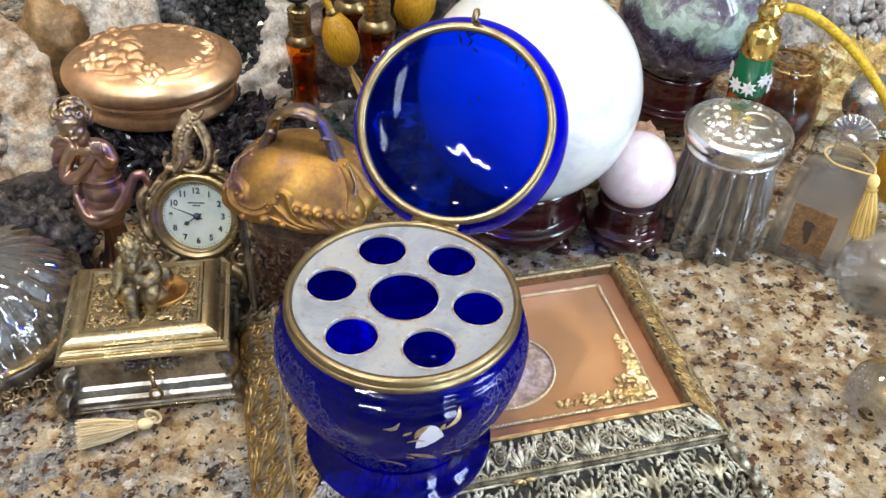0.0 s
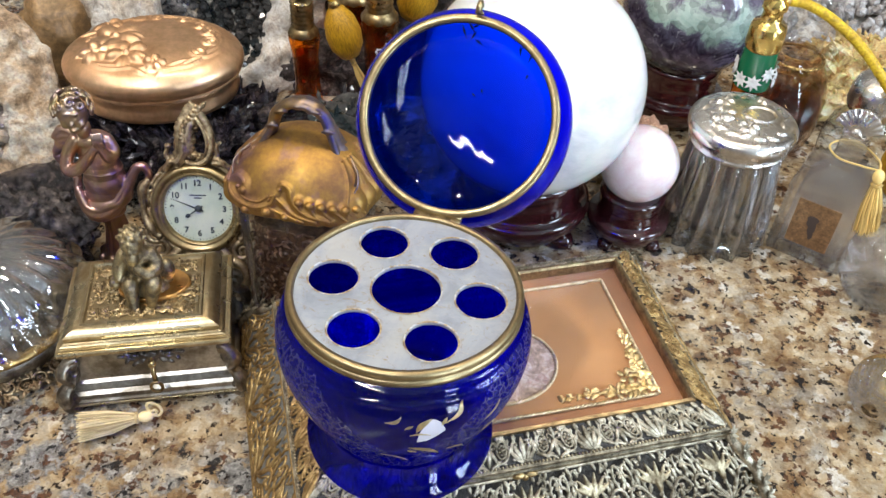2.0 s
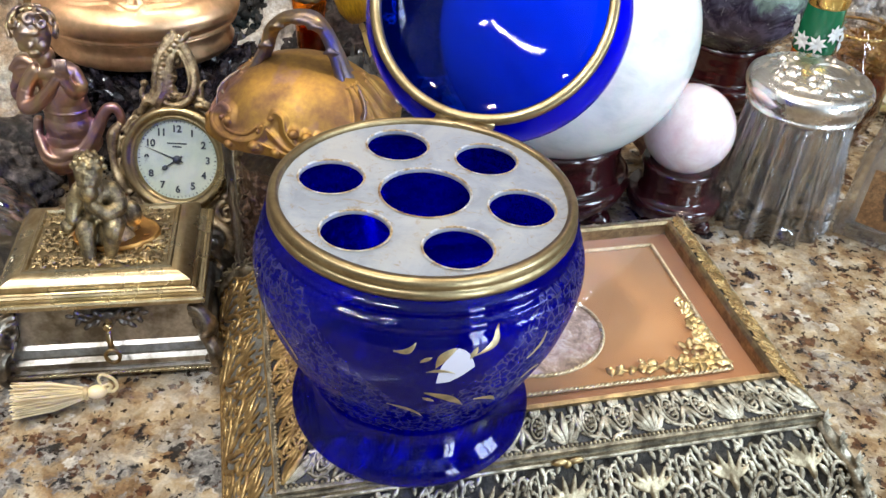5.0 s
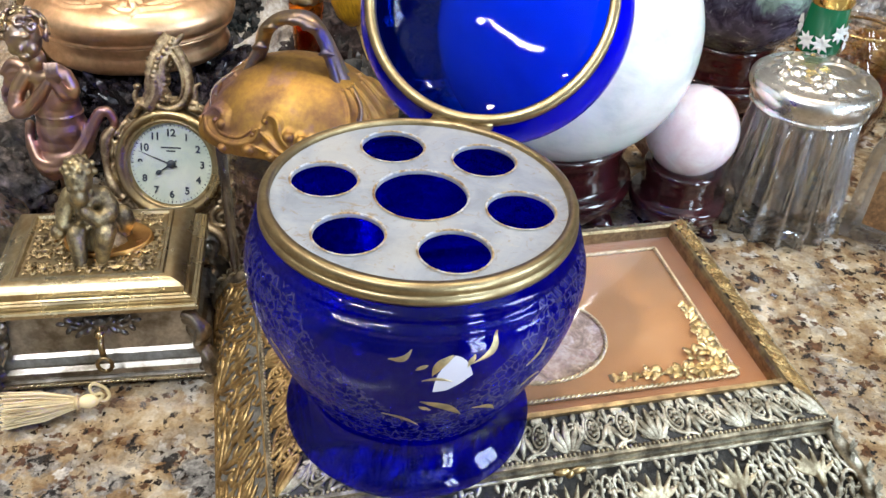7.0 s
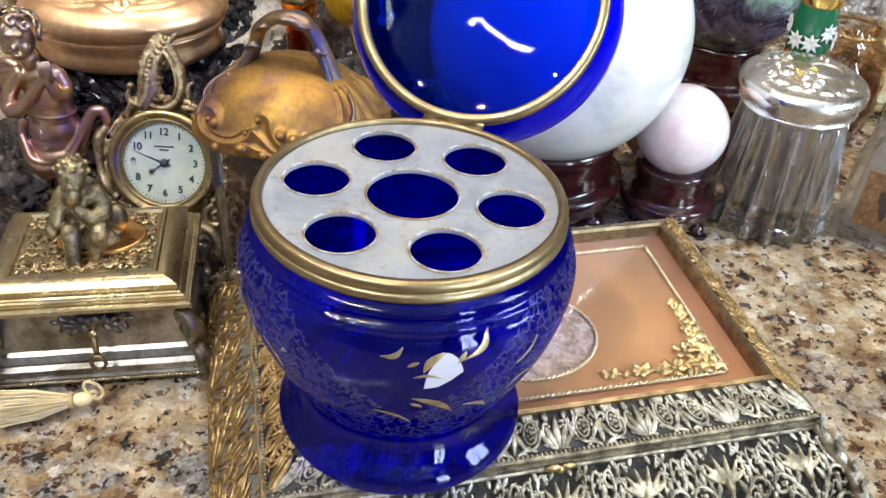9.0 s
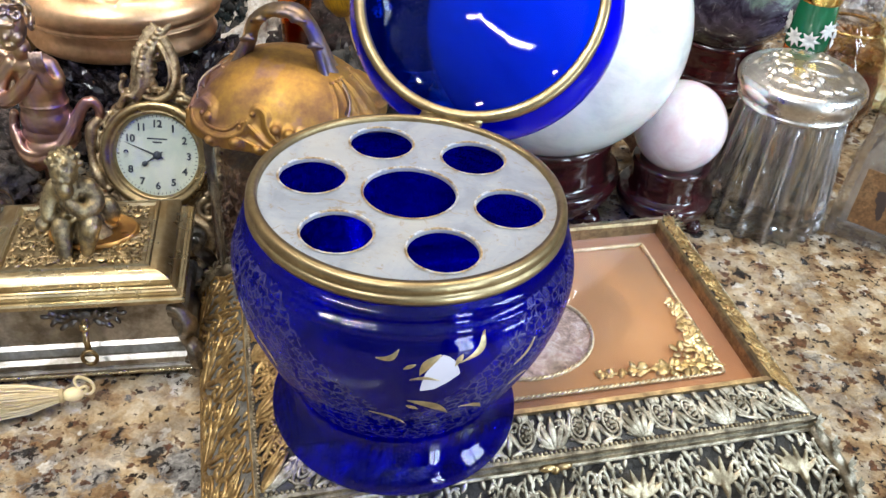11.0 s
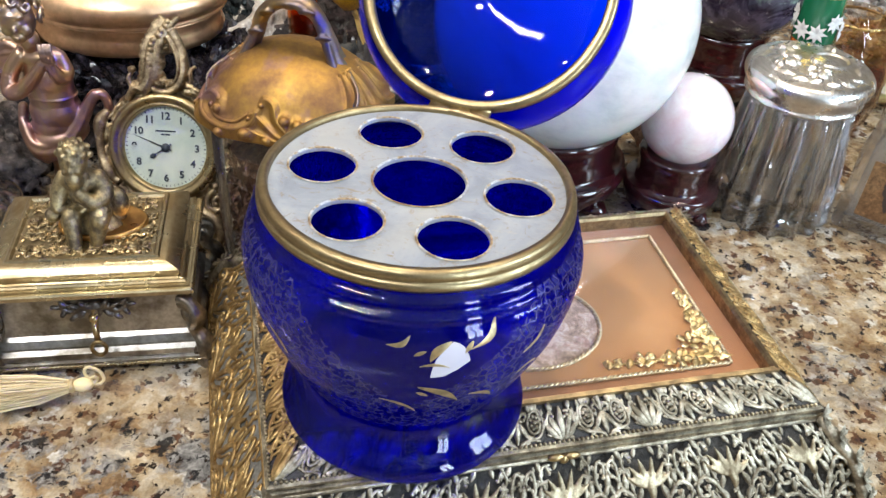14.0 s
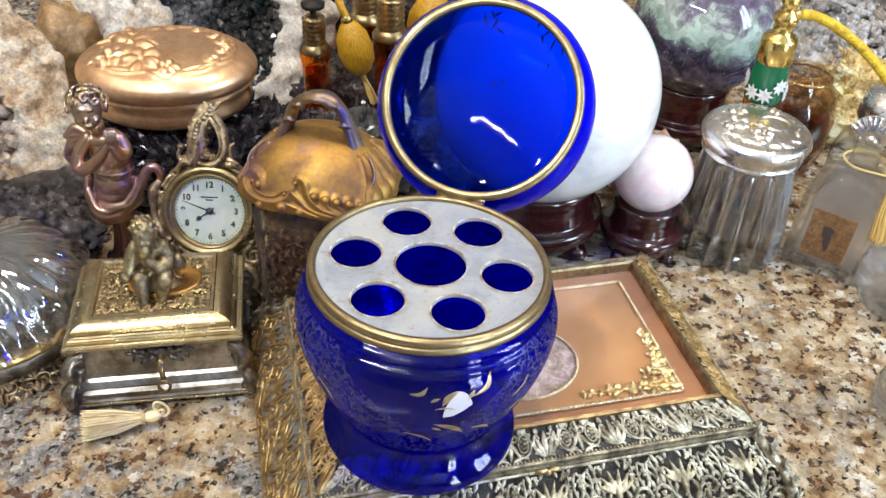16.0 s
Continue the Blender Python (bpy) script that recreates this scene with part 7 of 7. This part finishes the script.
dome_p = [(0.0645 * math.cos(t) + 0.0001, 0.0325 + 0.046 * math.sin(t)) for t in np.linspace(0, math.pi / 2, 22)]
dome_in = [(0.0560 * math.cos(t) + 0.0001, 0.0325 + 0.039 * math.sin(t)) for t in np.linspace(math.pi / 2, 0, 16)]
part("lid", lathe(dome_p + [(0.0, 0.0785)], 300, swirl), blurred(thin_glass("swirl_crystal", (1.0, 1.0, 1.0), 0.34), 0.7, 0.0, 0.07, (0.95, 0.95, 1.0), 1.4), sw, "clear swirl-ribbed glass lid")
part("lid_lining", lathe([(0.0, 0.0716)] + dome_in, 160, lambda a, z: 1 + 0.03 * math.sin(15 * a - z * 70)), thin_glass("swirl_inner", (0.98, 0.98, 0.99), 0.40), sw, "rippled inner face of the glass lid")


bm = bmesh.new()


def foot_place(s, t, lift=0.0):
    a, r = s / 0.062, 0.054 + t * 0.9 + lift * 0.3
    return Vector((r * math.cos(a), r * math.sin(a), 0.010 - t * 0.42 + lift))


filigree(bm, foot_place, 0.062 * math.tau, 0.020, 0.020, 0.0010, random.Random(77))
part("lace_foot", bm, metal("brown_gilt_lace", (0.50, 0.38, 0.24), (0.14, 0.09, 0.05), 0.3, 0.5, 110), sw, "openwork metal foot rim")


# ---- cut glass powder jar ----
pj = thing("powder_jar", "cut crystal powder jar with an embossed silver lid", "powder jar", pose(0.2345, 0.5430, 0, 0, 0, 10))


def flutes(a, z):
    k = 1 + (0.15 * abs(math.cos(8 * a)) - 0.10 + 0.022 * abs(math.cos(16 * a))) * min(1.0, (0.094 - z) / 0.012)
    if 0.0 < z < 0.022:
        k += 0.018 * math.cos(36 * a + z * 500) * math.sin(z * 300)
    return k


zs = list(np.linspace(0.001, 0.088, 30))
pr = lambda z: 0.0395 - 0.006 * (z / 0.088) + 0.0015 * math.sin(z * 60)
part("glass_body", lathe([(0.0, 0.0), (0.034, 0.0)] + [(pr(z), z) for z in zs] + [(0.0335, 0.094), (0.0300, 0.094), (0.0295, 0.06), (0.0290, 0.024), (0.024, 0.017), (0.0, 0.016)], 108, flutes), blurred(thin_glass("fluted_crystal", (1.0, 1.0, 1.0), 0.26), 0.95, 0.0, 0.07, (0.95, 0.95, 1.0), 1.5), pj, "fluted cut crystal body", False)
bm = bmesh.new()
for k in range(9):
    a = math.tau * (k + 0.5) / 9
    o = Vector((math.cos(a), math.sin(a), 0))
    for j in range(10):
        q = math.tau * j / 10
        dd = o.cross(Vector((0, 0, 1))) * math.cos(q) + Vector((0, 0, 1)) * math.sin(q)
        leaf(bm, o * 0.0395 + Vector((0, 0, 0.014)), dd.normalized(), o.cross(dd).normalized(), o, 0.011, 0.003)
part("star_cutting", bm, thin_glass("cut_star", (0.9, 0.9, 0.92), 0.3), pj, "cut stars round the foot", False)
FLUTE = thin_glass("flute_edge_glass", (0.96, 0.97, 1.0), 0.34, 0.03)
for k in range(16):
    a = math.tau * k / 16
    part("flute_edge", tube(bmesh.new(), [(pr(z) * flutes(a, z) * math.cos(a), pr(z) * flutes(a, z) * math.sin(a), z) for z in np.linspace(0.004, 0.086, 12)], 0.0011, 6), FLUTE, pj)
CAPP = [(0.0335, 0.0885), (0.0365, 0.0890), (0.0375, 0.0905), (0.0365, 0.0925), (0.0380, 0.0955), (0.0400, 0.1000), (0.0402, 0.1035), (0.0392, 0.1062), (0.0370, 0.1082), (0.0345, 0.1092), (0.0325, 0.1094), (0.022, 0.1118), (0.010, 0.1132), (0.0, 0.1135)]


def on_cap(x, y):
    return (x, y, float(np.interp(math.hypot(x, y), [p[0] for p in CAPP[:7:-1]], [p[1] for p in CAPP[:7:-1]])))


bumps = []
for k, (x, y, r) in enumerate(((-0.018, 0.004, 0.0125), (-0.005, -0.016, 0.0085), (-0.008, 0.020, 0.0085), (0.022, 0.016, 0.0065))):
    bumps += flower_bumps(on_cap, x, y, r, 0.0028, k)
for a in np.linspace(0, math.tau, 150):
    bumps.append((on_cap(0.010 + 0.0125 * math.cos(a), -0.003 + 0.0095 * math.sin(a)), 0.0013, 0.0014, False))
rg = random.Random(41)
for k in range(18):
    a = math.tau * k / 18
    bumps += leaf_bumps(on_cap, 0.0285 * math.cos(a), 0.0285 * math.sin(a), a + rg.uniform(0.7, 2.4), 0.008, 0.0019, 0.0016)
part("lid", emboss(lathe(dense(CAPP, 0.0006), 340), bumps), SILVER, pj, "domed polished silver lid embossed with flowers")


# ---- perfume bottle with shell stopper ----
fb = thing("perfume_bottle", "clear square perfume bottle with a silver shell stopper", "perfume bottle", pose(0.3105, 0.5215, 0, 0, 0, -35))
bottle_bm = rect_loft([(0.024, 0.017, 0.0), (0.0285, 0.0205, 0.002), (0.0300, 0.0215, 0.007), (0.0290, 0.0205, 0.068), (0.0265, 0.0180, 0.077), (0.0135, 0.0110, 0.086), (0.0095, 0.0095, 0.089), (0.0095, 0.0095, 0.114)])
bmesh.ops.bevel(bottle_bm, geom=[x for x in bottle_bm.edges if x.calc_face_angle(0.0) > 0.6], offset=0.0022, segments=3, affect="EDGES")
sharp(part("glass_body", bottle_bm, blurred(thin_glass("bottle_glass", (0.99, 0.99, 1.0), 0.05), 0.35, 0.0, 0.07, (0.97, 0.97, 1.0), 1.25), fb, "clear bevelled glass body"), 30)
part("inner_wall", rect_loft([(0.0235, 0.0150, 0.010), (0.0225, 0.0145, 0.064), (0.019, 0.012, 0.072), (0.008, 0.008, 0.084)]), blurred(thin_glass("bottle_core", (0.97, 0.97, 0.98), 0.10), 0.35, 0.0, 0.14, (0.97, 0.97, 1.0), 1.2), fb, "thick inner glass wall", False)
LABEL = stone("brown_label", [(0.3, (0.15, 0.078, 0.034)), (0.55, (0.22, 0.12, 0.055)), (0.75, (0.28, 0.17, 0.085))], 60, 0.4, 0.1)
lb = part("label", block(0.032, 0.0008, 0.042, 0.0002), LABEL, fb, "worn brown paper label", False, m=pose(-0.002, -0.0219, 0.017, 1, 0, 0))
bm = bmesh.new()
for x, z, w, h in ((-0.001, 0.027, 0.0045, 0.003), (0.0, 0.019, 0.0028, 0.008), (-0.002, 0.023, 0.003, 0.004), (0.001, 0.012, 0.0018, 0.004)):
    ellipsoid(bm, (x, -0.0005, z), (w, 0.0002, h), seg=14, rings=8)
part("label_print", bm, mat("faded_ink", (0.07, 0.05, 0.045), 0.6), lb, smooth=False)
bm = lathe([(0.0, 0.099), (0.010, 0.099), (0.0115, 0.102), (0.0115, 0.108), (0.009, 0.111), (0.0, 0.112)], 28)
for k in range(11):
    a = radians(-75 + 15 * k)
    tube(bm, [(0, -0.0085, 0.104), (0.012 * math.sin(a) * 0.5, -0.0115, 0.104 + 0.012 * math.cos(a) * 0.55), (0.0165 * math.sin(a), -0.0085, 0.104 + 0.0175 * math.cos(a))], lambda k: 0.0009 + 0.0013 * k, 7)
for s in (-1, 1):
    tube(bm, [(s * 0.006 + x, -0.011, 0.1035 + y) for x, y in spiral(0, 0, 0.004, 0.0008, 0.5, 1.4 * s)], 0.0012, 6)
ellipsoid(bm, (0, -0.011, 0.1035), (0.004, 0.003, 0.003))
blended("shell_stopper", bm, SILVER, 0.0005, fb, "silver scallop shell stopper", Matrix.Translation((0, 0, 0.0155)), 1)
rj = thing("crystal_bottle", "crystal bottle with a round silver cap", "perfume bottle", pose(0.366, 0.602, 0))
part("glass_body", lathe([(0, 0), (0.030, 0), (0.034, 0.006), (0.035, 0.05), (0.030, 0.068), (0.018, 0.078), (0.0165, 0.088)], 72, lambda a, z: 1 + 0.03 * math.cos(14 * a + z * 60)), CLEAR, rj, "clear ribbed crystal body")
part("cap", lathe([(0.018, 0.082), (0.0245, 0.083), (0.026, 0.088), (0.0255, 0.100), (0.0225, 0.108), (0.014, 0.1125), (0, 0.1135)], 64), SILVER, rj, "round polished silver cap")
bm1, bm2 = bmesh.new(), bmesh.new()
tassel(bm1, bm2, (0, 0, 0), (0.1, -0.16, -1.0), 0.050, 0.009, 170, random.Random(6))
YSILK = silk_thread("yellow_silk", (0.40, 0.22, 0.04), (0.82, 0.60, 0.22))
t2 = thing("tassel", "yellow silk tassel tied round the bottle's neck", "tassel", pose(0.3225, 0.4960, 0.0985))
part("knot", bm1, YSILK, t2)
tagged(part("skirt", bm2, YSILK, t2, smooth=False), kind="stuff")
bm = bmesh.new()
tube(bm, spline([(0, 0, 0), (-0.010, 0.008, -0.002), (-0.022, 0.020, -0.004), (-0.024, 0.034, -0.003), (-0.012, 0.040, -0.002), (0, 0.032, -0.001), (0.004, 0.012, 0.0), (0, 0, 0)], 6), 0.0008, 5)
part("cord", bm, YSILK, t2)
fr = thing("frosted_bottle", "round frosted glass bottle on the granite", "perfume bottle", pose(0.346, 0.470, 0))
part("glass_body", lathe([(0, 0), (0.018, 0), (0.026, 0.004), (0.0315, 0.014), (0.034, 0.027), (0.032, 0.040), (0.025, 0.052), (0.014, 0.060), (0.010, 0.064)], 64), FROST, fr, "frosted round glass body")
part("stopper", lathe([(0.0, 0.062), (0.010, 0.062), (0.012, 0.070), (0.010, 0.080), (0, 0.083)], 32), FROST, fr)
bm = lathe([(0.034 * math.sin(t), 0.034 - 0.034 * math.cos(t)) for t in np.linspace(0.25, 2.2, 20)], 84, lambda a, z: 1 + 0.022 * math.sin(13 * a + z * 330) * math.sin(13 * a - z * 330))
cb = thing("cut_glass_ball", "cut crystal flask with a gilt cap lying on the granite", "perfume bottle", Matrix.Translation((0.3043, 0.3586, 0.0226)) @ Vector((0.70, 0.70, 0.10)).to_track_quat("Z", "Y").to_matrix().to_4x4() @ Matrix.Scale(0.67, 4) @ Matrix.Translation((0, 0, -0.034)))
part("glass_body", bm, blurred(thin_glass("diamond_crystal", (0.96, 0.96, 0.98), 0.22), 0.7, 0.0, 0.25, (0.96, 0.96, 1.0), 1.3), cb, "diamond-cut crystal body", False)
bm = bmesh.new()
for z, r in ((0.0440, 0.0326), (0.0475, 0.0314), (0.0510, 0.0298)):
    tube(bm, [(r * math.cos(a), r * math.sin(a), z) for a in np.linspace(0, math.tau, 60)[:-1]], 0.0013, 6, True)
lathe([(0.0300, 0.0520), (0.0275, 0.057), (0.0225, 0.063), (0.0150, 0.068), (0.012, 0.075), (0.0, 0.078)], 60, bm=bm)
part("gilt_band", bm, GOLD, cb, "ridged bright gilt band")


# ---- atomizers and amber flasks at the back ----
def yellow_mesh():
    m = mat("yellow_netting", (0.62, 0.36, 0.03), 0.5)
    v = tex_coord(m, scale=(900, 900, 22))
    w = noise_tex(m, v, 1.0, 3, 0.6)
    wire(m, ramp(m, w, [(0.3, (0.26, 0.12, 0.004)), (0.6, (0.58, 0.31, 0.012))]), "Base Color")
    bump(m, w, 0.35, 0.0005)
    return m


YNET = yellow_mesh()
ga = thing("enamel_atomizer", "slim atomizer with green enamel and gilt cap", "atomizer", pose(0.2585, 0.6080, 0))
part("glass_body", lathe([(0, 0), (0.020, 0), (0.021, 0.004), (0.014, 0.02), (0.0125, 0.06), (0.0142, 0.100)], 48), AMBER, ga, "slim amber glass body")
part("enamel_sleeve", lathe([(0.0142, 0.099), (0.0148, 0.100), (0.0147, 0.105), (0.0142, 0.118), (0.0132, 0.134)], 48), mat("green_enamel", (0.008, 0.13, 0.055), 0.1), ga, "glossy green enamelled sleeve")
bm = bmesh.new()
for k in range(9):
    a = math.tau * k / 9 - 1.9
    c = Vector((0.0145 * math.cos(a), 0.0145 * math.sin(a), 0.108 + 0.008 * (k % 2)))
    o = Vector((math.cos(a), math.sin(a), 0))
    for j in range(8):
        q = math.tau * j / 8
        d = (o.cross(Vector((0, 0, 1))) * math.cos(q) + Vector((0, 0, 1)) * math.sin(q)).normalized()
        leaf(bm, c + o * 0.0006, d, o.cross(d), o, 0.0075, 0.0034)
part("daisy_pattern", bm, WHITE, ga, "white enamel daisies")
part("cap", lathe([(0.0134, 0.132), (0.0142, 0.134), (0.0138, 0.150), (0.0125, 0.153), (0.008, 0.155), (0.0075, 0.163), (0.0095, 0.165), (0.0095, 0.170), (0.006, 0.173), (0.0055, 0.177), (0.0075, 0.180), (0.006, 0.185), (0.002, 0.188), (0, 0.189)], 40), metal("bright_gilt", (0.92, 0.68, 0.22), (0.6, 0.4, 0.12), 0.14, 0.3, 60, 0.04), ga, "bright turned gilt spray cap")
bm = bmesh.new()
tube(bm, [(0.004, 0, 0.1705), (0.014, 0, 0.1710)], 0.0032, 12)
part("spout", bm, GOLD, ga)
bm = bmesh.new()
tube(bm, spline([(0.010, 0, 0.1710), (0.022, -0.002, 0.170), (0.040, -0.008, 0.163), (0.062, -0.018, 0.149), (0.080, -0.032, 0.132), (0.098, -0.045, 0.110), (0.115, -0.050, 0.08)], 8), 0.0038, 12)
part("hose", bm, stone("lemon_rubber", [(0.3, (0.46, 0.28, 0.012)), (0.7, (0.62, 0.42, 0.03))], 60, 0.4, 0.1), ga, "yellow net-covered rubber hose")
part("bulb", ellipsoid(bmesh.new(), (0.124, -0.052, 0.055), (0.02, 0.02, 0.031), rot=(0, -16, 0), seg=32, rings=20), YNET, ga)
sb = thing("swirl_bottle", "round amber swirl glass bottle with clear neck", "perfume bottle", pose(0.3170, 0.668, 0))
part("glass_body", lathe([(0, 0), (0.022, 0), (0.030, 0.010), (0.0345, 0.03), (0.0345, 0.055), (0.029, 0.078), (0.020, 0.092), (0.0185, 0.097)], 120, lambda a, z: 1 + 0.035 * math.sin(10 * a + z * 90)), thin_glass("brown_glass", (0.80, 0.66, 0.54), 0.10), sb, "amber tinted swirl-ribbed glass")
part("liquid", lathe([(0, 0.002), (0.027, 0.008), (0.0325, 0.03), (0.0325, 0.05), (0.0305, 0.056), (0, 0.056)], 48), thin_glass("scent", (0.55, 0.22, 0.07)), sb, "brown scent inside")
bm = bmesh.new()
tube(bm, [(0.0225 * math.cos(a), 0.0225 * math.sin(a), 0.091) for a in np.linspace(0, math.tau, 50)[:-1]], 0.0013, 6, True)
part("gilt_ring", bm, GOLD, sb)
part("stopper", lathe([(0, 0.096), (0.015, 0.096), (0.017, 0.104), (0.0175, 0.125), (0.014, 0.135), (0.018, 0.142), (0.014, 0.153), (0, 0.156)], 48), CLEAR, sb, "clear glass stopper")


def amber_flask(x, y, r, h, label, cap_h=0.036):
    t = thing("amber_flask", label, "atomizer", pose(x, y, 0), "amber flasks")
    part("glass_body", lathe([(0, 0), (r * 0.95, 0), (r, 0.003), (r * 0.86, h * 0.3), (r * 0.9, h * 0.7), (r * 1.05, h * 0.86), (r * 1.02, h * 0.95), (r * 0.75, h)], 40, lambda a, z: 1 + 0.02 * math.cos(10 * a)), AMBER, t, "ribbed amber glass")
    part("core", lathe([(0, 0.004), (r * 0.72, 0.005), (r * 0.66, h * 0.5), (r * 0.7, h * 0.72), (0, h * 0.73)], 32), thin_glass("amber_liquid", (0.80, 0.28, 0.04)), t, "amber scent inside")
    p = [(r * 1.02, h * 0.93), (r * 1.04, h * 0.96), (r * 0.8, h + 0.002)]
    for k in range(6):
        z = h + 0.002 + cap_h * k / 6
        p += [(r * 0.72, z + 0.001), (r * 0.78, z + cap_h / 12), (r * 0.72, z + cap_h / 6 - 0.001)]
    p += [(r * 0.5, h + cap_h + 0.003), (0, h + cap_h + 0.004)]
    part("cap", lathe(p, 36), BRASS, t, "ribbed brass collar and cap")
    part("finial", lathe([(r * 0.2, h + cap_h + 0.002), (r * 0.2, h + cap_h + 0.008), (r * 0.75, h + cap_h + 0.010), (r * 0.8, h + cap_h + 0.014), (0, h + cap_h + 0.018)], 28), DARKMETAL, t)
    return t


amber_flask(-0.1165, 0.712, 0.0135, 0.079, "slim amber glass flask with a brass cap", 0.026)
broad = amber_flask(-0.0480, 0.722, 0.0165, 0.092, "broad amber glass flask with a ribbed brass cap", 0.03)
amber_flask(-0.0740, 0.765, 0.0165, 0.088, "amber glass flask behind the yellow bulb", 0.03)
bm = bmesh.new()
for j in range(6):
    a = math.tau * j / 6
    ellipsoid(bm, (-0.0480 + 0.0026 * math.cos(a), 0.7065, 0.060 + 0.0026 * math.sin(a)), (0.0012, 0.0008, 0.0012), seg=8, rings=6)
    ellipsoid(bm, (-0.0400 + 0.0022 * math.cos(a), 0.7075, 0.066 + 0.0022 * math.sin(a)), (0.0011, 0.0008, 0.0011), seg=8, rings=6)
part("painted_flowers", bm, WHITE, broad, "small white enamel flowers", m=broad.matrix_basis.inverted())


def net_bulb(x, y, z, r, length, tilt, label, drop=True):
    t = thing("atomizer_bulb", label, "atomizer bulb", pose(x, y, z, 0, tilt, 0), "yellow bulbs")
    part("bulb", lathe([(0, -length * 0.5), (r * 0.55, -length * 0.43), (r * 0.9, -length * 0.25), (r, -length * 0.02), (r * 0.86, length * 0.24), (r * 0.5, length * 0.43), (r * 0.28, length * 0.5)], 40), YNET, t, "yellow net-covered rubber bulb")
    part("ferrule", lathe([(r * 0.30, length * 0.47), (r * 0.36, length * 0.5), (r * 0.3, length * 0.56), (r * 0.22, length * 0.6)], 24), GOLD, t)
    bm = bmesh.new()
    tube(bm, spline([(0, 0, length * 0.55), (-0.003, 0.004, length * 0.85), (-0.002, 0.02, length * 1.2), (0.004, 0.04, length * 1.25)], 6), r * 0.22, 10)
    part("hose", bm, YNET, t)
    if drop:
        b1, b2 = bmesh.new(), bmesh.new()
        tassel(b1, b2, (0, 0, -length * 0.49), (0.12, 0, -1), 0.030, 0.004, 60, random.Random(9))
        part("tassel_knot", b1, YSILK, t)
        tagged(part("tassel_skirt", b2, YSILK, t, smooth=False), kind="stuff")


net_bulb(-0.0775, 0.685, 0.0905, 0.0158, 0.052, -14, "yellow netted atomizer bulb with a small tassel")
net_bulb(-0.014, 0.79, 0.075, 0.02, 0.055, 20, "yellow netted atomizer bulb behind the white ball", False)
